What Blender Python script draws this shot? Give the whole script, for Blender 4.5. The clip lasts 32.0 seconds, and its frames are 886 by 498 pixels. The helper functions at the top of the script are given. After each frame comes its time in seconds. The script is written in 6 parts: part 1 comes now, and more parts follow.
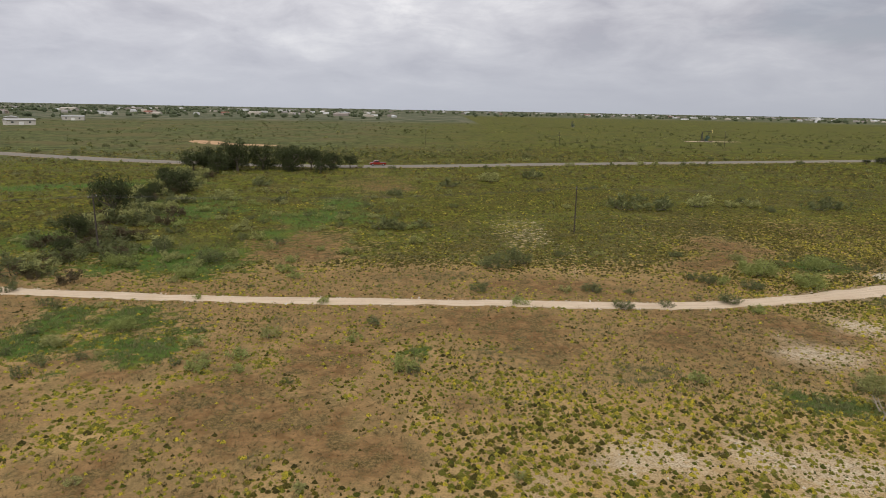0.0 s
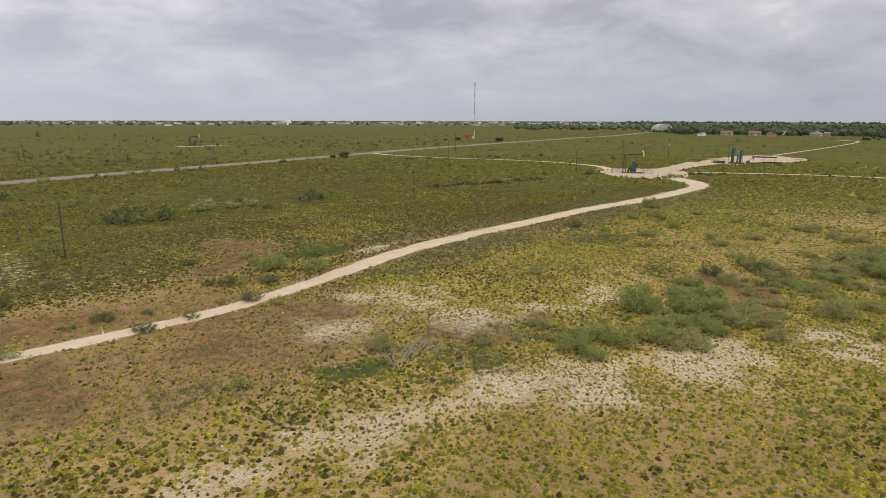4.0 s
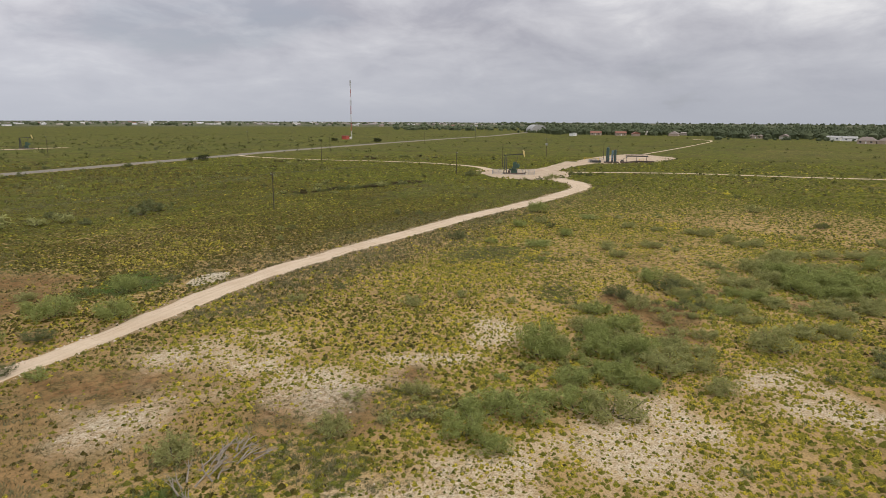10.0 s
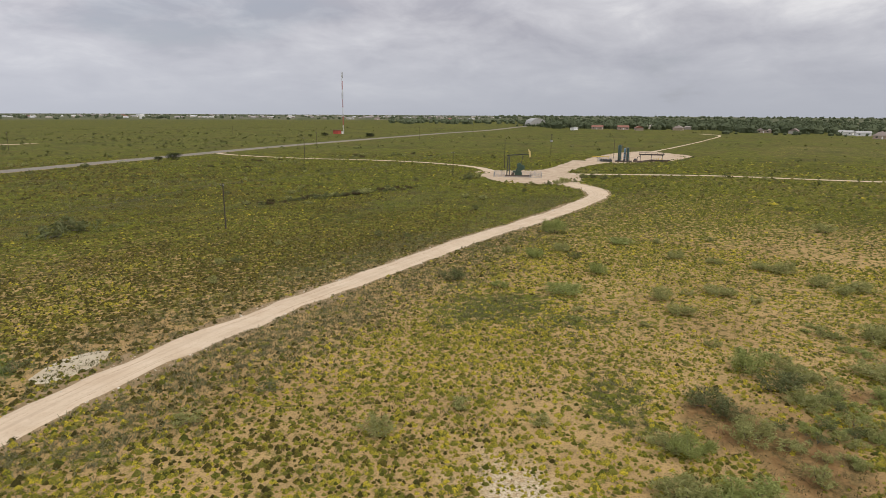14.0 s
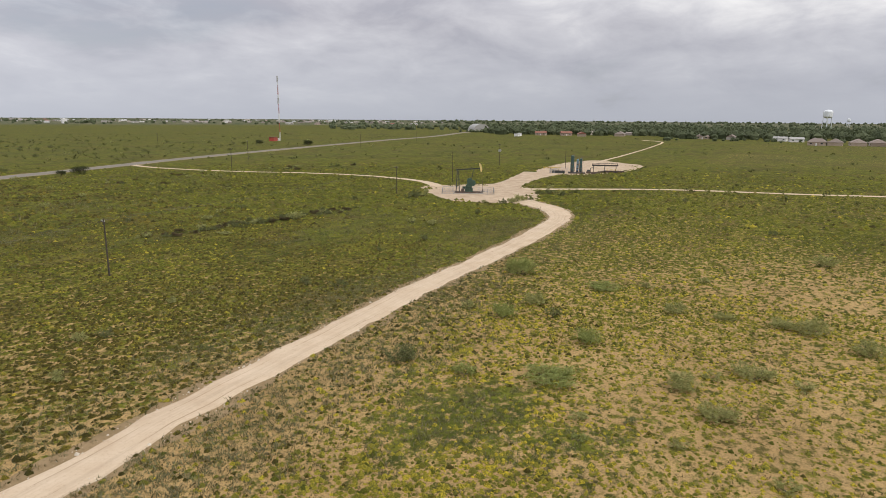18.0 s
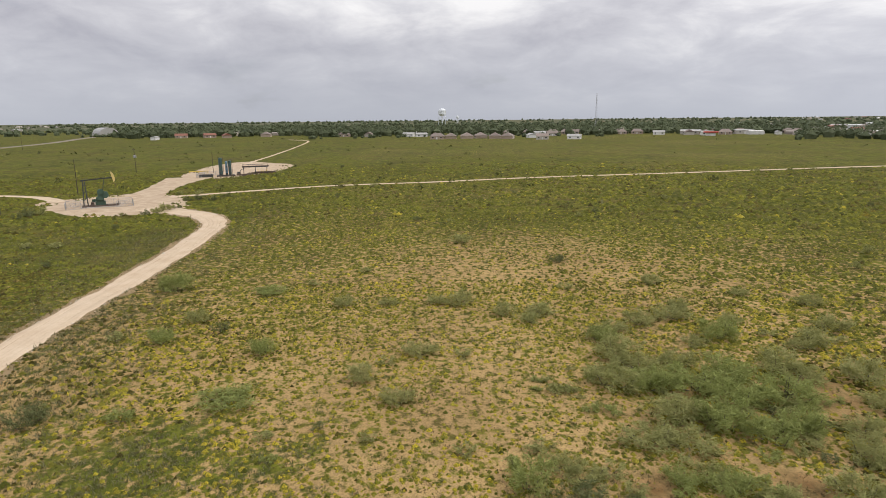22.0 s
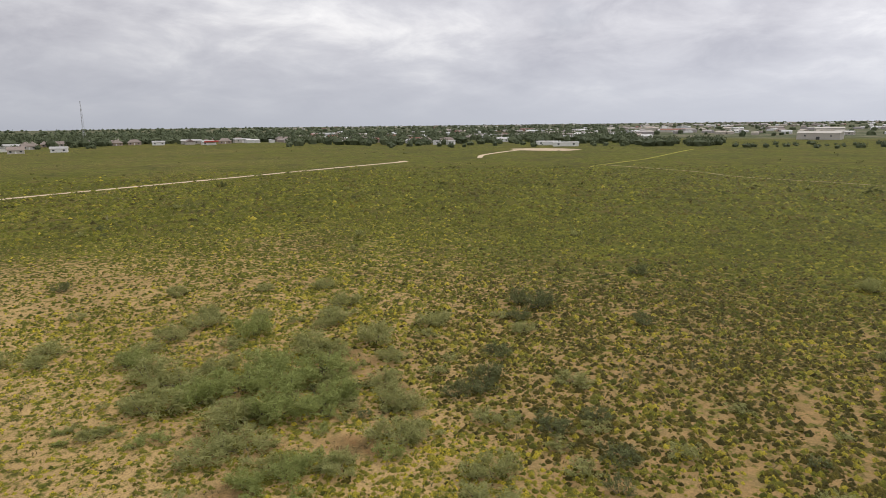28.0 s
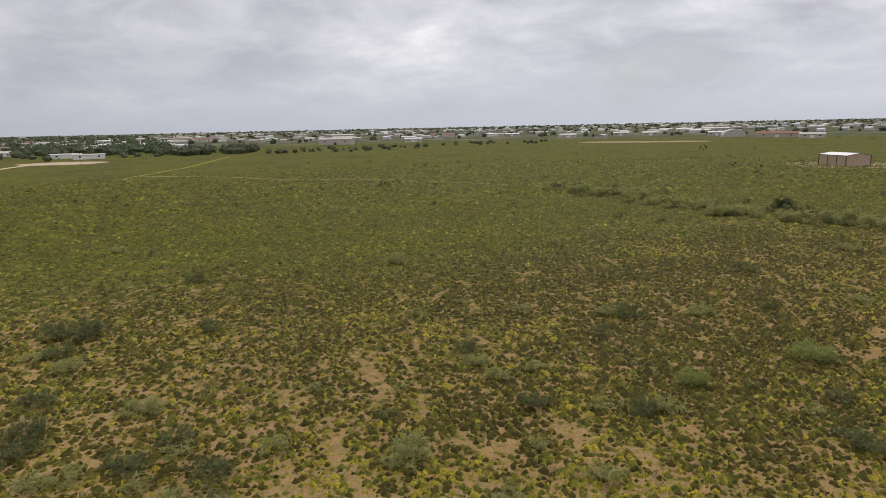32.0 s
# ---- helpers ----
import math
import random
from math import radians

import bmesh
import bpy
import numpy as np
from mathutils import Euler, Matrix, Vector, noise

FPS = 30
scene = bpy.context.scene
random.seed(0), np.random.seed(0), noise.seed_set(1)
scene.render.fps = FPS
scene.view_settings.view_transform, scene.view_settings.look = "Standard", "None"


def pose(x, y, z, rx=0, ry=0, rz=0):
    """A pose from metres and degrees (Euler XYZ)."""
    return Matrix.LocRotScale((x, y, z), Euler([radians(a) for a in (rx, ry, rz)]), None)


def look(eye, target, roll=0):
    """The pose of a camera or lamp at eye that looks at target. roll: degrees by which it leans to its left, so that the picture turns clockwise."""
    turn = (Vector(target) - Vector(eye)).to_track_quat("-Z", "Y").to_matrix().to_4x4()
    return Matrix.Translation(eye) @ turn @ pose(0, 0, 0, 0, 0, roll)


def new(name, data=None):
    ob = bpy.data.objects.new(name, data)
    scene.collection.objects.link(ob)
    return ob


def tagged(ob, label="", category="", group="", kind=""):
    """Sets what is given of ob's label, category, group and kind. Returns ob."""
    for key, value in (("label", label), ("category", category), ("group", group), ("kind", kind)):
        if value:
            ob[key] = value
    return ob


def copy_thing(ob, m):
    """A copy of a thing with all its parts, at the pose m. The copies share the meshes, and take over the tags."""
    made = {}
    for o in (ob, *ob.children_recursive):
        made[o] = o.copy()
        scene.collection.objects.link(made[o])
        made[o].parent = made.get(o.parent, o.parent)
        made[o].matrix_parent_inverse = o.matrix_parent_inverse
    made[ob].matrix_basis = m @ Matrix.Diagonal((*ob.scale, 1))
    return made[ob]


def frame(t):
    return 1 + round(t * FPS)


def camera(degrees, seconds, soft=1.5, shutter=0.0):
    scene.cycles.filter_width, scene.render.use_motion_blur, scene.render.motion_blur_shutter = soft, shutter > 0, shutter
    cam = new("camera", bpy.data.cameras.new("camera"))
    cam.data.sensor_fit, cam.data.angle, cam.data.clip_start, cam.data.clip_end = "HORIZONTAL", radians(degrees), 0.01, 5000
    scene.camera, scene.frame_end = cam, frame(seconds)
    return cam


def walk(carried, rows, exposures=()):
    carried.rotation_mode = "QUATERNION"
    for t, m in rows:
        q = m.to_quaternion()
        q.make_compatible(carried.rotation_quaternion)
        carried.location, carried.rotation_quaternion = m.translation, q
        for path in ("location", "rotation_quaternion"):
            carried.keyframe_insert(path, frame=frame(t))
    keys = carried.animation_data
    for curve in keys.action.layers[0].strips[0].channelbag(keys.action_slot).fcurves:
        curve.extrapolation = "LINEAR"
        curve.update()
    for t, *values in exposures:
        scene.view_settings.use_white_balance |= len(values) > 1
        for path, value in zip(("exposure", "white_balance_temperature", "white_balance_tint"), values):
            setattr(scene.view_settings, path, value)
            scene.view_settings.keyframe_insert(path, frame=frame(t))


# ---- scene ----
cam = camera(70.96, 32.0, soft=0.45)
# seconds, x, y, z, heading (anticlockwise from +y), pitch, roll
PATH = [
    (0, 0.00, -0.02, 19.20, -0.01, -12.78, 1.06),
    (0.5, 0.13, -0.13, 19.40, -3.44, -12.80, 0.83),
    (1, 0.09, 0.05, 19.31, -7.62, -12.68, 0.77),
    (1.5, 0.00, 0.34, 19.13, -12.30, -12.48, 0.73),
    (2, 0.06, 0.65, 19.06, -18.03, -12.32, 0.64),
    (2.5, 0.04, 0.73, 19.11, -24.12, -12.20, 0.43),
    (3, -0.15, 0.97, 19.05, -30.19, -12.01, 0.24),
    (3.5, -0.22, 1.54, 18.96, -37.06, -11.87, 0.25),
    (4, 0.34, 2.20, 18.89, -44.08, -11.83, 0.14),
    (4.5, 0.71, 2.57, 18.73, -50.09, -11.65, -0.03),
    (6.5, 2.97, 4.17, 18.61, -54.10, -11.44, -0.26),
    (7, 3.96, 4.89, 18.53, -54.45, -11.47, -0.27),
    (7.5, 5.31, 5.80, 18.37, -54.42, -11.51, -0.21),
    (8, 6.81, 6.80, 18.25, -54.37, -11.53, -0.18),
    (8.5, 8.52, 7.84, 18.19, -54.50, -11.59, -0.10),
    (9, 10.35, 9.02, 18.25, -54.66, -11.69, 0.03),
    (9.5, 12.21, 10.28, 18.17, -54.80, -11.67, 0.13),
    (10, 14.12, 11.62, 18.13, -54.94, -11.72, 0.29),
    (10.5, 16.16, 13.04, 18.17, -55.07, -11.81, 0.37),
    (11, 18.64, 14.55, 18.31, -55.18, -11.92, 0.25),
    (11.5, 21.10, 16.12, 18.36, -55.22, -12.00, 0.18),
    (12, 23.57, 17.81, 18.36, -55.27, -12.05, 0.26),
    (12.5, 26.21, 19.58, 18.43, -55.28, -12.13, 0.29),
    (13, 29.07, 21.51, 18.57, -55.26, -12.17, 0.30),
    (13.5, 32.18, 23.57, 18.69, -55.21, -12.28, 0.25),
    (14, 35.44, 25.80, 18.82, -55.22, -12.34, 0.32),
    (14.5, 38.62, 28.19, 18.90, -55.27, -12.41, 0.33),
    (15, 41.61, 30.54, 18.91, -55.41, -12.31, 0.37),
    (15.5, 44.12, 32.54, 19.04, -55.79, -12.22, 0.23),
    (17.5, 50.56, 36.20, 20.45, -57.73, -12.05, 0.44),
    (18, 51.19, 36.57, 20.39, -60.45, -11.92, 0.41),
    (18.5, 51.41, 36.69, 20.18, -64.99, -11.81, 0.20),
    (19, 51.72, 36.86, 19.92, -70.65, -11.67, -0.01),
    (19.5, 52.31, 37.06, 20.12, -74.62, -11.72, -0.28),
    (20, 52.84, 37.15, 20.14, -78.05, -11.69, -0.41),
    (20.5, 53.28, 37.18, 20.01, -80.94, -11.79, -0.42),
    (21, 53.61, 37.19, 19.74, -84.43, -11.68, -0.42),
    (21.5, 53.74, 37.25, 19.92, -87.94, -11.86, -0.53),
    (22, 53.63, 37.29, 20.05, -91.56, -11.91, -0.58),
    (22.5, 53.61, 37.39, 20.08, -95.24, -11.80, -0.50),
    (23, 53.53, 37.59, 19.93, -98.49, -11.56, -0.39),
    (23.5, 53.37, 37.60, 20.01, -102.25, -11.62, -0.60),
    (24, 53.48, 37.61, 19.95, -105.90, -11.53, -0.56),
    (24.5, 53.74, 37.68, 19.80, -109.44, -11.44, -0.55),
    (26.5, 54.66, 37.04, 19.32, -122.15, -11.39, -0.68),
    (27, 54.80, 37.03, 19.34, -126.29, -11.47, -0.65),
    (27.5, 54.86, 37.11, 19.35, -130.26, -11.50, -0.67),
    (28, 54.91, 37.16, 19.30, -134.72, -11.45, -0.67),
    (28.5, 55.01, 37.08, 19.27, -139.03, -11.57, -0.69),
    (29, 55.15, 36.91, 19.12, -143.31, -11.60, -0.83),
    (29.5, 55.34, 36.40, 18.86, -147.42, -11.55, -1.03),
    (30, 55.43, 36.11, 18.65, -151.91, -11.48, -1.07),
    (30.5, 55.41, 36.07, 18.61, -156.66, -11.48, -1.17),
    (31, 55.47, 36.05, 18.51, -162.29, -11.39, -1.22),
    (31.5, 55.66, 35.97, 18.34, -168.31, -11.30, -1.18),
    (32, 55.82, 36.08, 18.23, -175.09, -11.25, -1.24),
]


def camera_pose(x, y, z, heading, pitch, roll):
    return pose(x, y, z, 0, 0, heading) @ pose(0, 0, 0, 90 + pitch, 0, 0) @ pose(0, 0, 0, 0, 0, roll)


walk(cam, [(t, camera_pose(*p)) for t, *p in PATH], exposures=[(0.0, -0.2), (2.0, -0.12), (4.0, -0.04), (8.0, -0.08), (13.0, -0.06), (19.0, 0.03), (24.0, 0.08), (27.0, 0.0), (29.5, -0.1), (32.0, -0.2)])

# ---------------------------------------------------------------- sky and sun
SUN_ELEVATION, SUN_ROTATION = 50.0, 185.0
world = bpy.data.worlds.new("sky")
scene.world = world
world.use_nodes = True


def sky_nodes():
    t = world.node_tree
    n, l = t.nodes, t.links
    n.clear()
    out = n.new("ShaderNodeOutputWorld")
    mix = n.new("ShaderNodeMixShader")
    clear, cloud = n.new("ShaderNodeBackground"), n.new("ShaderNodeBackground")
    sky = n.new("ShaderNodeTexSky")
    sky.sky_type, sky.sun_disc = "NISHITA", False
    sky.sun_elevation, sky.sun_rotation = radians(SUN_ELEVATION), radians(SUN_ROTATION)
    sky.dust_density = 2.0
    clear.inputs["Strength"].default_value = 0.09
    l.new(sky.outputs[0], clear.inputs["Color"])
    # the cloud deck as a flat sheet overhead, seen in perspective
    co = n.new("ShaderNodeTexCoord")
    sep = n.new("ShaderNodeSeparateXYZ")
    l.new(co.outputs["Generated"], sep.inputs[0])

    def math_node(op, a, b):
        m = n.new("ShaderNodeMath")
        m.operation = op
        for i, v in enumerate((a, b)):
            if isinstance(v, (int, float)):
                m.inputs[i].default_value = v
            else:
                l.new(v, m.inputs[i])
        return m.outputs[0]

    up = math_node("ADD", math_node("MAXIMUM", sep.outputs["Z"], 0.0), 0.27)
    comb = n.new("ShaderNodeCombineXYZ")
    l.new(math_node("DIVIDE", sep.outputs["X"], up), comb.inputs[0])
    l.new(math_node("DIVIDE", sep.outputs["Y"], up), comb.inputs[1])

    def noise_node(scale, detail, rough, distort):
        k = n.new("ShaderNodeTexNoise")
        k.inputs["Scale"].default_value, k.inputs["Detail"].default_value = scale, detail
        k.inputs["Roughness"].default_value, k.inputs["Distortion"].default_value = rough, distort
        l.new(comb.outputs[0], k.inputs["Vector"])
        return k.outputs["Fac"]

    big, small = noise_node(0.75, 6, 0.52, 0.35), noise_node(2.9, 8, 0.6, 0.35)
    both = math_node("ADD", math_node("MULTIPLY", big, 0.62), math_node("MULTIPLY", small, 0.38))
    ramp = n.new("ShaderNodeValToRGB")
    e = ramp.color_ramp.elements
    e[0].position, e[0].color = 0.385, (0.425, 0.425, 0.48, 1)
    e[1].position, e[1].color = 0.625, (0.87, 0.86, 0.87, 1)
    mid = e.new(0.52)
    mid.color = (0.62, 0.618, 0.66, 1)
    l.new(both, ramp.inputs["Fac"])
    # thicker air towards the horizon
    low = n.new("ShaderNodeMapRange")
    low.inputs["From Min"].default_value, low.inputs["From Max"].default_value = 0.0, 0.14
    low.inputs["To Min"].default_value, low.inputs["To Max"].default_value = 0.0, 1.0
    l.new(sep.outputs["Z"], low.inputs["Value"])
    air = n.new("ShaderNodeMix")
    air.data_type = "RGBA"
    air.inputs["A"].default_value = (0.51, 0.53, 0.595, 1)
    l.new(low.outputs[0], air.inputs["Factor"])
    l.new(ramp.outputs["Color"], air.inputs["B"])
    l.new(air.outputs["Result"], cloud.inputs["Color"])
    # an overcast sky brightens from the horizon towards the zenith
    rise = math_node("ADD", math_node("MULTIPLY", math_node("MAXIMUM", sep.outputs["Z"], 0.0), 0.95), 1.03)
    # and towards the hidden sun
    away = radians(SUN_ROTATION)
    side = math_node("ADD", math_node("MULTIPLY", sep.outputs["X"], 0.06 * math.sin(away)), math_node("MULTIPLY", sep.outputs["Y"], 0.06 * math.cos(away)))
    l.new(math_node("ADD", math_node("ADD", rise, side), math_node("ADD", math_node("MULTIPLY", sep.outputs["X"], -0.15), math_node("MULTIPLY", math_node("MULTIPLY", sep.outputs["Y"], sep.outputs["Y"]), 0.13))), cloud.inputs["Strength"])
    cover = n.new("ShaderNodeMapRange")
    cover.inputs["From Min"].default_value, cover.inputs["From Max"].default_value = 0.30, 0.40
    cover.inputs["To Min"].default_value, cover.inputs["To Max"].default_value = 0.70, 1.0
    l.new(big, cover.inputs["Value"])
    l.new(cover.outputs[0], mix.inputs[0])
    l.new(clear.outputs[0], mix.inputs[1])
    l.new(cloud.outputs[0], mix.inputs[2])
    l.new(mix.outputs[0], out.inputs["Surface"])


sky_nodes()
sun = new("sun", bpy.data.lights.new("sun", "SUN"))
sun.data.energy, sun.data.angle, sun.data.color = 1.5, radians(10), (1.0, 0.95, 0.86)
_a = radians(SUN_ROTATION)
sun.matrix_world = look((math.sin(_a) * 50, math.cos(_a) * 50, 50 * math.tan(radians(SUN_ELEVATION))), (0, 0, 0))


# ---------------------------------------------------------------- materials
def shader(name):
    m = bpy.data.materials.new(name)
    m.use_nodes = True
    return m, m.node_tree.nodes, m.node_tree.links, m.node_tree.nodes["Principled BSDF"]


def tex(n, l, scale, detail=4, rough=0.6, vector=None):
    k = n.new("ShaderNodeTexNoise")
    k.inputs["Scale"].default_value, k.inputs["Detail"].default_value, k.inputs["Roughness"].default_value = scale, detail, rough
    if vector is not None:
        l.new(vector, k.inputs["Vector"])
    return k.outputs["Fac"]


def mixed(n, l, fac, a, b):
    k = n.new("ShaderNodeMix")
    k.data_type = "RGBA"
    for v, s in ((a, "A"), (b, "B")):
        if isinstance(v, tuple):
            k.inputs[s].default_value = (*v, 1)
        else:
            l.new(v, k.inputs[s])
    if isinstance(fac, float):
        k.inputs["Factor"].default_value = fac
    else:
        l.new(fac, k.inputs["Factor"])
    return k.outputs["Result"]


def ranged(n, l, value, a, b, lo=0.0, hi=1.0):
    k = n.new("ShaderNodeMapRange")
    for s, v in (("From Min", a), ("From Max", b), ("To Min", lo), ("To Max", hi)):
        k.inputs[s].default_value = v
    l.new(value, k.inputs["Value"])
    return k.outputs[0]


def times(n, l, a, b):
    k = n.new("ShaderNodeMath")
    k.operation = "MULTIPLY"
    l.new(a, k.inputs[0])
    if isinstance(b, float):
        k.inputs[1].default_value = b
    else:
        l.new(b, k.inputs[1])
    return k.outputs[0]


def worn(name, c1, c2, scale=2.0, rough=0.7, metal=0.0, bump=0.2, vary=0.0):
    """A surface of two tones at two scales, with fine relief; vary: lighter and darker from thing to thing."""
    m, n, l, p = shader(name)
    co = n.new("ShaderNodeTexCoord").outputs["Object"]
    a, b = tex(n, l, scale, 5, 0.6, co), tex(n, l, scale * 9, 3, 0.6, co)
    f = ranged(n, l, a, 0.35, 0.68)
    col = mixed(n, l, f, c1, c2)
    col = mixed(n, l, ranged(n, l, b, 0.45, 0.8, 0.0, 0.45), col, tuple(v * 0.62 for v in c1))
    if vary:
        info = n.new("ShaderNodeObjectInfo").outputs["Random"]
        col = mixed(n, l, ranged(n, l, info, 0, 1, 0.0, vary), col, tuple(v * 0.45 for v in c2))
    l.new(col, p.inputs["Base Color"])
    p.inputs["Roughness"].default_value, p.inputs["Metallic"].default_value = rough, metal
    k = n.new("ShaderNodeBump")
    k.inputs["Strength"].default_value, k.inputs["Distance"].default_value = bump, 0.02
    l.new(b, k.inputs["Height"])
    l.new(k.outputs[0], p.inputs["Normal"])
    return m


def leafy(name, tones, patch=0.9, flower=None, share=0.12, rough=0.65, sheer=0.4, dense=False):
    """Leaves: three tones from leaf to leaf and from patch to patch, with flower heads on some."""
    m, n, l, p = shader(name)
    g = n.new("ShaderNodeNewGeometry")
    isl = g.outputs["Random Per Island"]
    a = tex(n, l, patch, 3, 0.6, g.outputs["Position"])
    b = tex(n, l, 0.06, 3, 0.6, g.outputs["Position"])
    col = mixed(n, l, ranged(n, l, isl, 0.0, 1.0), tones[0], tones[1])
    col = mixed(n, l, ranged(n, l, a, 0.42, 0.66), col, tones[2])
    col = mixed(n, l, ranged(n, l, b, 0.35, 0.7, 0.0, 0.4), col, tones[2])
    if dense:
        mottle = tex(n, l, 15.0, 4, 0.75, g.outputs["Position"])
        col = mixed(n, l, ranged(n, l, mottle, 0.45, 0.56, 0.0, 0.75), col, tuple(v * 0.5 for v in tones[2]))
    if flower:
        wide = tex(n, l, 0.11, 3, 0.6, g.outputs["Position"])
        on = times(n, l, ranged(n, l, isl, 1.0 - share * 4, 1.0, 0.0, 0.8), ranged(n, l, tex(n, l, 13.0, 2, 0.6, g.outputs["Position"]), 0.46, 0.58))
        col = mixed(n, l, times(n, l, on, ranged(n, l, wide, 0.36, 0.56, 0.15, 1.0)), col, flower)
    l.new(col, p.inputs["Base Color"])
    p.inputs["Roughness"].default_value = rough
    p.inputs["Specular IOR Level"].default_value = 0.08
    if dense:
        rough_leaf = n.new("ShaderNodeBump")
        rough_leaf.inputs["Strength"].default_value, rough_leaf.inputs["Distance"].default_value = 0.9, 0.05
        l.new(tex(n, l, 22.0, 3, 0.7, g.outputs["Position"]), rough_leaf.inputs["Height"])
        l.new(rough_leaf.outputs[0], p.inputs["Normal"])
    thin, mix = n.new("ShaderNodeBsdfTranslucent"), n.new("ShaderNodeMixShader")
    l.new(col, thin.inputs["Color"])
    mix.inputs[0].default_value = sheer
    l.new(p.outputs[0], mix.inputs[1])
    l.new(thin.outputs[0], mix.inputs[2])
    l.new(mix.outputs[0], n["Material Output"].inputs["Surface"])
    return m


def ground_material():
    """Sandy soil, red and white ground, and the low cover of weeds; zone: red, green, white, cover."""
    m, n, l, p = shader("prairie_soil")
    g = n.new("ShaderNodeNewGeometry").outputs["Position"]
    at = n.new("ShaderNodeAttribute")
    at.attribute_name = "zone"
    sep = n.new("ShaderNodeSeparateColor")
    l.new(at.outputs["Color"], sep.inputs[0])
    red, green, white, cover = sep.outputs[0], sep.outputs[1], sep.outputs[2], at.outputs["Alpha"]
    fine, mid, wide, vast = tex(n, l, 8.0, 6, 0.8, g), tex(n, l, 0.9, 5, 0.65, g), tex(n, l, 0.09, 4, 0.6, g), tex(n, l, 0.012, 4, 0.6, g)
    grain, patchy = tex(n, l, 4.2, 5, 0.8, g), tex(n, l, 0.5, 6, 0.7, g)
    soil = mixed(n, l, ranged(n, l, wide, 0.35, 0.65), (0.43, 0.293, 0.126), (0.34, 0.226, 0.096))
    dusty = mixed(n, l, ranged(n, l, mid, 0.42, 0.60), (0.15, 0.08, 0.031), (0.28, 0.162, 0.07))
    straw = mixed(n, l, ranged(n, l, grain, 0.45, 0.56), (0.055, 0.052, 0.018), (0.22, 0.15, 0.06))
    dusty = mixed(n, l, ranged(n, l, patchy, 0.44, 0.56, 0.10, 0.85), dusty, straw)
    soil = mixed(n, l, ranged(n, l, patchy, 0.46, 0.58, 0.0, 0.4), soil, mixed(n, l, ranged(n, l, grain, 0.45, 0.56), (0.19, 0.14, 0.06), (0.33, 0.24, 0.115)))
    soil = mixed(n, l, red, soil, dusty)
    chalk = mixed(n, l, ranged(n, l, fine, 0.42, 0.58), (0.62, 0.54, 0.41), (0.46, 0.375, 0.25))
    soil = mixed(n, l, times(n, l, white, ranged(n, l, tex(n, l, 2.2, 5, 0.7, g), 0.36, 0.56, 0.2, 0.85)), soil, chalk)
    soil = mixed(n, l, ranged(n, l, fine, 0.48, 0.58, 0.0, 0.65), soil, (0.16, 0.11, 0.055))
    grass = mixed(n, l, ranged(n, l, tex(n, l, 1.7, 5, 0.8, g), 0.45, 0.56), (0.048, 0.052, 0.009), (0.165, 0.165, 0.022))
    grass = mixed(n, l, ranged(n, l, vast, 0.36, 0.66, 0.0, 0.6), grass, (0.095, 0.105, 0.02))
    grass = mixed(n, l, ranged(n, l, wide, 0.48, 0.66, 0.0, 0.7), grass, (0.115, 0.082, 0.034))
    grass = mixed(n, l, ranged(n, l, tex(n, l, 0.03, 5, 0.65, g), 0.48, 0.66, 0.0, 0.7), grass, (0.058, 0.056, 0.018))
    grass = mixed(n, l, ranged(n, l, tex(n, l, 0.28, 6, 0.75, g), 0.50, 0.58, 0.0, 0.7), grass, (0.042, 0.048, 0.012))
    grass = mixed(n, l, ranged(n, l, tex(n, l, 0.19, 6, 0.75, g), 0.53, 0.61, 0.0, 0.6), grass, (0.175, 0.162, 0.024))
    at = n.new("ShaderNodeAttribute")
    at.attribute_name = "far_land"
    land = n.new("ShaderNodeSeparateColor")
    l.new(at.outputs["Color"], land.inputs[0])
    # grey-green brush far out, with distance haze put into its grey
    brush = mixed(n, l, ranged(n, l, tex(n, l, 0.16, 6, 0.8, g), 0.44, 0.57), (0.045, 0.056, 0.022), (0.13, 0.138, 0.055))
    brush = mixed(n, l, ranged(n, l, tex(n, l, 0.022, 4, 0.6, g), 0.46, 0.60, 0.0, 0.7), brush, (0.135, 0.105, 0.05))
    grass = mixed(n, l, times(n, l, land.outputs[0], 0.85), grass, brush)
    lots = mixed(n, l, ranged(n, l, tex(n, l, 0.016, 6, 0.75, g), 0.46, 0.58), (0.06, 0.075, 0.04), (0.175, 0.16, 0.11))
    grass = mixed(n, l, times(n, l, land.outputs[1], 0.9), grass, lots)
    grass = mixed(n, l, green, grass, mixed(n, l, ranged(n, l, mid, 0.35, 0.7), (0.05, 0.095, 0.016), (0.10, 0.15, 0.032)))
    k = n.new("ShaderNodeMath")
    k.operation = "ADD"
    l.new(cover, k.inputs[0])
    l.new(ranged(n, l, tex(n, l, 1.1, 5, 0.7, g), 0.3, 0.7, -0.45, 0.45), k.inputs[1])
    col = mixed(n, l, ranged(n, l, k.outputs[0], 0.40, 0.62), soil, grass)
    l.new(col, p.inputs["Base Color"])
    p.inputs["Roughness"].default_value = 0.95
    p.inputs["Specular IOR Level"].default_value = 0.03
    b = n.new("ShaderNodeBump")
    b.inputs["Strength"].default_value, b.inputs["Distance"].default_value = 0.6, 0.08
    l.new(tex(n, l, 3.0, 6, 0.7, g), b.inputs["Height"])
    l.new(b.outputs[0], p.inputs["Normal"])
    return m


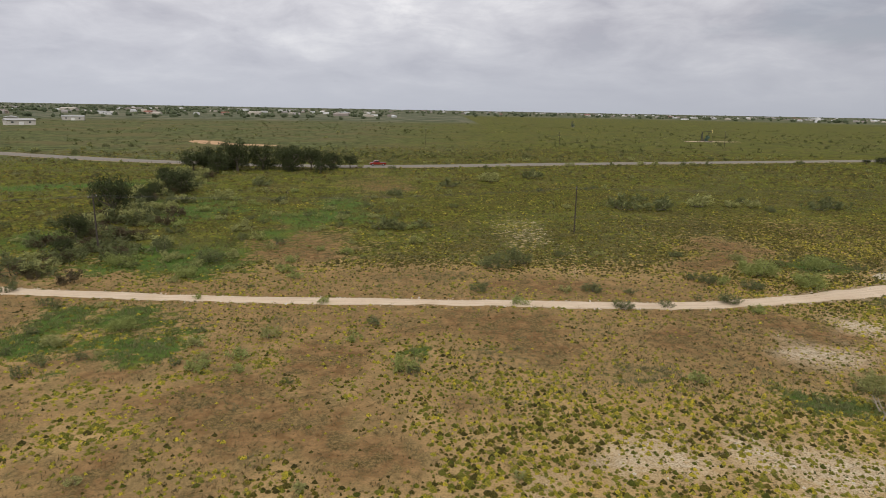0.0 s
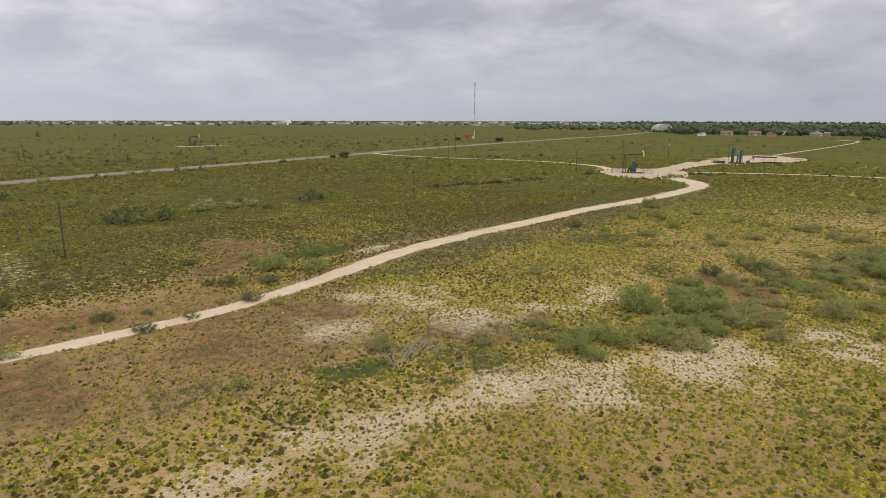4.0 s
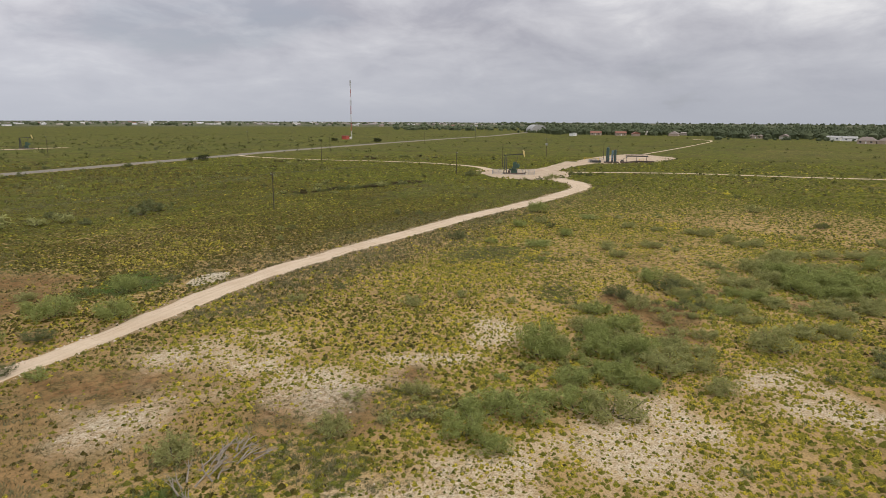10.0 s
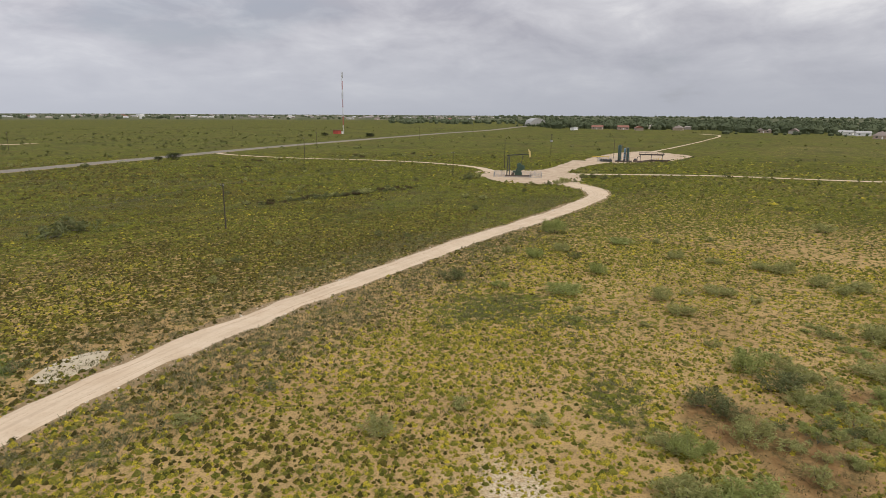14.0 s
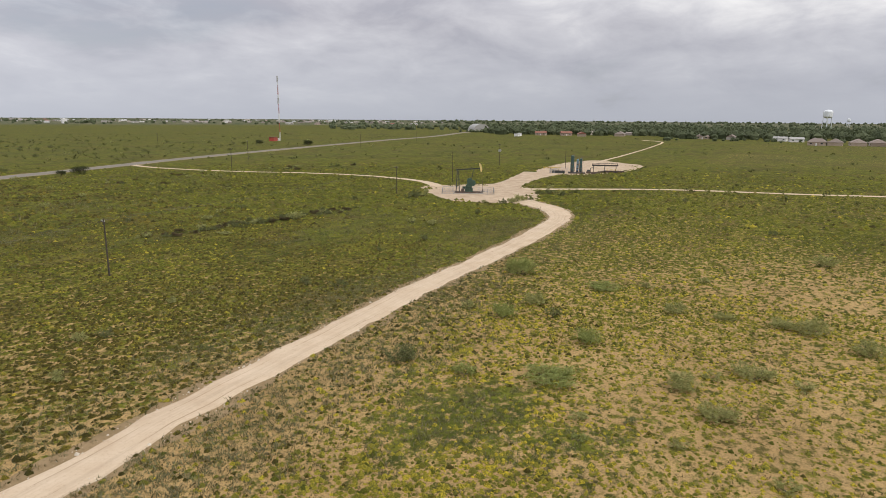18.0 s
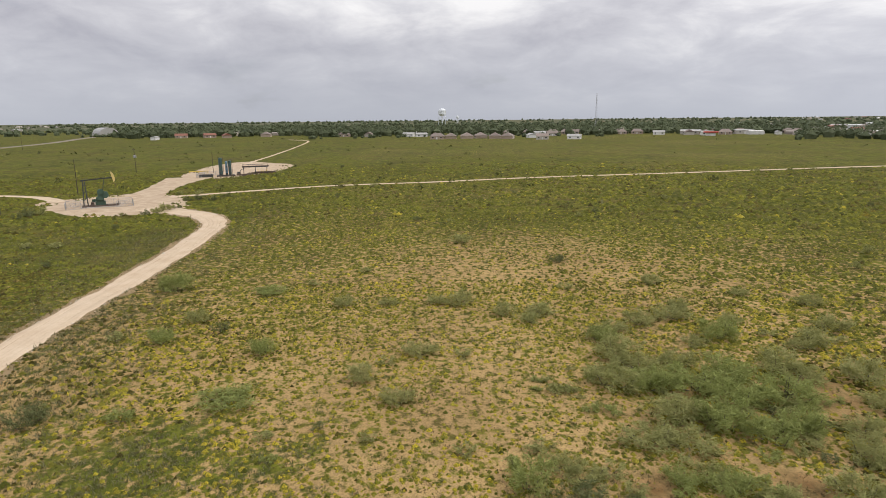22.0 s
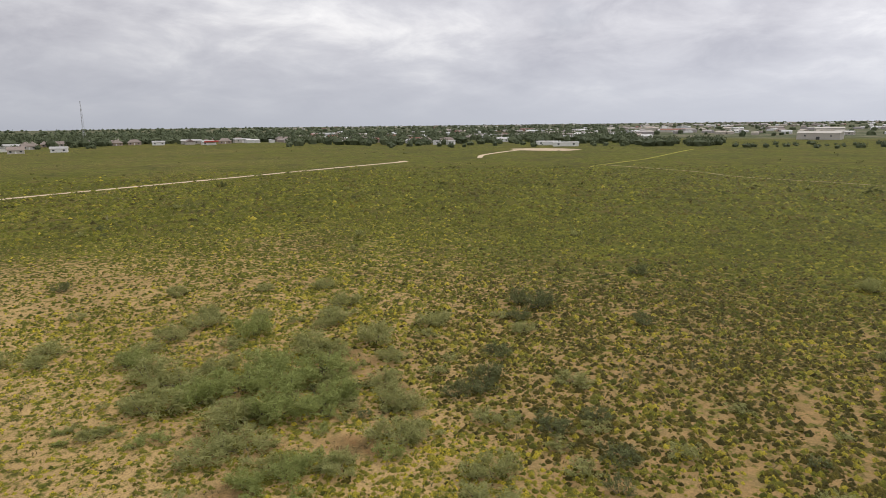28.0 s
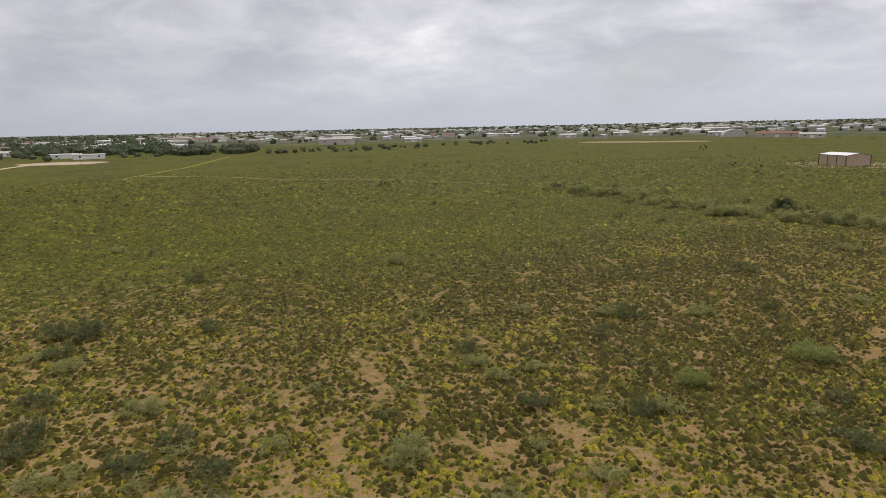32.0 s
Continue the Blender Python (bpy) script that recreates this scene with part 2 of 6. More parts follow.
def caliche_material(name, a, b, dark, ruts=0.0):
    m, n, l, p = shader(name)
    g = n.new("ShaderNodeNewGeometry").outputs["Position"]
    col = mixed(n, l, ranged(n, l, tex(n, l, 0.35, 4, 0.6, g), 0.35, 0.68), a, b)
    col = mixed(n, l, ranged(n, l, tex(n, l, 5.0, 6, 0.75, g), 0.52, 0.75, 0.0, 0.7), col, dark)
    if ruts:
        at, mp = n.new("ShaderNodeAttribute"), n.new("ShaderNodeMapping")
        at.attribute_name = "lane"
        mp.inputs["Scale"].default_value = (2.6, 0.05, 1.0)
        l.new(at.outputs["Vector"], mp.inputs["Vector"])
        streak = tex(n, l, 1.0, 4, 0.65, mp.outputs[0])
        col = mixed(n, l, ranged(n, l, streak, 0.46, 0.66, 0.0, ruts), col, tuple(v * 0.66 for v in b))
    l.new(col, p.inputs["Base Color"])
    p.inputs["Roughness"].default_value, p.inputs["Specular IOR Level"].default_value = 0.95, 0.1
    k = n.new("ShaderNodeBump")
    k.inputs["Strength"].default_value, k.inputs["Distance"].default_value = 0.4, 0.04
    l.new(tex(n, l, 9.0, 5, 0.7, g), k.inputs["Height"])
    l.new(k.outputs[0], p.inputs["Normal"])
    return m


def town_material():
    """Painted boards, brick and sheet metal, another tone for each building."""
    m, n, l, p = shader("town_walls")
    g = n.new("ShaderNodeNewGeometry")
    ramp = n.new("ShaderNodeValToRGB")
    ramp.color_ramp.interpolation = "CONSTANT"
    e = ramp.color_ramp.elements
    e[0].position, e[0].color = 0.0, (0.26, 0.22, 0.19, 1)
    e[1].position, e[1].color = 0.22, (0.45, 0.40, 0.33, 1)
    for at, c in ((0.46, (0.62, 0.61, 0.58, 1)), (0.58, (0.34, 0.31, 0.29, 1)), (0.78, (0.55, 0.55, 0.54, 1)), (0.96, (0.27, 0.13, 0.10, 1))):
        e.new(at).color = c
    l.new(g.outputs["Random Per Island"], ramp.inputs["Fac"])
    col = mixed(n, l, ranged(n, l, tex(n, l, 0.6, 4, 0.6, g.outputs["Position"]), 0.4, 0.7, 0.0, 0.4), ramp.outputs["Color"], (0.24, 0.21, 0.18))
    l.new(col, p.inputs["Base Color"])
    p.inputs["Roughness"].default_value = 0.8
    return m


M = {
    "ground": ground_material(),
    "caliche": caliche_material("caliche_gravel", (0.58, 0.465, 0.335), (0.50, 0.385, 0.265), (0.35, 0.255, 0.165), 0.34),
    "pad": caliche_material("pad_gravel", (0.50, 0.395, 0.28), (0.37, 0.275, 0.185), (0.25, 0.18, 0.115)),
    "asphalt": caliche_material("old_asphalt", (0.20, 0.178, 0.15), (0.235, 0.207, 0.172), (0.14, 0.125, 0.105), 0.4),
    "shoulder": caliche_material("road_shoulder", (0.26, 0.20, 0.115), (0.32, 0.235, 0.135), (0.14, 0.13, 0.055)),
    "flowery": caliche_material("flowering_two_track", (0.30, 0.27, 0.045), (0.22, 0.205, 0.035), (0.12, 0.12, 0.025)),
    "verge": caliche_material("dry_verge", (0.22, 0.155, 0.082), (0.30, 0.215, 0.12), (0.10, 0.085, 0.035)),
    "orange": caliche_material("orange_soil", (0.46, 0.30, 0.17), (0.40, 0.24, 0.125), (0.26, 0.17, 0.085)),
    "chalk": caliche_material("chalky_spill", (0.50, 0.44, 0.33), (0.40, 0.33, 0.22), (0.36, 0.30, 0.20)),
    "rock": worn("caliche_rock", (0.62, 0.56, 0.46), (0.50, 0.43, 0.33), 3.0, 0.9),
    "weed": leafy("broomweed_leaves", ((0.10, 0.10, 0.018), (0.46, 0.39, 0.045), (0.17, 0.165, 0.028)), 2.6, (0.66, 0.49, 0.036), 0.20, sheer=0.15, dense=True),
    # darker twin of the broomweed, with cloud shade put into its tone
    "dull": leafy("shade_dulled_leaves", ((0.036, 0.033, 0.008), (0.25, 0.20, 0.032), (0.064, 0.055, 0.012)), 2.6, (0.28, 0.22, 0.022), 0.06, sheer=0.15, dense=True),
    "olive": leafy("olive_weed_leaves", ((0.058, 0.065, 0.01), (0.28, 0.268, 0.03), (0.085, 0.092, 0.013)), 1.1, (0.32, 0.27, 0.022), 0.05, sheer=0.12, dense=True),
    "sage": leafy("grey_weed_leaves", ((0.135, 0.135, 0.06), (0.215, 0.205, 0.098), (0.185, 0.165, 0.088)), 0.8, sheer=0.25),
    "verdant": leafy("green_mesquite_leaves", ((0.17, 0.195, 0.058), (0.39, 0.43, 0.14), (0.28, 0.305, 0.10)), 1.6, sheer=0.42),
    "deadwood": worn("bleached_branches", (0.20, 0.165, 0.125), (0.29, 0.245, 0.19), 5.0, 0.9, 0, 0.5),
    "tuft": leafy("grass_blades", ((0.155, 0.115, 0.052), (0.255, 0.19, 0.09), (0.105, 0.09, 0.042)), 1.6, sheer=0.3),
    "lush": leafy("weed_leaves", ((0.115, 0.155, 0.045), (0.19, 0.225, 0.07), (0.20, 0.20, 0.09)), 0.35),
    "shrub": leafy("far_shrub_leaves", ((0.075, 0.084, 0.028), (0.135, 0.142, 0.052), (0.10, 0.105, 0.04)), 0.5, sheer=0.2),
    "dry": leafy("dry_brush_leaves", ((0.105, 0.078, 0.045), (0.16, 0.115, 0.065), (0.085, 0.078, 0.04)), 0.7),
    "mesquite": leafy("mesquite_leaves", ((0.19, 0.20, 0.07), (0.42, 0.42, 0.16), (0.32, 0.315, 0.125)), 1.6, sheer=0.42),
    "brush": leafy("dark_brush_leaves", ((0.08, 0.095, 0.036), (0.20, 0.215, 0.088), (0.14, 0.145, 0.064)), 1.6, sheer=0.26),
    "oak": leafy("oak_leaves", ((0.04, 0.052, 0.02), (0.085, 0.095, 0.038), (0.06, 0.07, 0.03)), 0.5),
    "town_leaf": leafy("town_tree_leaves", ((0.055, 0.072, 0.036), (0.135, 0.155, 0.08), (0.09, 0.106, 0.058)), 0.5, sheer=0.2),
    "bark": worn("bark", (0.085, 0.07, 0.05), (0.14, 0.115, 0.085), 6.0, 0.9, 0, 0.6),
    "pole": worn("weathered_pole", (0.045, 0.036, 0.028), (0.085, 0.066, 0.05), 3.0, 0.9, 0, 0.4),
    "steel": worn("rusty_steel", (0.10, 0.075, 0.06), (0.17, 0.12, 0.09), 3.0, 0.65, 0.3),
    "dark": worn("dark_paint", (0.035, 0.04, 0.04), (0.06, 0.06, 0.055), 3.0, 0.55, 0.0),
    "green": worn("green_paint", (0.035, 0.075, 0.05), (0.06, 0.10, 0.065), 2.0, 0.5, 0.0),
    "teal": worn("teal_paint", (0.035, 0.075, 0.068), (0.055, 0.095, 0.085), 1.5, 0.45, 0.0),
    "blue": worn("blue_paint", (0.14, 0.25, 0.33), (0.20, 0.32, 0.40), 1.5, 0.45, 0.0),
    "cream": worn("cream_paint", (0.66, 0.52, 0.22), (0.56, 0.42, 0.16), 2.0, 0.5, 0.0),
    "yellow": worn("yellow_paint", (0.62, 0.45, 0.05), (0.50, 0.35, 0.04), 2.0, 0.5),
    "galv": worn("galvanised_metal", (0.42, 0.42, 0.41), (0.34, 0.33, 0.32), 4.0, 0.5, 0.5),
    "concrete": worn("concrete", (0.42, 0.38, 0.33), (0.34, 0.30, 0.26), 2.0, 0.9),
    "white": worn("white_paint", (0.78, 0.77, 0.74), (0.70, 0.69, 0.66), 1.0, 0.6),
    "red": worn("red_paint", (0.45, 0.07, 0.045), (0.36, 0.06, 0.04), 1.0, 0.5),
    "brick": worn("tan_brick", (0.46, 0.37, 0.29), (0.38, 0.29, 0.22), 1.0, 0.9, 0, 0.2, 0.35),
    "siding": worn("pale_siding", (0.56, 0.52, 0.46), (0.48, 0.44, 0.38), 1.0, 0.8, 0, 0.1, 0.4),
    "shingle": worn("brown_shingle", (0.23, 0.185, 0.155), (0.29, 0.235, 0.20), 1.0, 0.9, 0, 0.3, 0.4),
    "redroof": worn("red_roof", (0.25, 0.105, 0.07), (0.20, 0.09, 0.06), 1.0, 0.85),
    "metalroof": worn("pale_metal_roof", (0.52, 0.50, 0.47), (0.44, 0.43, 0.40), 0.5, 0.5, 0.1, 0.1, 0.55),
    "tanmetal": worn("tan_sheet_metal", (0.44, 0.33, 0.235), (0.39, 0.285, 0.20), 0.6, 0.6, 0.0, 0.1),
    "glass": worn("dark_window_glass", (0.03, 0.035, 0.04), (0.05, 0.055, 0.06), 1.0, 0.12, 0.0, 0.0),
    "rubber": worn("rubber", (0.02, 0.02, 0.02), (0.035, 0.033, 0.03), 4.0, 0.85),
    "carred": worn("red_car_paint", (0.24, 0.02, 0.015), (0.21, 0.018, 0.013), 1.0, 0.25),
    "mast_white": worn("white_mast_paint", (0.70, 0.70, 0.68), (0.62, 0.61, 0.58), 1.0, 0.6),
    "mast_red": worn("red_mast_paint", (0.40, 0.10, 0.07), (0.33, 0.09, 0.06), 1.0, 0.6),
    "tank_white": worn("water_tank_paint", (0.72, 0.75, 0.76), (0.64, 0.67, 0.68), 0.3, 0.5),
    "town_wall": town_material(),
    "wire": worn("cable", (0.05, 0.05, 0.05), (0.07, 0.07, 0.065), 2.0, 0.6),
}


# ---------------------------------------------------------------- mesh helpers
def box(bm, c, s, turn=0.0, bevel=0.0):
    m = Matrix.Translation(c) @ Matrix.Rotation(turn, 4, "Z") @ Matrix.Diagonal((*s, 1))
    made = bmesh.ops.create_cube(bm, size=1.0, matrix=m)
    if bevel:
        edges = list({e for v in made["verts"] for e in v.link_edges})
        bmesh.ops.bevel(bm, geom=edges, offset=bevel, segments=1, affect="EDGES")
    return bm


def tube(bm, a, b, r0, r1=None, n=8, caps=True):
    a, b = Vector(a), Vector(b)
    r1 = r0 if r1 is None else r1
    d = (b - a)
    m = Matrix.Translation((a + b) / 2) @ d.to_track_quat("Z", "Y").to_matrix().to_4x4()
    bmesh.ops.create_cone(bm, cap_ends=caps, segments=n, radius1=max(r0, 1e-4), radius2=max(r1, 1e-4), depth=d.length, matrix=m)
    return bm


def mesh_of(name, bm, material):
    me = bpy.data.meshes.new(name)
    bm.to_mesh(me)
    bm.free()
    me.materials.append(material)
    return me


def part(name, bm, material, parent, label=""):
    ob = new(name, mesh_of(name, bm, material))
    ob.parent = parent
    return tagged(ob, label)


def shared(name, me, parent, m=None):
    ob = new(name, me)
    ob.parent = parent
    if m is not None:
        ob.matrix_basis = m
    return ob


def thing(name, m, label, category, group="", kind=""):
    ob = new(name)
    ob.empty_display_size = 0.3
    ob.matrix_basis = m
    return tagged(ob, label, category, group, kind)


def arrays_mesh(name, verts, faces, material, smooth=False):
    """A mesh from numpy arrays of corners and of equal-sided faces."""
    me = bpy.data.meshes.new(name)
    k = faces.shape[1]
    me.vertices.add(len(verts))
    me.vertices.foreach_set("co", np.ascontiguousarray(verts, np.float32).ravel())
    me.loops.add(faces.size)
    me.loops.foreach_set("vertex_index", np.ascontiguousarray(faces, np.int32).ravel())
    me.polygons.add(len(faces))
    me.polygons.foreach_set("loop_start", np.arange(0, faces.size, k, dtype=np.int32))
    me.update(calc_edges=True)
    me.polygons.foreach_set("use_smooth", np.full(len(faces), smooth))
    me.materials.append(material)
    return me


RNG = np.random.default_rng(7)


def lattice_noise(x, y, scale, seed=0):
    """Smooth value noise between 0 and 1."""
    x, y = np.asarray(x, float) / scale + 1000.5, np.asarray(y, float) / scale + 1000.5
    ix, iy = np.floor(x).astype(np.int64), np.floor(y).astype(np.int64)
    fx, fy = x - ix, y - iy
    fx, fy = fx * fx * (3 - 2 * fx), fy * fy * (3 - 2 * fy)

    def h(a, b):
        v = np.sin(a * 127.1 + b * 311.7 + seed * 74.7) * 43758.5453
        return v - np.floor(v)

    return (h(ix, iy) * (1 - fx) + h(ix + 1, iy) * fx) * (1 - fy) + (h(ix, iy + 1) * (1 - fx) + h(ix + 1, iy + 1) * fx) * fy


def ground_z(x, y):
    """The lie of the land: shallow swells round the near field, level beyond."""
    x, y = np.asarray(x, float), np.asarray(y, float)
    fade = np.clip((150 - np.hypot(x - 30, y - 25)) / 40, 0, 1)
    return fade * (0.13 * np.sin(x / 9 + 1.3) * np.cos(y / 11) + 0.10 * np.sin(x / 23 + y / 17))


# ---------------------------------------------------------------- what grows and lies where: x, y, half length, half width, turn
RED = [(-15.6, 35.4, 16.1, 9.5, 2), (-28, 35, 9, 8, 0), (-23, 41, 7, 4, 0), (-19.5, 85.6, 8.4, 14.6, 5), (-18.7, 162.8, 14.4, 24.8, 9), (13.9, 67.6, 13.6, 4, 4), (4.9, 54.5, 9.7, 4.3, 3), (-4.3, 31.2, 5, 4, 2), (-8.7, 44.7, 5.1, 4.9, 3), (19.5, 51.4, 6.2, 6.9, 3), (40.6, 89.8, 6.9, 7.6, 5), (6.9, 49.8, 6, 6.6, 3), (32.2, 54.5, 5.1, 4, -55), (25.7, 50.4, 3.2, 5.4, -55), (40.9, 39.5, 4.5, 4.6, -55), (36.4, 80.2, 3.1, 14.5, -55), (48.6, 38.1, 2.3, 3.8, -55), (75.2, 30.9, 2.7, 3.4, -55), (72.1, 26.4, 2.6, 6.8, -55), (91.8, 8.4, 2, 6.7, -99), (83.8, 16.6, 1.3, 2.6, -99), (83.6, 24.6, 1.6, 2, -99)]
WHITE = [(13.7, 31.3, 7.3, 3.8, 2), (30, 48.5, 3.8, 3.6, 3), (39.4, 55.1, 2.1, 3.8, 3), (12, 103.7, 4.7, 18, 6), (41.6, 50.6, 5.2, 5.6, -55), (43.1, 41.6, 4.8, 3.5, -55), (32.1, 46.9, 3.1, 3.2, -55), (37.2, 23.9, 3.2, 3.4, -55), (46.1, 20.1, 4, 3.8, -55), (58.4, 13.1, 3.6, 3.1, -55), (51.3, 38.9, 5.3, 1.4, -55), (50.8, 18.5, 3.8, 1.8, -55), (58.6, 38.2, 2.8, 3.7, -55), (18.6, 32.4, 4.5, 2.2, -15), (24.5, 30.4, 5.5, 2.4, -14), (32.5, 28.6, 6, 2.2, -12), (41, 26.4, 5, 2, -20), (50.5, 22.4, 6, 2.2, -25), (60, 17.5, 4, 1.6, -25)]
LUSH = [(-34, 50.4, 3.7, 7.9, 3), (-25.4, 45.5, 4.5, 5, 3), (-28.4, 53.7, 4, 4.2, 3), (-23.6, 108, 9.5, 9.2, 6), (-24.1, 91.4, 4.1, 7.4, 5), (-35, 73.4, 9.6, 9.2, 4), (47.9, 79.2, 5.5, 3.2, 4), (-47.5, 114.6, 8.5, 15.2, 7), (-21.2, 124.6, 4.5, 8.3, 7), (-56.9, 84.3, 4.5, 8.4, 5), (-2.1, 47.1, 1.6, 2.1, 3), (25.5, 39.1, 3.0, 1.7, -55), (28.4, 38.2, 1.6, 1.2, -55), (29.6, 33, 1.8, 0.5, -55), (-95, 140, 40, 6, 25)]
SAGE = [(5.7, 46.9, 4.8, 2.1, 3), (15.7, 42.8, 6.6, 2.6, 2), (-15.8, 52.9, 7, 3.8, 3), (-23.2, 44, 7.5, 5.2, 3), (-13.2, 37.2, 5.1, 2.5, 2), (-10.5, 30.7, 1.8, 1.7, 2), (7.1, 51.1, 3.7, 2.1, 3), (1.1, 70.2, 6.6, 2.5, 4), (-31.9, 85.9, 6.5, 13.4, 5), (-47.9, 71.4, 4.5, 5.3, 4), (-24.1, 53.3, 8, 4.9, 3), (35.1, 34.5, 6.7, 3.1, -55), (24, 44.5, 5.5, 2.2, -40), (31, 41.5, 5, 2.2, -40), (37.5, 39.4, 4, 2.2, -30), (42.6, 36.3, 3.9, 3.3, -55), (35.6, 27.1, 2.5, 0.9, -55), (48.4, 62, 3.5, 5.3, -55), (89, 54.6, 6.8, 8.4, -54), (73.2, 37.8, 2.2, 4.7, -54)]
BARE = [(125.6, -1.3, 9.3, 4.9, -100), (106.1, -9.4, 3.5, 12.9, -100), (145.3, 35.4, 7.4, 17.4, -100), (109.2, 2, 4.2, 5.9, -100), (117, 33.9, 5.3, 7.9, -100), (92.3, 44.4, 12.6, 7.2, -99), (98.7, 24.7, 1.7, 8.8, -99), (93.4, 6.3, 2.9, 8.9, -99), (90.9, 2.3, 2.4, 5.5, -99), (123.6, -0.8, 6.8, 4.2, -146), (95.8, -3.1, 6.2, 3.8, -146), (95.1, 5.3, 5.2, 7.8, -146), (71.1, -20.9, 2.3, 6.9, -146), (70.3, 38.9, 4.2, 6.4, -55), (79.4, 48.7, 5.4, 6.9, -54), (97, 28.2, 3.9, 10.5, -54)]
DRAW = [(123, 130.5, 12, 3.2, -2), (141, 127, 12, 3, -14), (157, 123.5, 10, 2.5, -8), (235, 222, 14, 7, -35), (256, 206, 14, 7, -30), (190, 209, 22, 6, 30), (-52, 76, 14, 5, 60), (-58, 118, 20, 6, 70), (-52, 175, 18, 8, 20), (-100, 178, 30, 12, 10), (45, 133, 12, 3, 5), (90, 130, 18, 4, 0), (140, 110, 20, 5, 10), (16, -100, 40, 9, 125)]


def zone(spots, x, y, seed):
    out = np.zeros(np.shape(x))
    wob = (lattice_noise(x, y, 6, seed) - 0.5) * 1.1 + (lattice_noise(x, y, 1.9, seed + 1) - 0.5) * 1.0
    for cx, cy, a, b, turn in spots:
        c, s = math.cos(radians(turn)), math.sin(radians(turn))
        u, v = ((x - cx) * c + (y - cy) * s) / a, (-(x - cx) * s + (y - cy) * c) / b
        out = np.maximum(out, np.clip((1.2 - np.hypot(u, v) + wob) / 0.9, 0, 1))
    return out


def zones(x, y):
    # brown grassy soil along the track, towards the west
    brown = np.clip((y - 37) / 8, 0, 1) * np.clip((78 - y) / 8, 0, 1) * np.clip((46 - x) / 18, 0, 1) * (0.35 + 0.5 * lattice_noise(x, y, 7, 15))
    red = zone(RED, x, y, 3)
    lush = zone(LUSH, x, y, 11) * (1 - 0.8 * red)
    return np.maximum(red, brown * (1 - 0.9 * lush)), lush, zone(WHITE, x, y, 23), np.maximum(zone(SAGE, x, y, 31), 0.8 * zone(DRAW, x, y, 33)) * (1 - 0.8 * lush)


def dense_growth(x, y):
    """Where the cover closes: north of the track and to the south."""
    b = np.degrees(np.arctan2(x - 55, y - 36)) % 360
    south = np.clip((b - 122) / 26, 0, 1) * np.clip((224 - b) / 16, 0, 1) * np.clip((np.hypot(x - 55, y - 36) - 16) / 12, 0, 1)
    return np.maximum(south, np.clip((y - 72) / 9, 0, 1))


def open_growth(x, y):
    """Where small bright clumps stand apart on tan soil."""
    return np.clip(np.maximum(1.35 - np.hypot((x - 97) / 24, (y - 38) / 17), 1.3 - np.hypot((x - 37) / 22, (y - 20) / 13)), 0, 1)


def off_stretch(x, y):
    """Distance from the middle stretch of the plan."""
    ax, ay, bx, by = 0.0, 0.0, 55.0, 37.0
    t = np.clip(((x - ax) * (bx - ax) + (y - ay) * (by - ay)) / ((bx - ax) ** 2 + (by - ay) ** 2), 0, 1)
    return np.hypot(x - ax - t * (bx - ax), y - ay - t * (by - ay))


# ---------------------------------------------------------------- ground
def build_ground():
    core = np.arange(-90, 171, 1.25)
    step, grow, p = 1.25, [], 0.0
    while p < 4800:
        step *= 1.09
        p += step
        grow.append(p)
    grow = np.array(grow)
    axis = np.concatenate([core[0] - grow[::-1], core, core[-1] + grow])
    yaxis = axis - 10
    gx, gy = np.meshgrid(axis, yaxis, indexing="ij")
    gz = ground_z(gx, gy)
    nx, ny = gx.shape
    idx = np.arange(nx * ny).reshape(nx, ny)
    faces = np.stack([idx[:-1, :-1], idx[1:, :-1], idx[1:, 1:], idx[:-1, 1:]], -1).reshape(-1, 4)
    me = arrays_mesh("ground", np.stack([gx, gy, gz], -1).reshape(-1, 3), faces, M["ground"], True)
    x, y = gx.ravel(), gy.ravel()
    r, g, w, d = zones(x, y)
    far = np.clip((off_stretch(x, y) - 50) / 95, 0, 1)
    cover = 0.34 + 0.45 * far + 0.24 * dense_growth(x, y) * np.where(y > 60, 1, np.clip((off_stretch(x, y) - 62) / 30, 0, 1)) - 0.42 * r - 0.18 * w + 0.55 * g + 0.3 * d
    cover += (lattice_noise(x, y, 40, 5) - 0.5) * 0.25
    beyond = np.clip((y - 225 - 0.28 * x) / 25, 0, 1) * np.clip((70 - x) / 140, 0.15, 1)
    b = np.degrees(np.arctan2(x - 55, y - 36)) % 360
    # browner soil to the south, darkened in colour for the cloud shade there
    r = np.maximum(r, 0.46 * np.clip((b - 130) / 20, 0, 1) * (b < 250) * np.clip((np.hypot(x - 55, y - 36) - 20) / 10, 0, 1))
    away, az = np.hypot(x - 45, y - 30), np.degrees(np.arctan2(x - 45, y - 30)) % 360
    town = np.clip((away - 680) / 120, 0, 1) * ((az > 118) & (az < 240)) + np.clip((away - 750) / 150, 0, 1) * (az > 300) + np.clip((away - 1500) / 300, 0, 1) * (az < 118)
    far_land = np.stack([np.maximum(beyond, 0.25 * np.clip((away - 240) / 120, 0, 1)), np.clip(town, 0, 1), 0 * x, 0 * x + 1], -1).astype(np.float32)
    me.color_attributes.new("far_land", "FLOAT_COLOR", "POINT").data.foreach_set("color", far_land.ravel())
    col = np.stack([r, np.maximum(g, d * 0.08), w, np.clip(cover, 0, 1)], -1).astype(np.float32)
    at = me.color_attributes.new("zone", "FLOAT_COLOR", "POINT")
    at.data.foreach_set("color", col.ravel())
    ob = new("ground", me)
    tagged(ob, "sandy prairie ground with red and white bare patches", "ground", kind="structure")


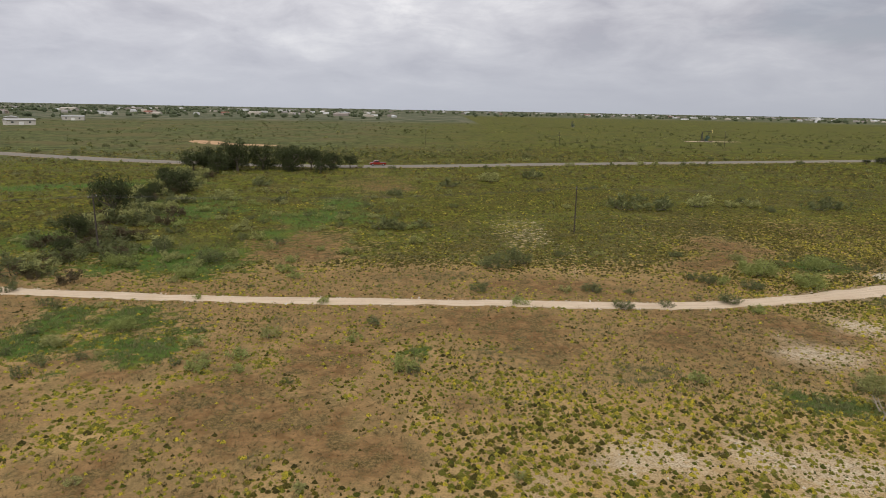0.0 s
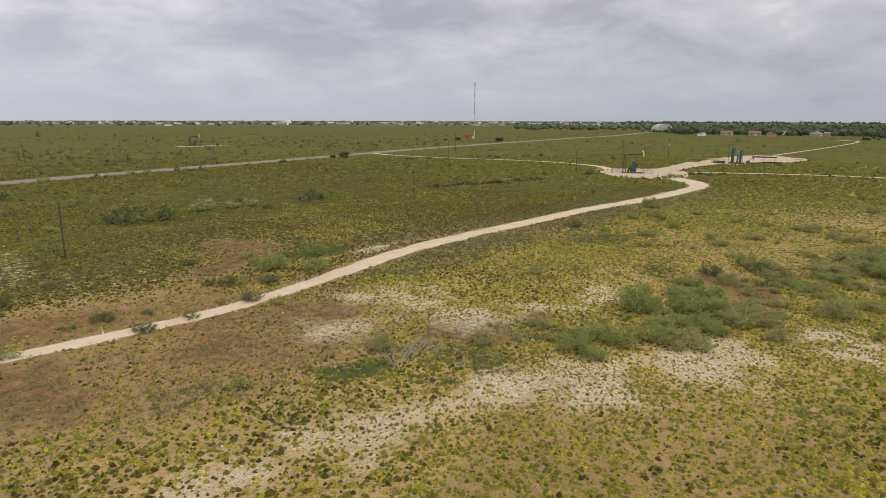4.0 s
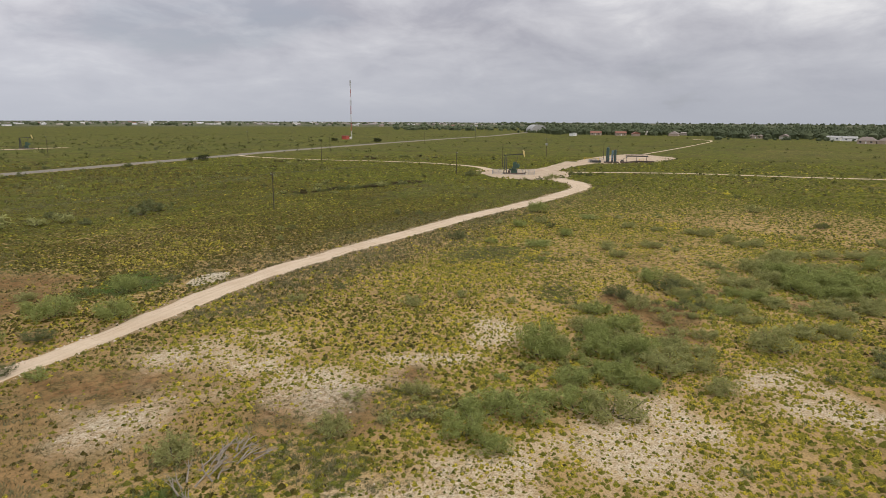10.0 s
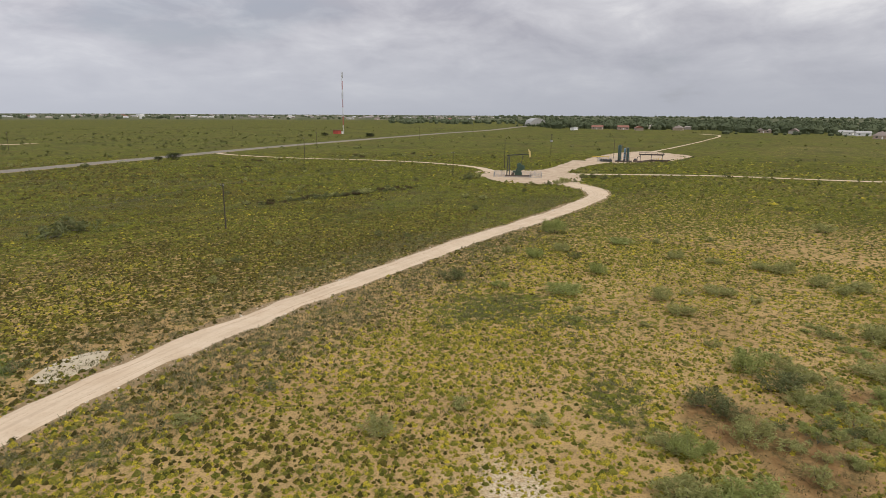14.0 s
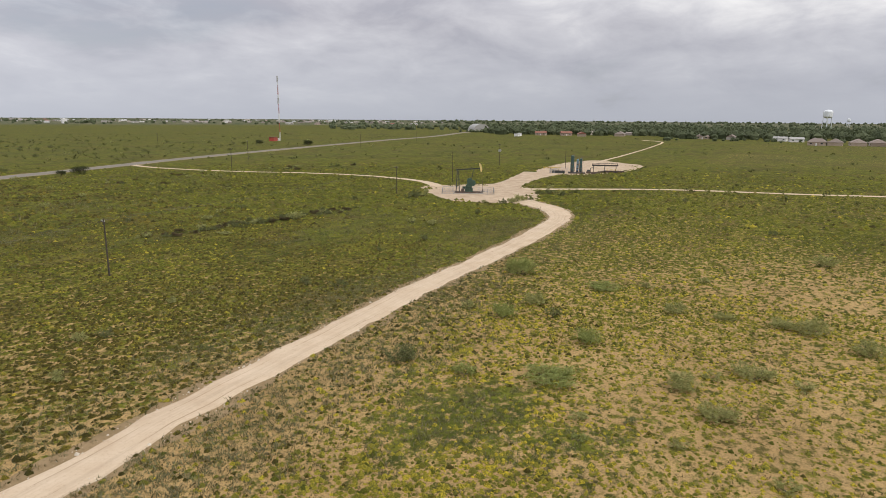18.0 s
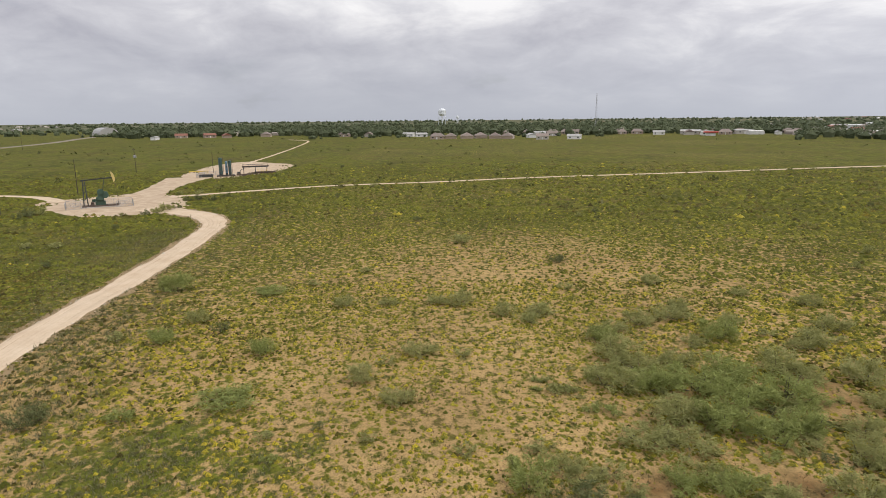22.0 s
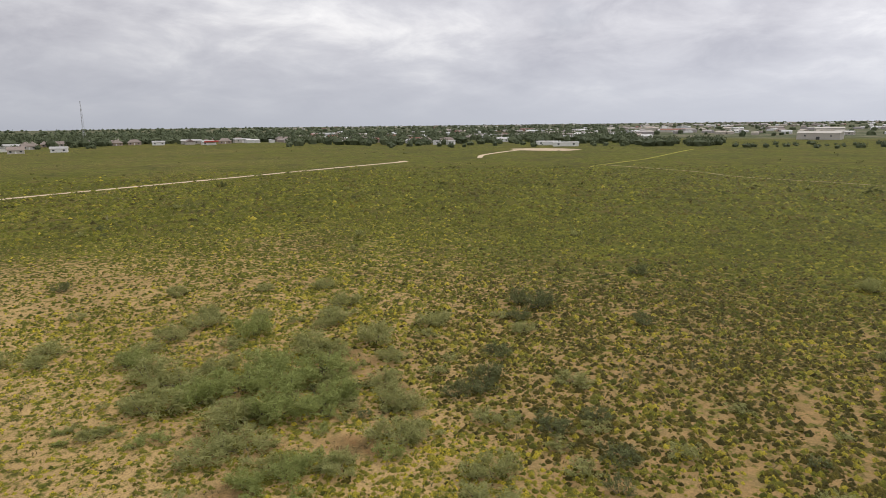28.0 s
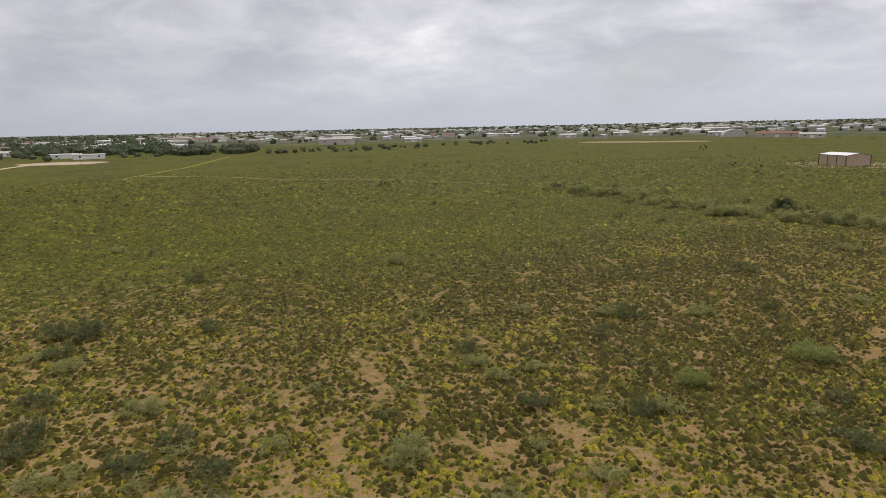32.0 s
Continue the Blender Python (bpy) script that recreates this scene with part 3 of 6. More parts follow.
build_ground()


def smooth_line(points, step=1.5):
    """A curve through the points, in even steps."""
    p = np.array(points, float)
    p = np.vstack([2 * p[0] - p[1], p, 2 * p[-1] - p[-2]])
    out = []
    for i in range(1, len(p) - 2):
        n = max(2, int(np.hypot(*(p[i + 1] - p[i])[:2]) / step))
        t = np.linspace(0, 1, n, endpoint=False)[:, None]
        a, b, c, d = p[i - 1], p[i], p[i + 1], p[i + 2]
        out.append(0.5 * (2 * b + (c - a) * t + (2 * a - 5 * b + 4 * c - d) * t**2 + (3 * b - a - 3 * c + d) * t**3))
    return np.vstack(out + [p[-2:-1]])


def strip(points, across, rise, rag, seed, step=1.5):
    """A lane along x, y, width points: across gives the profile from edge to edge, rag the unevenness of its edges."""
    c = smooth_line(points, step)
    t = np.gradient(c[:, :2], axis=0)
    t /= np.hypot(t[:, 0], t[:, 1])[:, None]
    nrm = np.stack([-t[:, 1], t[:, 0]], -1)
    n, k = len(c), len(across)
    s = np.arange(n) * step
    verts = np.zeros((n, k, 3))
    for j, (u, z) in enumerate(across):
        edge = abs(u)
        wob = rag * edge * ((lattice_noise(s, s * 0 + j // ((k + 1) // 2) * 50, 3.1, seed) - 0.5) * 1.6 + (lattice_noise(s, s * 0 + 9 + j // ((k + 1) // 2) * 50, 1.6, seed) - 0.5) * 1.2)
        off = u * c[:, 2] / 2 + np.sign(u) * wob
        xy = c[:, :2] + nrm * off[:, None]
        verts[:, j, :2] = xy
        verts[:, j, 2] = ground_z(xy[:, 0], xy[:, 1]) + rise + z
    idx = np.arange(n * k).reshape(n, k)
    faces = np.stack([idx[:-1, :-1], idx[:-1, 1:], idx[1:, 1:], idx[1:, :-1]], -1).reshape(-1, 4)[:, ::-1]
    along = np.stack([np.repeat([[u for u, _ in across]], n, 0) * c[:, 2:3] / 2, np.repeat(s[:, None], k, 1), np.zeros((n, k))], -1)
    return verts.reshape(-1, 3), faces, along.reshape(-1, 3)


RUTS = [(-1, -0.07), (-0.86, 0.015), (-0.62, 0.01), (-0.45, -0.012), (-0.2, 0.03), (0.2, 0.03), (0.45, -0.012), (0.62, 0.01), (0.86, 0.015), (1, -0.07)]
FLAT = [(-1, -0.05), (-0.8, 0.012), (0, 0.03), (0.8, 0.012), (1, -0.05)]
TRACK = [(-110, 66, 2.6), (-80, 62, 2.6), (-47, 61, 2.3), (-22, 60, 2.2), (0, 60, 2.2), (24, 61, 2.4), (38, 64, 2.9), (51, 67.6, 3.4), (63, 70.2, 3.7),
         (79, 72.6, 3.7), (95, 73.8, 3.8), (115, 75.05, 4.0), (135, 75.75, 4.1), (158, 76.8, 4.4), (175, 78.8, 5.1), (186, 84, 6.0), (193, 92, 7.0), (200, 103, 8.0)]
BRANCHES = [
    ("track_to_road", [(214, 130, 5), (225, 143, 3.6), (230, 160, 3.2), (231, 176, 3), (227, 197, 2.8), (219, 218, 2.6), (214, 240, 2.6), (213, 268, 2.8), (220, 290, 3.2)]),
    ("track_south", [(222, 106, 4), (236, 84, 3.2), (246, 64, 3.0), (253, 34, 3.0), (264, -1, 3.2), (276, -62, 3.4), (288, -118, 3.6), (298, -172, 4.4), (304, -180, 6)]),
    ("track_east", [(340, 120, 7), (372, 122, 2.4), (425, 125, 2.0), (528, 133, 1.8), (650, 147, 2.5), (690, 172, 6)]),
    ("track_lot", [(290, -225, 3), (312, -256, 4), (333, -318, 5), (318, -330, 9), (300, -330, 9)]),
    ("track_lower", [(204, -214, 1.6), (159, -201, 1.4), (135, -187, 1.4), (105, -183, 1.4), (91, -179, 1.2), (70, -167, 1.1), (50, -154, 0.9)]),
]
HIGHWAY = [(-420, 330), (-204, 245), (-169, 232), (-114, 213), (-68, 205), (-34, 204), (2, 213), (43, 228), (115, 251), (180, 272), (259, 299), (360, 327), (528, 368), (672, 398), (900, 470), (1300, 560)]


def lane(name, points, profile, material, label, rise=0.02, rag=0.35, seed=1, step=1.5):
    v, f, along = strip(points, profile, rise, rag, seed, step)
    me = arrays_mesh(name, v, f, material, True)
    me.attributes.new("lane", "FLOAT_VECTOR", "POINT").data.foreach_set("vector", along.astype(np.float32).ravel())
    ob = new(name, me)
    return tagged(ob, label, "dirt track", kind="structure")


lane("track_verge", [(x, y, w + 2.6) for x, y, w in TRACK[6:]], FLAT, M["verge"], "dry brown verge along the dirt track", 0.0, 0.9, 81)
lane("track", TRACK, RUTS, M["caliche"], "pale caliche dirt track with worn wheel ruts", 0.035, 0.48)
for _i, (_n, _p) in enumerate(BRANCHES):
    lane(_n, _p, FLAT, M["shoulder" if _n == "track_lower" else "caliche"], "narrow pale caliche two-track lane", seed=5 + _i, rag=0.3)
lane("road_verge", [(x, y, 12.5) for x, y in HIGHWAY], FLAT, M["shoulder"], "dusty weedy road verge", 0.0, 1.2, 40, 4)
tagged(lane("road", [(x, y, 8.6) for x, y in HIGHWAY], [(-1, -0.03), (-0.9, 0.05), (0, 0.12), (0.9, 0.05), (1, -0.03)], M["asphalt"], "two-lane grey asphalt road", 0.06, 0.05, 41, 4), category="road")


def pad(name, outline, label, rise=0.03, material=None, rag=0.8):
    """A levelled gravel pad with an uneven edge that slopes into the soil."""
    c = smooth_line([(*p, 0) for p in outline + outline[:1]], 1.2)[:-1, :2]
    mid = c.mean(0)
    n = len(c)
    s = np.arange(n) * 1.2
    out = (c - mid) / np.hypot(*(c - mid).T)[:, None]
    c = c + out * ((lattice_noise(s, s * 0, 2.7, 77) - 0.5) * rag * 2)[:, None]
    rings = [mid + (c - mid) * k for k in (0.25, 0.5, 0.75, 0.93)] + [c]
    v = [np.array([[mid[0], mid[1], float(ground_z(mid[0], mid[1])) + rise + 0.03]])]
    for i, ring in enumerate(rings):
        z = -0.06 if i == 4 else rise + 0.02 * lattice_noise(ring[:, 0], ring[:, 1], 3, 9)
        v.append(np.column_stack([ring, ground_z(ring[:, 0], ring[:, 1]) + z]))
    faces = []
    nxt = (np.arange(n) + 1) % n
    a = 1 + np.arange(n)
    bm_f = [np.stack([np.zeros(n, int), a, 1 + nxt, 1 + nxt], -1)]
    for i in range(4):
        q = 1 + i * n
        bm_f.append(np.stack([q + np.arange(n), q + n + np.arange(n), q + n + nxt, q + nxt], -1))
    faces = np.vstack(bm_f)
    tris = np.vstack([faces[:, [0, 1, 2]], faces[n:, [0, 2, 3]]])
    ob = new(name, arrays_mesh(name, np.vstack(v), tris, material or M["pad"], False))
    return tagged(ob, label, "gravel pad", kind="structure")


lane("track_weedy", [(196, -196, 0.8), (204, -204, 1.4), (208, -239, 1.6), (212, -271, 1.7), (231, -351, 2.0), (238, -384, 1.8)], FLAT, M["flowery"], "faint two-track grown over with yellow weeds", 0.03, 0.5, 71)
pad("pad_well", [(190, 97), (187, 105), (188, 113), (197, 124), (212, 136), (221, 130), (228, 124), (233, 116), (224, 104), (212, 97), (200, 93)], "pale gravel well pad at the track junction")
lane("pad_link", [(219, 113, 11), (236, 116, 10), (255, 119, 11), (280, 122, 17)], FLAT, M["pad"], "pale gravel lane between two pads", 0.025, 0.6, 61)
pad("pad_tanks", [(272, 118), (276, 106), (303, 95), (338, 96), (352, 108), (364, 126), (340, 133), (318, 132), (285, 128)], "pale gravel pad under the separator vessels")
pad("pad_far", [(160, 428), (172, 424), (196, 430), (206, 437), (186, 436), (170, 436)], "pale far well pad", rag=1.5)
pad("pad_bend", [(-137, 338), (-129, 318), (-112, 304), (-86, 299), (-82, 307), (-104, 314), (-122, 334)], "orange bare clearing beyond the road", material=M["orange"], rag=1.5)
pad("pad_white", [(53, 71.3), (57, 71.5), (58.5, 74), (55.5, 75.2), (52.5, 73.5)], "white chalky spill beside the track", 0.02, M["chalk"], 1.3)
pad("pad_lot", [(296, -318), (330, -312), (352, -330), (334, -352), (300, -345)], "pale gravel yard by the white trailers", rag=1.5)
pad("pad_yards", [(-20, -545), (-70, -522), (-120, -512), (-132, -540), (-80, -562), (-29, -574)], "pale gravel yards at the edge of town", rag=6, material=M["shoulder"])
pad("pad_shed", [(-62, -200), (-60, -232), (-84, -236), (-112, -228), (-118, -204), (-90, -198)], "bare dusty yard round the metal shed", rag=2.0, material=M["shoulder"])


# ---------------------------------------------------------------- low plants in their thousands
def domes(cx, cy, cz, radius, height, rng, sides, full, waist=(1.0, 0.8, 0.7)):
    """Many compact rounded clumps; full: with a shoulder ring."""
    n, k = len(cx), sides
    turn = rng.uniform(0, 6.28, (n, 1)) + np.arange(k)[None] * 2 * np.pi / k

    def ring(r, z, spread):
        q = radius[:, None] * r * rng.uniform(1 - spread, 1 + spread, (n, k))
        return np.stack([cx[:, None] + q * np.cos(turn), cy[:, None] + q * np.sin(turn), cz[:, None] + height[:, None] * z * rng.uniform(0.75, 1.2, (n, k))], -1)

    apex = np.stack([cx + radius * rng.uniform(-0.2, 0.2, n), cy + radius * rng.uniform(-0.2, 0.2, n), cz + height * rng.uniform(0.85, 1.15, n)], -1)[:, None]
    i = np.arange(k)
    j = (i + 1) % k
    base = ring(waist[0], 0.0, 0.3)
    base[..., 2] = cz[:, None] - 0.02
    if full:
        v = np.concatenate([apex, ring(waist[1], waist[2], 0.3), base], 1)
        f = np.vstack([np.stack([0 * i, 1 + i, 1 + j], -1), np.stack([1 + i, 1 + k + i, 1 + k + j], -1), np.stack([1 + i, 1 + k + j, 1 + j], -1)])
    else:
        v = np.concatenate([apex, base], 1)
        f = np.stack([0 * i, 1 + i, 1 + j], -1)
    m = v.shape[1]
    return v.reshape(-1, 3), (f[None] + m * np.arange(n)[:, None, None]).reshape(-1, 3)


def blades(cx, cy, cz, radius, height, per, rng):
    """Upright slender leaf sprays."""
    n = len(cx)
    a, q = rng.uniform(0, 6.28, (n, per)), radius[:, None] * np.sqrt(rng.uniform(0, 1, (n, per)))
    foot = np.stack([cx[:, None] + q * np.cos(a), cy[:, None] + q * np.sin(a), np.repeat(cz[:, None], per, 1)], -1)
    w, b = radius[:, None] * rng.uniform(0.07, 0.17, (n, per)), rng.uniform(0, 6.28, (n, per))
    side = np.stack([np.cos(b) * w, np.sin(b) * w, 0 * w], -1)
    tip = foot + np.stack([radius[:, None] * rng.normal(0, 0.45, (n, per)), radius[:, None] * rng.normal(0, 0.45, (n, per)), height[:, None] * rng.uniform(0.5, 1.2, (n, per))], -1)
    v = np.stack([foot - side, foot + side, tip], 2)
    return v.reshape(-1, 3), np.arange(n * per * 3).reshape(-1, 3)


def leaflets(cx, cy, cz, radius, height, per, leaf, rng):
    """Loose leaf faces heaped into low mounds, most of them lying flat."""
    n = len(cx)
    a, q = rng.uniform(0, 6.28, (n, per)), np.sqrt(rng.uniform(0, 1, (n, per)))
    z = height[:, None] * (1 - 0.75 * q**2) * rng.uniform(0.45, 1.0, (n, per))
    c = np.stack([cx[:, None] + radius[:, None] * q * np.cos(a), cy[:, None] + radius[:, None] * q * np.sin(a), cz[:, None] + z], -1)
    v = c[:, :, None] + rng.normal(0, 1, (n, per, 3, 3)) * (leaf * radius)[:, None, None, None] * np.array([1, 1, 0.3])
    v[..., 2] = np.maximum(v[..., 2], cz[:, None, None] - 0.01)
    return v.reshape(-1, 3), np.arange(n * per * 3).reshape(-1, 3)


def on_lane(x, y):
    """Where traffic keeps the ground bare."""
    bare = np.zeros(len(x), bool)
    for pts, extra in ([(TRACK, 0.1)] + [(p, 0.9) for _, p in BRANCHES] + [([(a, b, 10.5) for a, b in HIGHWAY], 0.5), ([(219, 113, 11), (236, 116, 10), (255, 119, 11), (280, 122, 17)], 0)]):
        c = smooth_line(pts, 2.0)
        lo, hi = c.min(0) - 10, c.max(0) + 10
        near = np.flatnonzero((x > lo[0]) & (x < hi[0]) & (y > lo[1]) & (y < hi[1]) & ~bare)
        for i in range(0, len(near), 4000):
            k = near[i:i + 4000]
            d = np.hypot(x[k, None] - c[:, 0], y[k, None] - c[:, 1]) - c[:, 2] / 2 - extra
            bare[k] |= d.min(1) < 0.05
    for cx, cy, r in ((208, 114, 22), (195, 105, 8), (315, 114, 26), (290, 116, 18), (338, 116, 18), (180, 430, 12), (-92, 298, 12), (318, -330, 22)):
        bare |= np.hypot(x - cx, (y - cy) * 1.25) < r * 0.82
    return bare


def beside_track(x, y):
    """Distance from the edge of the main track."""
    c = smooth_line(TRACK, 3.0)
    out = np.full(len(x), 99.0)
    near = np.flatnonzero((y > 48) & (y < 112))
    for i in range(0, len(near), 4000):
        k = near[i:i + 4000]
        out[k] = (np.hypot(x[k, None] - c[:, 0], y[k, None] - c[:, 1]) - c[:, 2] / 2).min(1)
    return out


def in_sight(x, y):
    """The land to the west and south-west stays out of sight."""
    a, b = np.degrees(np.arctan2(x, y)), np.degrees(np.arctan2(x - 55, y - 36)) % 360
    wander = 34 * (lattice_noise(x, y, 5, 71) - 0.5) * np.clip(60 / (np.hypot(x, y) + 1), 0.2, 1)
    return ((a > -42 + wander - 6) & (a < 100)) | ((b > 30) & (b < 217 + wander + 6))


def shade_dulled(x, y):
    """Dull olive clumps paint cloud shade to the south, flowering ones the sun to the east; random patches besides."""
    b = np.degrees(np.arctan2(x - 55, y - 36)) % 360
    south = np.clip((b - 124) / 22, 0, 1) * np.clip((224 - b) / 16, 0, 1) * np.clip((17 - y - 4 * np.clip((76 - x) / 14, 0, 1)) / 10, 0, 1)
    south = np.maximum(south, np.clip((off_stretch(x, y) - 60) / 70, 0, 1) * np.where((b > 75) & (b < 135), 0.35, 0.75))
    south = np.maximum(south, 1.0 * np.clip((y - 66) / 12, 0, 1) * np.clip((190 - x) / 30, 0, 1))
    bright = np.clip(np.maximum(1.3 - np.hypot((x - 105) / 46, (y - 40) / 27), 1.35 - np.hypot((x - 47) / 25, (y - 17) / 13)), 0, 1)
    return np.clip(0.14 + 0.82 * south - 0.30 * bright + 0.7 * (lattice_noise(x, y, 12, 91) - 0.5) + 0.5 * (lattice_noise(x, y, 3.5, 92) - 0.5), 0.03, 0.97)


def scatter(r0, r1, density, seed):
    rng = np.random.default_rng(seed)
    lo, hi = np.array([-r1, -r1]), np.array([55 + r1, 37 + r1])
    n = int((hi - lo).prod() * density)
    x, y = rng.uniform(lo[0], hi[0], n), rng.uniform(lo[1], hi[1], n)
    d = off_stretch(x, y)
    d = np.where(d < 25, d, d * np.exp(rng.normal(0, 0.08, n)))
    share = np.where(in_sight(x, y), np.where(np.hypot(x, y) < 22, 0.35, 1.0), 0.2 if r1 < 100 else 0.05)
    k = (d >= r0) & (d < r1) & (rng.uniform(0, 1, n) < share)
    x, y = x[k], y[k]
    k = ~on_lane(x, y)
    return x[k], y[k], rng


def build_cover():
    stores = {kind: [] for kind in ("weed", "dull", "olive", "tuft", "sage", "lush")}
    for r0, r1, density, size, seed in ((0, 36, 15.0, 0.152, 1), (36, 74, 10.5, 0.168, 5), (74, 130, 3.9, 0.222, 2), (130, 300, 0.65, 0.43, 3)):
        near = r1 < 50
        x, y, rng = scatter(r0, r1, density, seed)
        r, g, w, d = zones(x, y)
        off = off_stretch(x, y)
        edge = beside_track(x, y)
        verge = np.clip(1.25 - np.abs(edge - 3.5) / 7.0, 0, 1) * np.clip((x - 44) / 14, 0.25, 1) if r1 < 200 else 0 * x
        patch = lattice_noise(x, y, 9, 41) * 0.6 + lattice_noise(x, y, 2.3, 42) * 0.4
        keep = 0.90 + 0.9 * (patch - 0.5) - (0.22 + 0.2 * np.clip((y - 62) / 8, 0, 1)) * r - 0.26 * w - 0.28 * zone(BARE, x, y, 37) - 0.06 * open_growth(x, y) - 0.6 * np.clip(1.2 - edge, 0, 1) * (x > 40) + 0.5 * dense_growth(x, y) + 0.25 * g + 0.2 * d + 0.45 * verge
        # narrow wandering lines of bare soil
        bend = lattice_noise(x, y, 7.0, 61) * 4.0
        across, along = 0.94 * x + 0.34 * y, 0.34 * x - 0.94 * y
        vein = np.abs(lattice_noise(across + bend, along * 0.34 + bend * 0.3, 2.0, 62) - 0.5)
        gap = np.clip(0.25 + (x - 30) / 50 - (y - 30) / 70, 0.1, 1) * np.clip((28 - y) / 20, 0.15, 1) * np.clip((off - 16) / 12, 0.1, 1) * np.clip(lattice_noise(x, y, 13, 63) * 2.8 - 0.25, 0.25, 1)
        keep = keep - 2.8 * np.clip(1.3 - vein / 0.05, 0, 1) * gap
        keep = np.where(off > 120, keep + 0.25, keep)
        keep = np.maximum(keep, 0.16 - 0.1 * r) * np.clip((300 - off) / 130, 0, 1)
        k = rng.uniform(0, 1, len(x)) < keep
        x, y, r, g, w, d, verge, off = (v[k] for v in (x, y, r, g, w, d, verge, off))
        rad = size * np.clip(np.exp(rng.normal(0, 0.33, len(x))), 0.45, 1.9) * (1 - 0.28 * w) * (1 + 0.15 * verge) * (1 - 0.3 * r) * (1 + 0.26 * np.clip((14 - y) / 16, 0, 1)) * (1 - 0.17 * open_growth(x, y))
        z = ground_z(x, y)
        drier = lattice_noise(x, y, 14, 50)
        lu = rng.uniform(0, 1, len(x)) < 0.85 * g
        sa = ~lu & (rng.uniform(0, 1, len(x)) < np.clip(0.8 * d + 0.62 * verge + 0.04 * (1 - r) + 0.5 * (lattice_noise(x, y, 8, 53) - 0.66) + 0.55 * (y > 78) * (x < 190) * np.clip((lattice_noise(x, y, 24, 54) - 0.5) * 5, 0, 1), 0.01, 0.85))
        tu = ~lu & ~sa & (rng.uniform(0, 1, len(x)) < np.clip(0.06 + 0.95 * r + 0.45 * verge + 0.8 * (drier - 0.6) + 0.16 * ((y > 84) & (x < 150)), 0.03, 0.93))
        du = ~lu & ~sa & ~tu & (rng.uniform(0, 1, len(x)) < shade_dulled(x, y) - 0.35 * w + 0.4 * verge + (0.35 if r0 > 100 else 0.0))
        we = ~lu & ~sa & ~tu & ~du
        # greener weeds further out
        ol = (we | du) & (rng.uniform(0, 1, len(x)) < np.clip((off - 45) / 60, 0.12, 0.8) * np.where((y > 72) & (x < 150), 0.35, 1.0))
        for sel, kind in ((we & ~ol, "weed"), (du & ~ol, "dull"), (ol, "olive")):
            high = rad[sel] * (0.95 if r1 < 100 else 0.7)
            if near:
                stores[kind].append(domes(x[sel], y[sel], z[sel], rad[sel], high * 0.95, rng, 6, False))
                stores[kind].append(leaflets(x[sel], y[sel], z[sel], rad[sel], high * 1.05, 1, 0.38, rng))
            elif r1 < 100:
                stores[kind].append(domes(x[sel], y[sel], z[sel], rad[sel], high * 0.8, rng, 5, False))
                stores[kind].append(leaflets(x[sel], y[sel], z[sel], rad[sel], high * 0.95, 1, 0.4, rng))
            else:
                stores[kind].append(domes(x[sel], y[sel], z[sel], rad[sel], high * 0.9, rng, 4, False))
        stores["tuft"].append(blades(x[tu], y[tu], z[tu], rad[tu] * 1.15, rad[tu] * 0.9, 6 if near else 4 if r1 < 100 else 3, rng))
        stores["sage"].append(blades(x[sa], y[sa], z[sa], rad[sa] * 1.25, rad[sa] * 1.0, 9 if near else 6 if r1 < 100 else 3, rng))
        stores["lush"].append(blades(x[lu], y[lu], z[lu], rad[lu] * 1.4, rad[lu] * 1.2, 12 if near else 8 if r1 < 100 else 4, rng))
    for name, mat, label in (("broomweed", "weed", "low olive broomweed clumps with yellow flower heads"), ("dull_broomweed", "dull", "low olive broomweed clumps in a tone dulled for cloud shade"),
                             ("olive_weeds", "olive", "low green-olive weeds over the open prairie"), ("grey_weeds", "sage", "soft grey-green weeds in the shallow swale"),
                             ("grass_tufts", "tuft", "dry grey-brown grass tufts on bare soil"), ("green_weeds", "lush", "lush green weeds along the damp swale")):
        store = stores[mat]
        first = np.cumsum([0] + [len(v) for v, _ in store])
        ob = new(name, arrays_mesh(name, np.vstack([v for v, _ in store]), np.vstack([f + o for (_, f), o in zip(store, first)]), M[mat], mat in ("weed", "dull", "olive")))
        tagged(ob, label, "plants", kind="stuff")


build_cover()


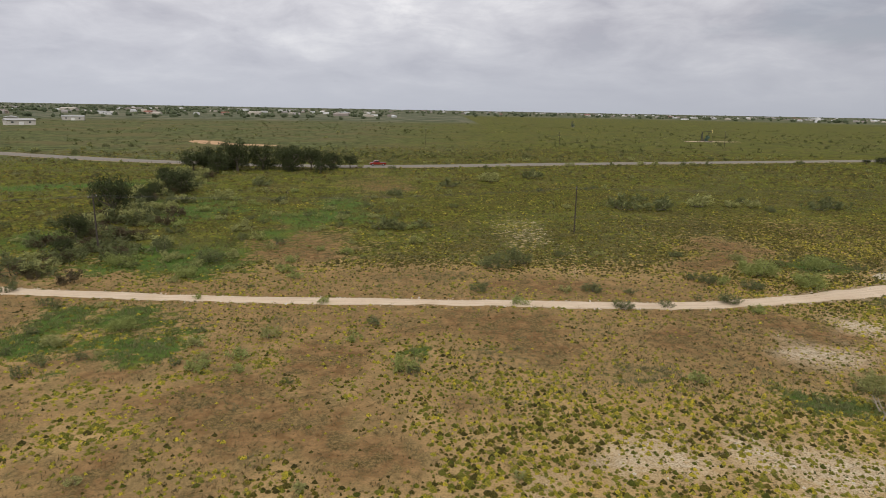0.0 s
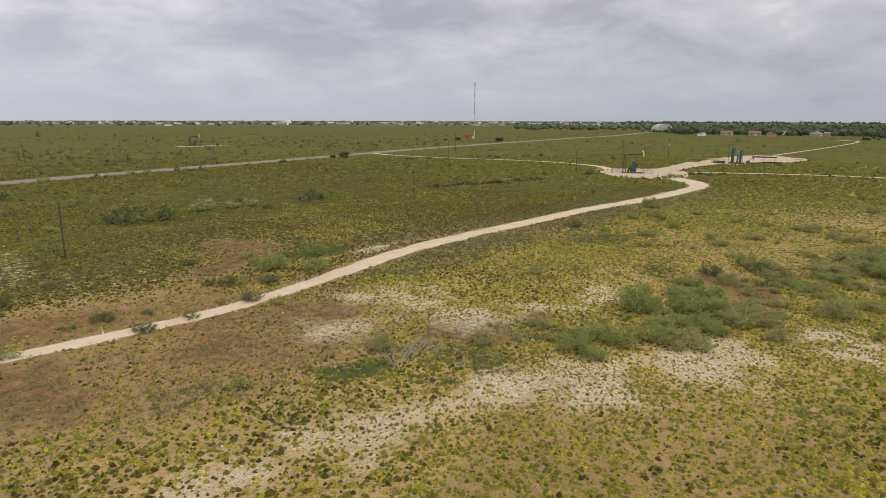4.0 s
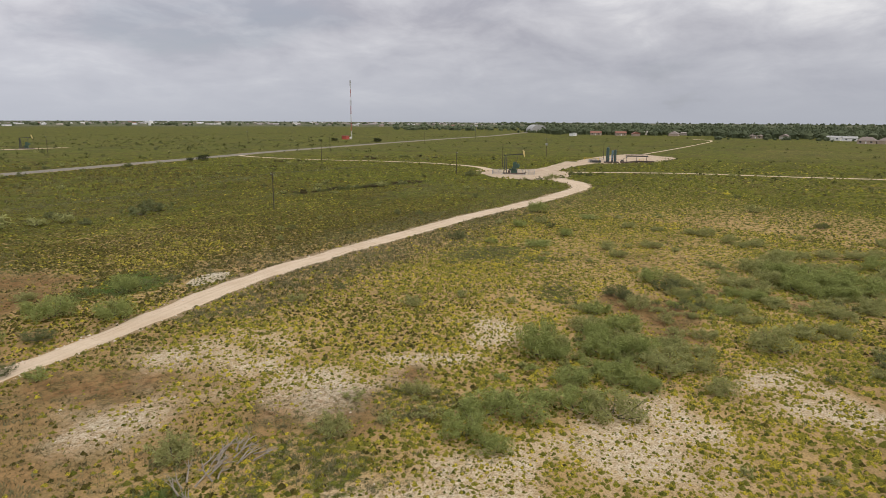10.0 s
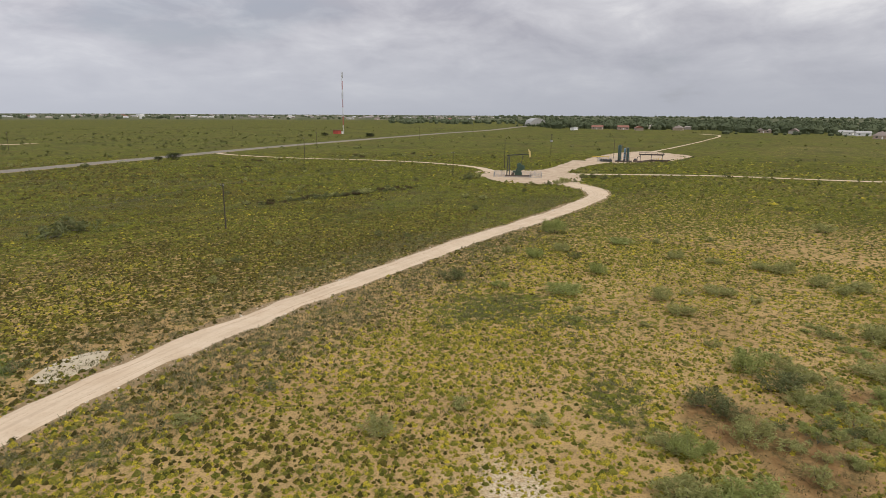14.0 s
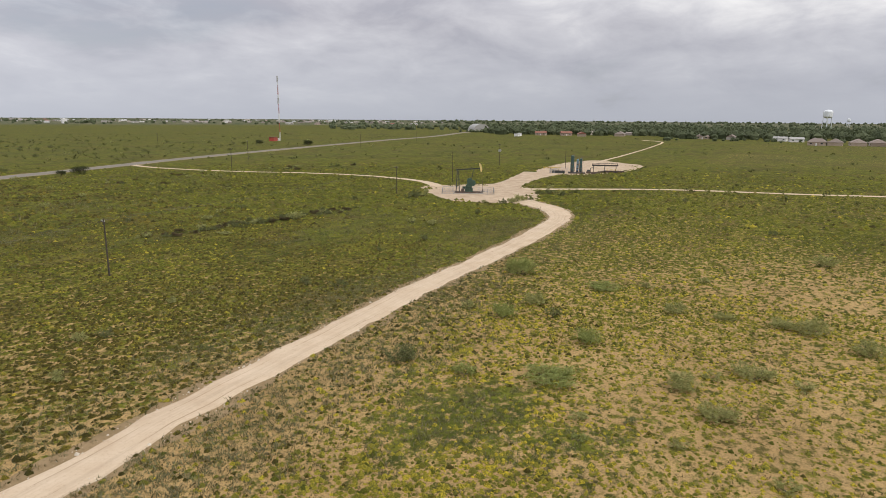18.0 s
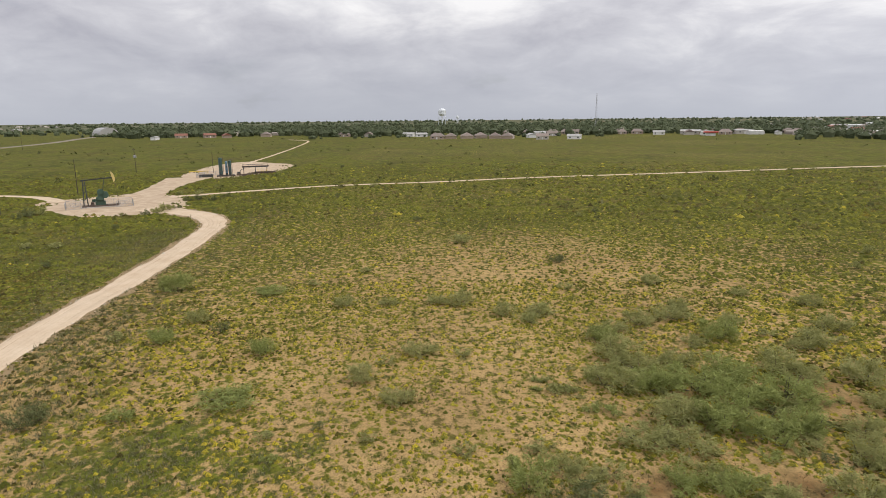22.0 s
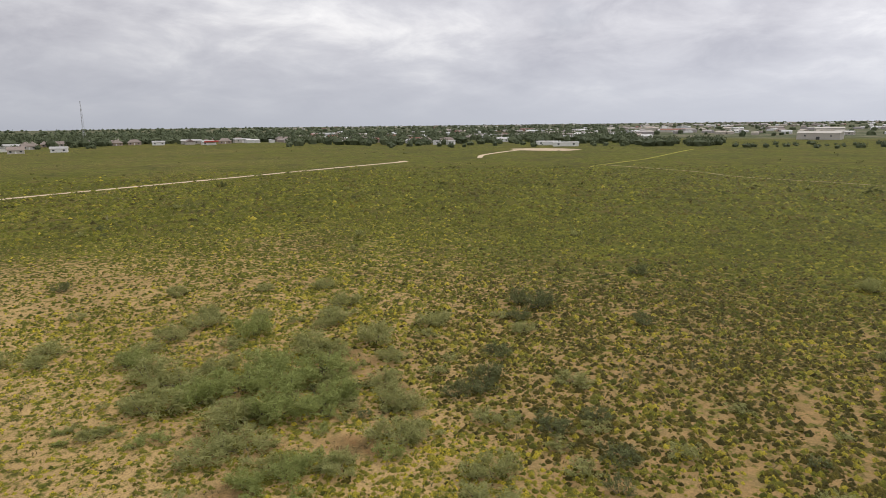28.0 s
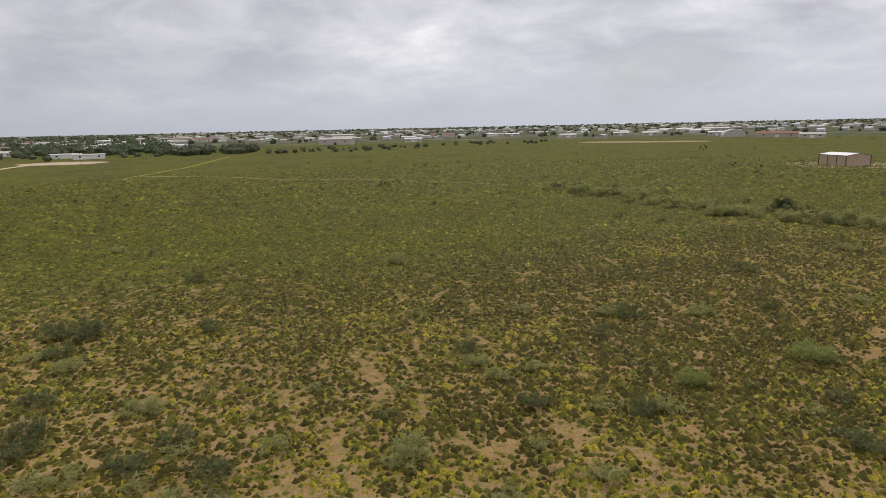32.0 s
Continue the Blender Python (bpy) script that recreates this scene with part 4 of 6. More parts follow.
def build_rocks():
    rng = np.random.default_rng(19)
    x, y = rng.uniform(-30, 135, 60000), rng.uniform(-45, 110, 60000)
    w = zone(WHITE, x, y, 23)
    k = (rng.uniform(0, 1, len(x)) < 0.55 * w) & ~on_lane(x, y)
    x, y = x[k], y[k]
    c = smooth_line(TRACK, 0.12)
    q = rng.integers(0, len(c) - 1, 5200)
    t = c[q + 1, :2] - c[q, :2]
    t /= np.hypot(t[:, 0], t[:, 1])[:, None] + 1e-9
    o = (c[q, 2] / 2 + rng.normal(0, 0.22, len(q)) - 0.1) * rng.choice((-1, 1), len(q))
    x, y = np.concatenate([x, c[q, 0] - t[:, 1] * o]), np.concatenate([y, c[q, 1] + t[:, 0] * o])
    n = len(x)
    s = 0.045 * np.exp(rng.normal(0, 0.5, n))
    base = np.array([(1, 0, 0), (0, 1, 0), (-1, 0, 0), (0, -1, 0), (0, 0, 0.8)], float)
    v = base[None] * s[:, None, None] * rng.uniform(0.6, 1.4, (n, 5, 3))
    v += np.stack([x, y, ground_z(x, y) + 0.0], -1)[:, None]
    f = np.array([(0, 1, 4), (1, 2, 4), (2, 3, 4), (3, 0, 4)])[None] + 5 * np.arange(n)[:, None, None]
    tagged(new("caliche_stones", arrays_mesh("caliche_stones", v.reshape(-1, 3), f.reshape(-1, 3), M["rock"])), "small white caliche stones on bare soil", "stones", kind="stuff")


build_rocks()


# ---------------------------------------------------------------- bushes and trees
def plumes(rng, count, fullness):
    """Feathery branch ends over a round foot: foot point, top point and weight of each."""
    a, q = rng.uniform(0, 6.28, count), np.sqrt(rng.uniform(0.0, 1, count)) * 0.86
    top = (1.12 - 0.62 * q**2) * rng.uniform(0.6, 1.12, count)
    foot = np.stack([q * 0.72 * np.cos(a), q * 0.72 * np.sin(a), top * rng.uniform(0.12, 0.4, count)], -1)
    tip = np.stack([q * 1.08 * np.cos(a), q * 1.08 * np.sin(a), top], -1) + rng.normal(0, 0.05, (count, 3))
    return foot, tip, rng.uniform(0.5, 1.3, count) * fullness


def plume_crown(name, foot, tip, wide, count, leaf, mat, rng):
    """Slender leaflets gathered along the plumes, thinning towards their tips."""
    w = wide / wide.sum()
    i = rng.choice(len(foot), count, p=w)
    s = rng.uniform(0, 1, count) ** 0.8
    p = foot[i] + (tip[i] - foot[i]) * s[:, None]
    p += rng.normal(0, 1, (count, 3)) * (0.155 * wide[i] * (1.1 - 0.62 * s))[:, None] * np.array([1, 1, 0.55])
    p[:, 2] = np.maximum(np.abs(p[:, 2]), 0.03)
    v = rng.normal(0, 1, (count, 3, 3)) + np.array([0, 0, 0.5])
    v /= np.linalg.norm(v, axis=-1, keepdims=True)
    v[:, 1] = v[:, 0] + 0.55 * v[:, 1]
    v[:, 2] = -1.5 * v[:, 0] + 0.3 * v[:, 2]
    v = p[:, None] + v * (leaf * rng.uniform(0.6, 1.3, count))[:, None, None]
    v[..., 2] = np.maximum(v[..., 2], 0.0)
    return arrays_mesh(name, v.reshape(-1, 3), np.arange(count * 3).reshape(-1, 3), mat)


def crown_mesh(name, tips, count, spread, leaf, mat, rng, low=0.04):
    c = np.array([tuple(t) for t in tips])
    pick = c[rng.integers(0, len(c), count)]
    p = pick + rng.normal(0, 1, (count, 3)) * np.array([spread, spread, spread * 0.62])
    p[:, 2] = np.maximum(np.abs(p[:, 2]), low)
    v = rng.normal(0, 1, (count, 3, 3))
    v /= np.linalg.norm(v, axis=-1, keepdims=True)
    # slender leaflets: the third corner runs out, the first two stay close
    v[:, 1] = v[:, 0] + 0.55 * v[:, 1]
    v[:, 2] = -1.5 * v[:, 0] + 0.3 * v[:, 2]
    v = p[:, None] + v * (leaf * rng.uniform(0.6, 1.3, count))[:, None, None]
    v[..., 2] = np.maximum(v[..., 2], 0.0)
    return arrays_mesh(name, v.reshape(-1, 3), np.arange(count * 3).reshape(-1, 3), mat)


def make_bush(name, label, mat, seed, count, leaf, ends=20, fullness=1.0, category="bush"):
    """A bush two units across: forked stems that end in feathery plumes."""
    rng = np.random.default_rng(seed)
    top = thing(name, pose(0, 0, -500), label, category)
    foot, tip, wide = plumes(rng, ends, fullness)
    bm = bmesh.new()
    for a, b in zip(foot[:5], tip[:5]):
        a, b = Vector(a), Vector(b)
        tube(bm, Vector((a.x * 0.12, a.y * 0.12, -0.05)), a, 0.028, 0.018, 4, False)
        tube(bm, a, a.lerp(b, 0.9), 0.018, 0.006, 3, False)
    part("trunk", bm, M["bark"], top, "grey-brown forked trunk")
    shared("crown", plume_crown("crown", foot, tip, wide, count, leaf, M[mat], rng), top)
    return top


def make_tree(name, label, mat, seed, reach, height, count, leaf, category="tree"):
    rng = np.random.default_rng(seed)
    top = thing(name, pose(0, 0, -500), label, category)
    bm = bmesh.new()
    fork = Vector((rng.uniform(-0.2, 0.2), rng.uniform(-0.2, 0.2), height * 0.28))
    tube(bm, (0, 0, -0.2), fork, height * 0.055, height * 0.04, 8, False)
    tips = []
    for i in range(8):
        a = 2 * math.pi * i / 8 + rng.uniform(-0.4, 0.4)
        e = Vector((math.cos(a) * reach * rng.uniform(0.35, 0.6), math.sin(a) * reach * rng.uniform(0.35, 0.6), height * rng.uniform(0.45, 0.75)))
        tube(bm, fork, e, height * 0.028, height * 0.012, 6, False)
        for _ in range(3):
            b = a + rng.uniform(-0.9, 0.9)
            t = Vector((math.cos(b) * reach * rng.uniform(0.45, 0.95), math.sin(b) * reach * rng.uniform(0.45, 0.95), height * rng.uniform(0.35, 0.9)))
            tube(bm, e, t, height * 0.011, height * 0.004, 5, False)
            tips.append(t)
        tips.append(e + Vector((0, 0, height * 0.22)))
        low = a + rng.uniform(-0.5, 0.5)
        if seed % 2:
            continue
        tips.append(Vector((math.cos(low) * reach * 0.7, math.sin(low) * reach * 0.7, height * rng.uniform(0.12, 0.35))))
    part("trunk", bm, M["bark"], top)
    shared("crown", crown_mesh("crown", tips, count, reach * 0.21, leaf, M[mat], rng, 0.1), top)
    return top


GREEN_BUSHES_A = [(-39.1, 72.5, 2.7), (-38.5, 83.5, 3.1), (-27.2, 50.2, 2.4), (-29.1, 68.1, 2.5), (-45.4, 126.8, 4.6), (-24.7, 60, 1.1), (-17.9, 42.4, 1.8), (-14.9, 42.3, 1.3), (-15.3, 44.6, 1.9), (-11.7, 58.9, 1.2), (-7.4, 49.2, 1.5), (8, 60.2, 1.8), (31.7, -11.2, 3.2), (19, 42.1, 1.7), (42.2, -6.1, 2.1), (31.7, 59.1, 1.9), (41.7, 27.5, 2.2), (42.3, 29.9, 2.7), (32.4, 69.5, 2), (45.4, 30.2, 3.5), (46.9, 27.9, 3.3), (49.3, 25.9, 3.3), (38.5, 73.6, 4.2), (53.2, 27.7, 2.8), (55, 22.9, 2.2), (41.7, 68.4, 3.5), (55.3, 24.9, 3.1), (57, 30.7, 2.1), (60.3, 28, 3.5), (61.2, 25.7, 3.4)]
GREEN_BUSHES_B = [(46.9, 76.1, 3.1), (62.7, 29.9, 2.7), (66.1, 28.6, 3.5), (69.8, 32.4, 2.4), (81.1, 15.9, 1.9), (83.2, 19.3, 2), (83.6, 20.9, 2.7), (84.5, 23.3, 2.1), (89.4, 12.5, 1.3), (88.8, 15.8, 3.1), (84.4, 31.6, 2.9), (90, 13.1, 3.2), (90.8, 17.6, 3.6), (94.5, 11.6, 4.4), (94, 15.1, 3.8), (87.5, 46.8, 1.1), (96.6, 17.5, 4.5), (98.2, 14.4, 4.2), (96.6, 20.7, 3.3), (107.3, 10.5, 3.4), (93.3, 58.4, 1.9), (107.4, 21.2, 2.8), (105.4, 51.8, 2.4), (108.3, 61.7, 2.6), (126.4, 67.2, 4)]
GREEN_BUSHES = GREEN_BUSHES_A + GREEN_BUSHES_B
GREY_BUSHES_A = [(-58.8, 83.6, 1.8), (-53.4, 111.5, 4.1), (19.3, -125.6, 7.1), (-43.1, 86.7, 2.7), (-30.9, 46.8, 2.3), (-18.6, 28.1, 0.6), (-32.4, 98.5, 2.7), (-7.1, 28.1, 0.6), (-23.5, 83, 1.8), (-20.7, 95.3, 1.5), (19.4, -27.1, 2.5), (4.3, 29.6, 0.9), (-21.9, 128.6, 1.8), (4.7, 76.1, 1.7), (46.8, -59.7, 1.8), (36.3, -22.7, 2.7), (13.4, 64.9, 1.8), (-26.7, 200.8, 2.6), (35.9, -1.8, 1.5), (44.8, -22.3, 2.4), (57.1, -47.5, 1.4), (30.9, 41.3, 2.7), (45, -1.7, 1.9), (21.4, 83, 1.5), (53.4, -22.9, 1.9), (43.5, 12.8, 1.1), (49.1, -1.8, 1.6), (45.4, 11.1, 1.1), (38, 36.4, 2.4), (53.1, -8.1, 1.8)]
GREY_BUSHES_B = [(40.8, 34.5, 1.4), (59.3, -26.1, 1.4), (47.3, 15.5, 0.9), (50.2, 6.5, 1.8), (49, 11.9, 1), (43.2, 33, 2), (50.6, 8.8, 1), (42.4, 38.7, 1.8), (55.9, -6.1, 1.9), (7, 157, 2.1), (53.5, 3.4, 1.4), (57.4, -9.3, 2.3), (45.1, 35.4, 2.1), (69.2, -44.9, 3), (49.8, 23.6, 3.6), (55.1, 8.5, 1.6), (62.4, -4.3, 1.2), (60.7, 4.6, 3), (12.7, 166.7, 6), (57.5, 18.6, 2.3), (39.3, 81.2, 2.4), (59.7, 23.2, 4.1), (60.8, 21.1, 2.8), (68.4, -3.9, 1.6), (59.2, 31.9, 2.5), (68.5, 4.1, 1.8), (66.7, 10.1, 1.6), (63.6, 23.6, 2.9), (64.4, 21.4, 2.1), (63.2, 27.6, 3.2)]
GREY_BUSHES_C = [(55.5, 58.8, 2), (68.2, 16.9, 3.9), (71.9, 9.6, 2), (67.6, 24.4, 1.7), (65.5, 31.8, 2.9), (68.5, 22.2, 2.1), (74.1, 4.6, 2), (61.5, 48.7, 2.2), (74.5, 8.2, 1.6), (73.7, 15.4, 3.2), (70.8, 26.2, 1.9), (79.3, -0.8, 2.7), (75.4, 12.8, 2.7), (70, 33.6, 2.4), (68.1, 41.1, 1.5), (76.4, 14, 2), (67.1, 46.4, 1.7), (78.8, 7.7, 1.9), (75.3, 19.9, 2.3), (73.7, 27.7, 1.7), (73.6, 29.9, 2.9), (27.4, 184.6, 3.5), (80.3, 8.4, 2), (77.4, 21.1, 2.4), (45.9, 129.7, 3.6), (81.7, 12.7, 2.6), (82.6, 14.2, 3.3), (89.5, -7.7, 2.4), (82.1, 18.8, 2.6), (84.9, 10.5, 2.5)]
GREY_BUSHES_D = [(80.3, 27.7, 2.4), (88.2, 4.9, 1.7), (86.5, 10.9, 3), (89.5, 2.1, 1.7), (93.8, -9.2, 2), (83.2, 26.3, 1.7), (84.7, 21.4, 2.1), (53.6, 128.3, 5.8), (89.5, 9.3, 2.7), (84.8, 28.5, 2.4), (85.5, 26.9, 1.8), (87.7, 21.4, 3.6), (93.1, 5.5, 2.7), (86, 29.5, 2.1), (95.2, -0.5, 2), (88.8, 23.6, 3.7), (97.3, -3.4, 3.5), (88.1, 30.5, 1.9), (91.5, 21, 4), (87.9, 35.1, 1.5), (59.8, 129.2, 4), (97.5, 3.8, 3.9), (98, 8, 3), (89.8, 41.2, 1.2), (99.7, 9.1, 4), (64.2, 129.7, 4.1), (97.3, 22.9, 4.5), (90.3, 47.8, 1.5), (104.4, 4.7, 2.3), (105.5, 2.2, 3.9)]
GREY_BUSHES_E = [(101.1, 17.1, 3), (100.3, 20.3, 3.8), (95.2, 39.6, 2.5), (108.5, -1.1, 3.1), (107.7, 5.6, 1.9), (103.2, 20.9, 4), (105.8, 13.4, 2.3), (99.5, 42.5, 2.7), (111.7, 7.2, 2.1), (104, 34.3, 1.9), (102.5, 40.8, 1.7), (116.3, -3.5, 2.8), (109.7, 19.4, 3), (104.6, 38, 3.1), (111.6, 16.4, 3.1), (113.1, 12.8, 3.7), (115, 11.2, 2.1), (116.4, 10.7, 2.2), (112.9, 27.2, 2.7), (120.9, 1.7, 2.4), (94.1, 95.4, 1.5), (115.1, 25.5, 3.2), (115.5, 29.1, 2.6), (109.2, 66.1, 1.9), (126.2, 10.1, 2.5), (119.5, 33.6, 3.2), (124.3, 21, 1.9), (119.8, 36.1, 2.7), (119.5, 41.5, 2.1), (114.2, 60.5, 2.7)]
GREY_BUSHES_F = [(119.4, 46.3, 2.6), (72.1, 229.1, 3.3), (127.7, 51.1, 1.7), (137.7, 29.1, 1.2), (134.1, 45.4, 1.8), (152.8, 31.8, 3.5), (125.9, 123.3, 2.2), (135.9, 129.8, 1.6), (137.5, 128, 2.2), (135.1, 138.7, 2.2), (145.8, 124.7, 4.1)]
GREY_BUSHES = GREY_BUSHES_A + GREY_BUSHES_B + GREY_BUSHES_C + GREY_BUSHES_D + GREY_BUSHES_E + GREY_BUSHES_F
DARK_BUSHES_A = [(-1.8, -94.6, 3.4), (-37.8, 56.5, 1.7), (-29.5, 40.4, 1.7), (-41, 93.1, 2.7), (-29.2, 75.4, 3.6), (-44.8, 150.6, 5.4), (-10.8, 40.6, 0.9), (-34.2, 126.2, 2.8), (-6.5, 53.1, 1.8), (-2, 42.5, 1.6), (-17.1, 99.8, 1.7), (25.8, -40.7, 3), (-18.1, 111.9, 2.1), (-10.1, 99.6, 3.5), (29, -25, 1.9), (-6.9, 98.9, 3.8), (4.1, 64.1, 2.4), (-3.7, 101.1, 3.2), (6.8, 74.6, 4.1), (-10.6, 135.2, 3.2), (-11, 139.5, 2.8), (33.3, -3.6, 2), (9.5, 77, 3.6), (35.2, 2.3, 2.6), (16.4, 65.1, 2.4), (35.9, 0.8, 1.1), (18.2, 59.9, 2.3), (38.3, -5.7, 1.2), (43.3, -21.5, 2.9), (15.7, 81.5, 1.8)]
DARK_BUSHES_B = [(20.7, 64.9, 1.7), (22.8, 60.2, 1.7), (46.9, -16.1, 1.9), (46.8, -1.3, 2.3), (1.3, 155, 4.5), (30.1, 62.5, 2.5), (30, 71.3, 2.1), (30.9, 69.7, 2.2), (53.5, -1.9, 2.3), (58.2, -11.4, 2.1), (35.1, 68, 2.7), (31.7, 82.6, 2.1), (62.7, 0.1, 1.5), (63.5, 12.5, 1.2), (35.5, 122.8, 6.2), (69.5, 9.8, 1.9), (70.6, 6.4, 1.8), (71.2, 7.4, 1.9), (71.9, 6.5, 1.8), (52.7, 76.2, 2), (74.9, 3.4, 2.1), (82.2, -17, 2.5), (75.8, 6.5, 2.3), (24.9, 178.1, 5.5), (61.2, 58.3, 1.8), (77.4, 5.6, 1.7), (42.5, 123.4, 5.6), (91.8, -34.3, 2.7), (43.2, 137, 3.7), (83.6, 4.7, 2.6)]
DARK_BUSHES_C = [(84.5, 3.2, 2.9), (76, 31.6, 2.3), (77.7, 26.1, 1.4), (84.2, 6.8, 2.2), (76.6, 33.1, 2.8), (87.5, -1.4, 2.6), (93.2, -14.7, 3.8), (92.1, -10.4, 2.5), (82.1, 29.6, 3.3), (95.6, -14.7, 2.7), (66, 124, 2.5), (91.4, 44.6, 1.2), (66.4, 135.5, 3.7), (93, 64.5, 2.9), (77.3, 128.6, 5.1), (83.3, 130.8, 5.2), (138, 18.9, 2.4)]
DARK_BUSHES = DARK_BUSHES_A + DARK_BUSHES_B + DARK_BUSHES_C
LOW_BUSHES = [(95.8, 51.7, 4.4), (124.6, 55.7, 4)]
TALL_BUSHES = [(-2.7, 43.3, 1.8), (57.4, 32.3, 4.1)]
TWIGS = [(27.1, 63.1, 0.9)]
BIG = [make_bush("mesquite_bush", "grey-green mesquite bush, open feathery crown", "mesquite", 100 + i, 1750, 0.075, 22 + 3 * i) for i in range(5)]
BIG_GREEN = [make_bush("green_mesquite", "fresh green mesquite bush, dense feathery crown", "verdant", 110 + i, 1950, 0.075, 24 + 4 * i, 1.1) for i in range(4)]
BIG_DARK = [make_bush("dark_bush", "dark grey-green thorny bush on bare soil", "brush", 120 + i, 1650, 0.067, 24, 0.95) for i in range(3)]
SMALL = [make_bush("shrub", "small grey-green shrub among broomweed", "mesquite", 140 + i, 400, 0.13, 12, 1.1) for i in range(4)]
SMALL_GREEN = [make_bush("green_shrub", "small green spreading shrub among broomweed", "verdant", 180 + i, 400, 0.13, 12, 1.1) for i in range(3)]
SMALL_DARK = [make_bush("dark_shrub", "small dark thorny shrub, sparse twigs", "brush", 160 + i, 400, 0.105, 14, 0.9) for i in range(3)]
FAR = [make_bush("grey_bush", "grey-green mesquite bush far out on the prairie", "mesquite", 300 + i, 270, 0.17, 10, 1.2) for i in range(3)]
DRY = [make_bush("dry_brush", "dry brown brush in the draw", "dry", 340 + i, 330, 0.15, 10, 1.2) for i in range(2)]
FAR_DARK = [make_bush("dark_bush", "dark grey-green thorny bush far out on the prairie", "brush", 320 + i, 250, 0.17, 10, 1.2) for i in range(2)]


def put(proto, x, y, half, rng, tall=1.0, group=""):
    m = Matrix.Translation((x, y, float(ground_z(x, y)))) @ Matrix.Rotation(rng.uniform(0, 6.28), 4, "Z") @ Matrix.Diagonal((half, half, half * tall, 1))
    ob = copy_thing(proto, m)
    if group:
        tagged(ob, group=group)
    return ob


def build_bushes():
    rng = random.Random(5)
    group = "mesquite and shrubs of the prairie"
    for spots, big, small, far, t0, t1 in ((GREY_BUSHES, BIG, SMALL, FAR, 0.45, 0.75), (GREEN_BUSHES, BIG_GREEN, SMALL_GREEN, FAR, 0.65, 0.95), (DARK_BUSHES, BIG_DARK, SMALL_DARK, FAR_DARK, 0.55, 0.85),
                                           (TALL_BUSHES, BIG_GREEN, SMALL_GREEN, FAR, 1.0, 1.15), (LOW_BUSHES, BIG_GREEN, SMALL_GREEN, FAR, 0.3, 0.34), (TWIGS, BIG_DARK, SMALL_DARK, FAR_DARK, 1.2, 1.5)):
        for x, y, w in spots:
            off = off_stretch(x, y)
            proto = rng.choice(far if w > 1.6 and off > 85 else big if w > 2.0 and off < 85 else small)
            put(proto, x, y, max(w, 0.9) * 0.6, rng, rng.uniform(t0, t1), group)
    # brush round the edge of the well pad: x, y, half width
    for x, y, half in ((186, 123.5, 1.1), (190, 123.5, 2.0), (192.5, 122.6, 1.6), (188, 102.5, 1.0), (189.5, 98.4, 1.1), (192, 97.4, 1.5), (194.3, 97.0, 1.9), (196.8, 96.2, 1.5), (199.5, 95.2, 1.0),
                       (212.5, 97.6, 1.2), (215, 95.4, 1.4), (213, 91.6, 1.3), (217, 92.4, 1.2), (220, 89.6, 1.1), (226, 99.6, 1.0), (229, 100.6, 1.2), (154, 97, 1.3), (154.5, 102, 1.2), (201, 138, 1.1), (188, 79, 0.8)):
        put(rng.choice(FAR + FAR_DARK), x, y, half, rng, rng.uniform(0.7, 1.0), group)
    # dark brush along the shallow draw north of the track, and in the far field
    for _ in range(64):
        t = rng.random()
        put(rng.choice(FAR_DARK + FAR_DARK + FAR + DRY), 116 + 48 * t + rng.gauss(0, 1.5), 131.5 - 8.5 * t + rng.gauss(0, 1.6), rng.uniform(0.5, 1.3), rng, 0.7, group)
    for _ in range(46):
        t = rng.random()
        put(rng.choice(FAR_DARK + FAR + DRY), 170 + 100 * t + rng.gauss(0, 5), 214 + 12 * math.sin(3.1 * t) - 20 * t * t + rng.gauss(0, 5), rng.uniform(0.6, 1.5), rng, 0.7, group)
    # low growth between the bushes of the thickets: x, y, half length, half width, how many
    for cx, cy, a, b, n in ((93, 15, 8, 6, 90), (59, 28, 9, 4, 70), (78, 25, 7, 4, 40), (97, 26, 5, 4, 20)):
        for _ in range(n):
            put(rng.choice(SMALL + SMALL_GREEN + SMALL_DARK[:1]), cx + rng.gauss(0, a * 0.5), cy + rng.gauss(0, b * 0.5), rng.uniform(0.45, 1.0), rng, rng.uniform(0.5, 0.75), group)
    # weeds and shrubs of the damp ground in the north-west
    for _ in range(115):
        x, y = rng.uniform(-56, -4), rng.uniform(63, 140)
        if x + 40 > (y - 63) * 0.2 + 32 + rng.uniform(-8, 8):
            continue
        put(rng.choice(SMALL + SMALL_DARK + SMALL_GREEN), x, y, rng.uniform(0.5, 1.5), rng, 0.7, group)
    for _ in range(24):
        put(rng.choice(SMALL + SMALL_DARK), rng.uniform(-52, -16), rng.uniform(42, 58), rng.uniform(0.5, 1.1), rng, 0.65, group)
    # scattered shrubs of the wider prairie
    made = 0
    while made < 280:
        x, y = rng.uniform(-150, 330), rng.uniform(-190, 330)
        d = float(off_stretch(x, y))
        if d < 45 or d > 320 or not in_sight(x, y) or on_lane(np.array([x]), np.array([y]))[0]:
            continue
        if lattice_noise(x, y, 60, 88) < 0.35 + (0.25 if d < 90 else 0):
            continue
        put(rng.choice(SMALL + SMALL_DARK), x, y, rng.uniform(0.5, 1.3), rng, 0.85, "mesquite and shrubs of the prairie")
        made += 1
    for _ in range(170):
        x, y = rng.uniform(-260, 480), rng.uniform(235, 560)
        if on_lane(np.array([x]), np.array([y]))[0] or lattice_noise(x, y, 70, 12) < 0.4:
            continue
        put(rng.choice(FAR + FAR_DARK), x, y, rng.uniform(0.8, 2.0), rng, 0.85, "mesquite and shrubs of the prairie")


build_bushes()


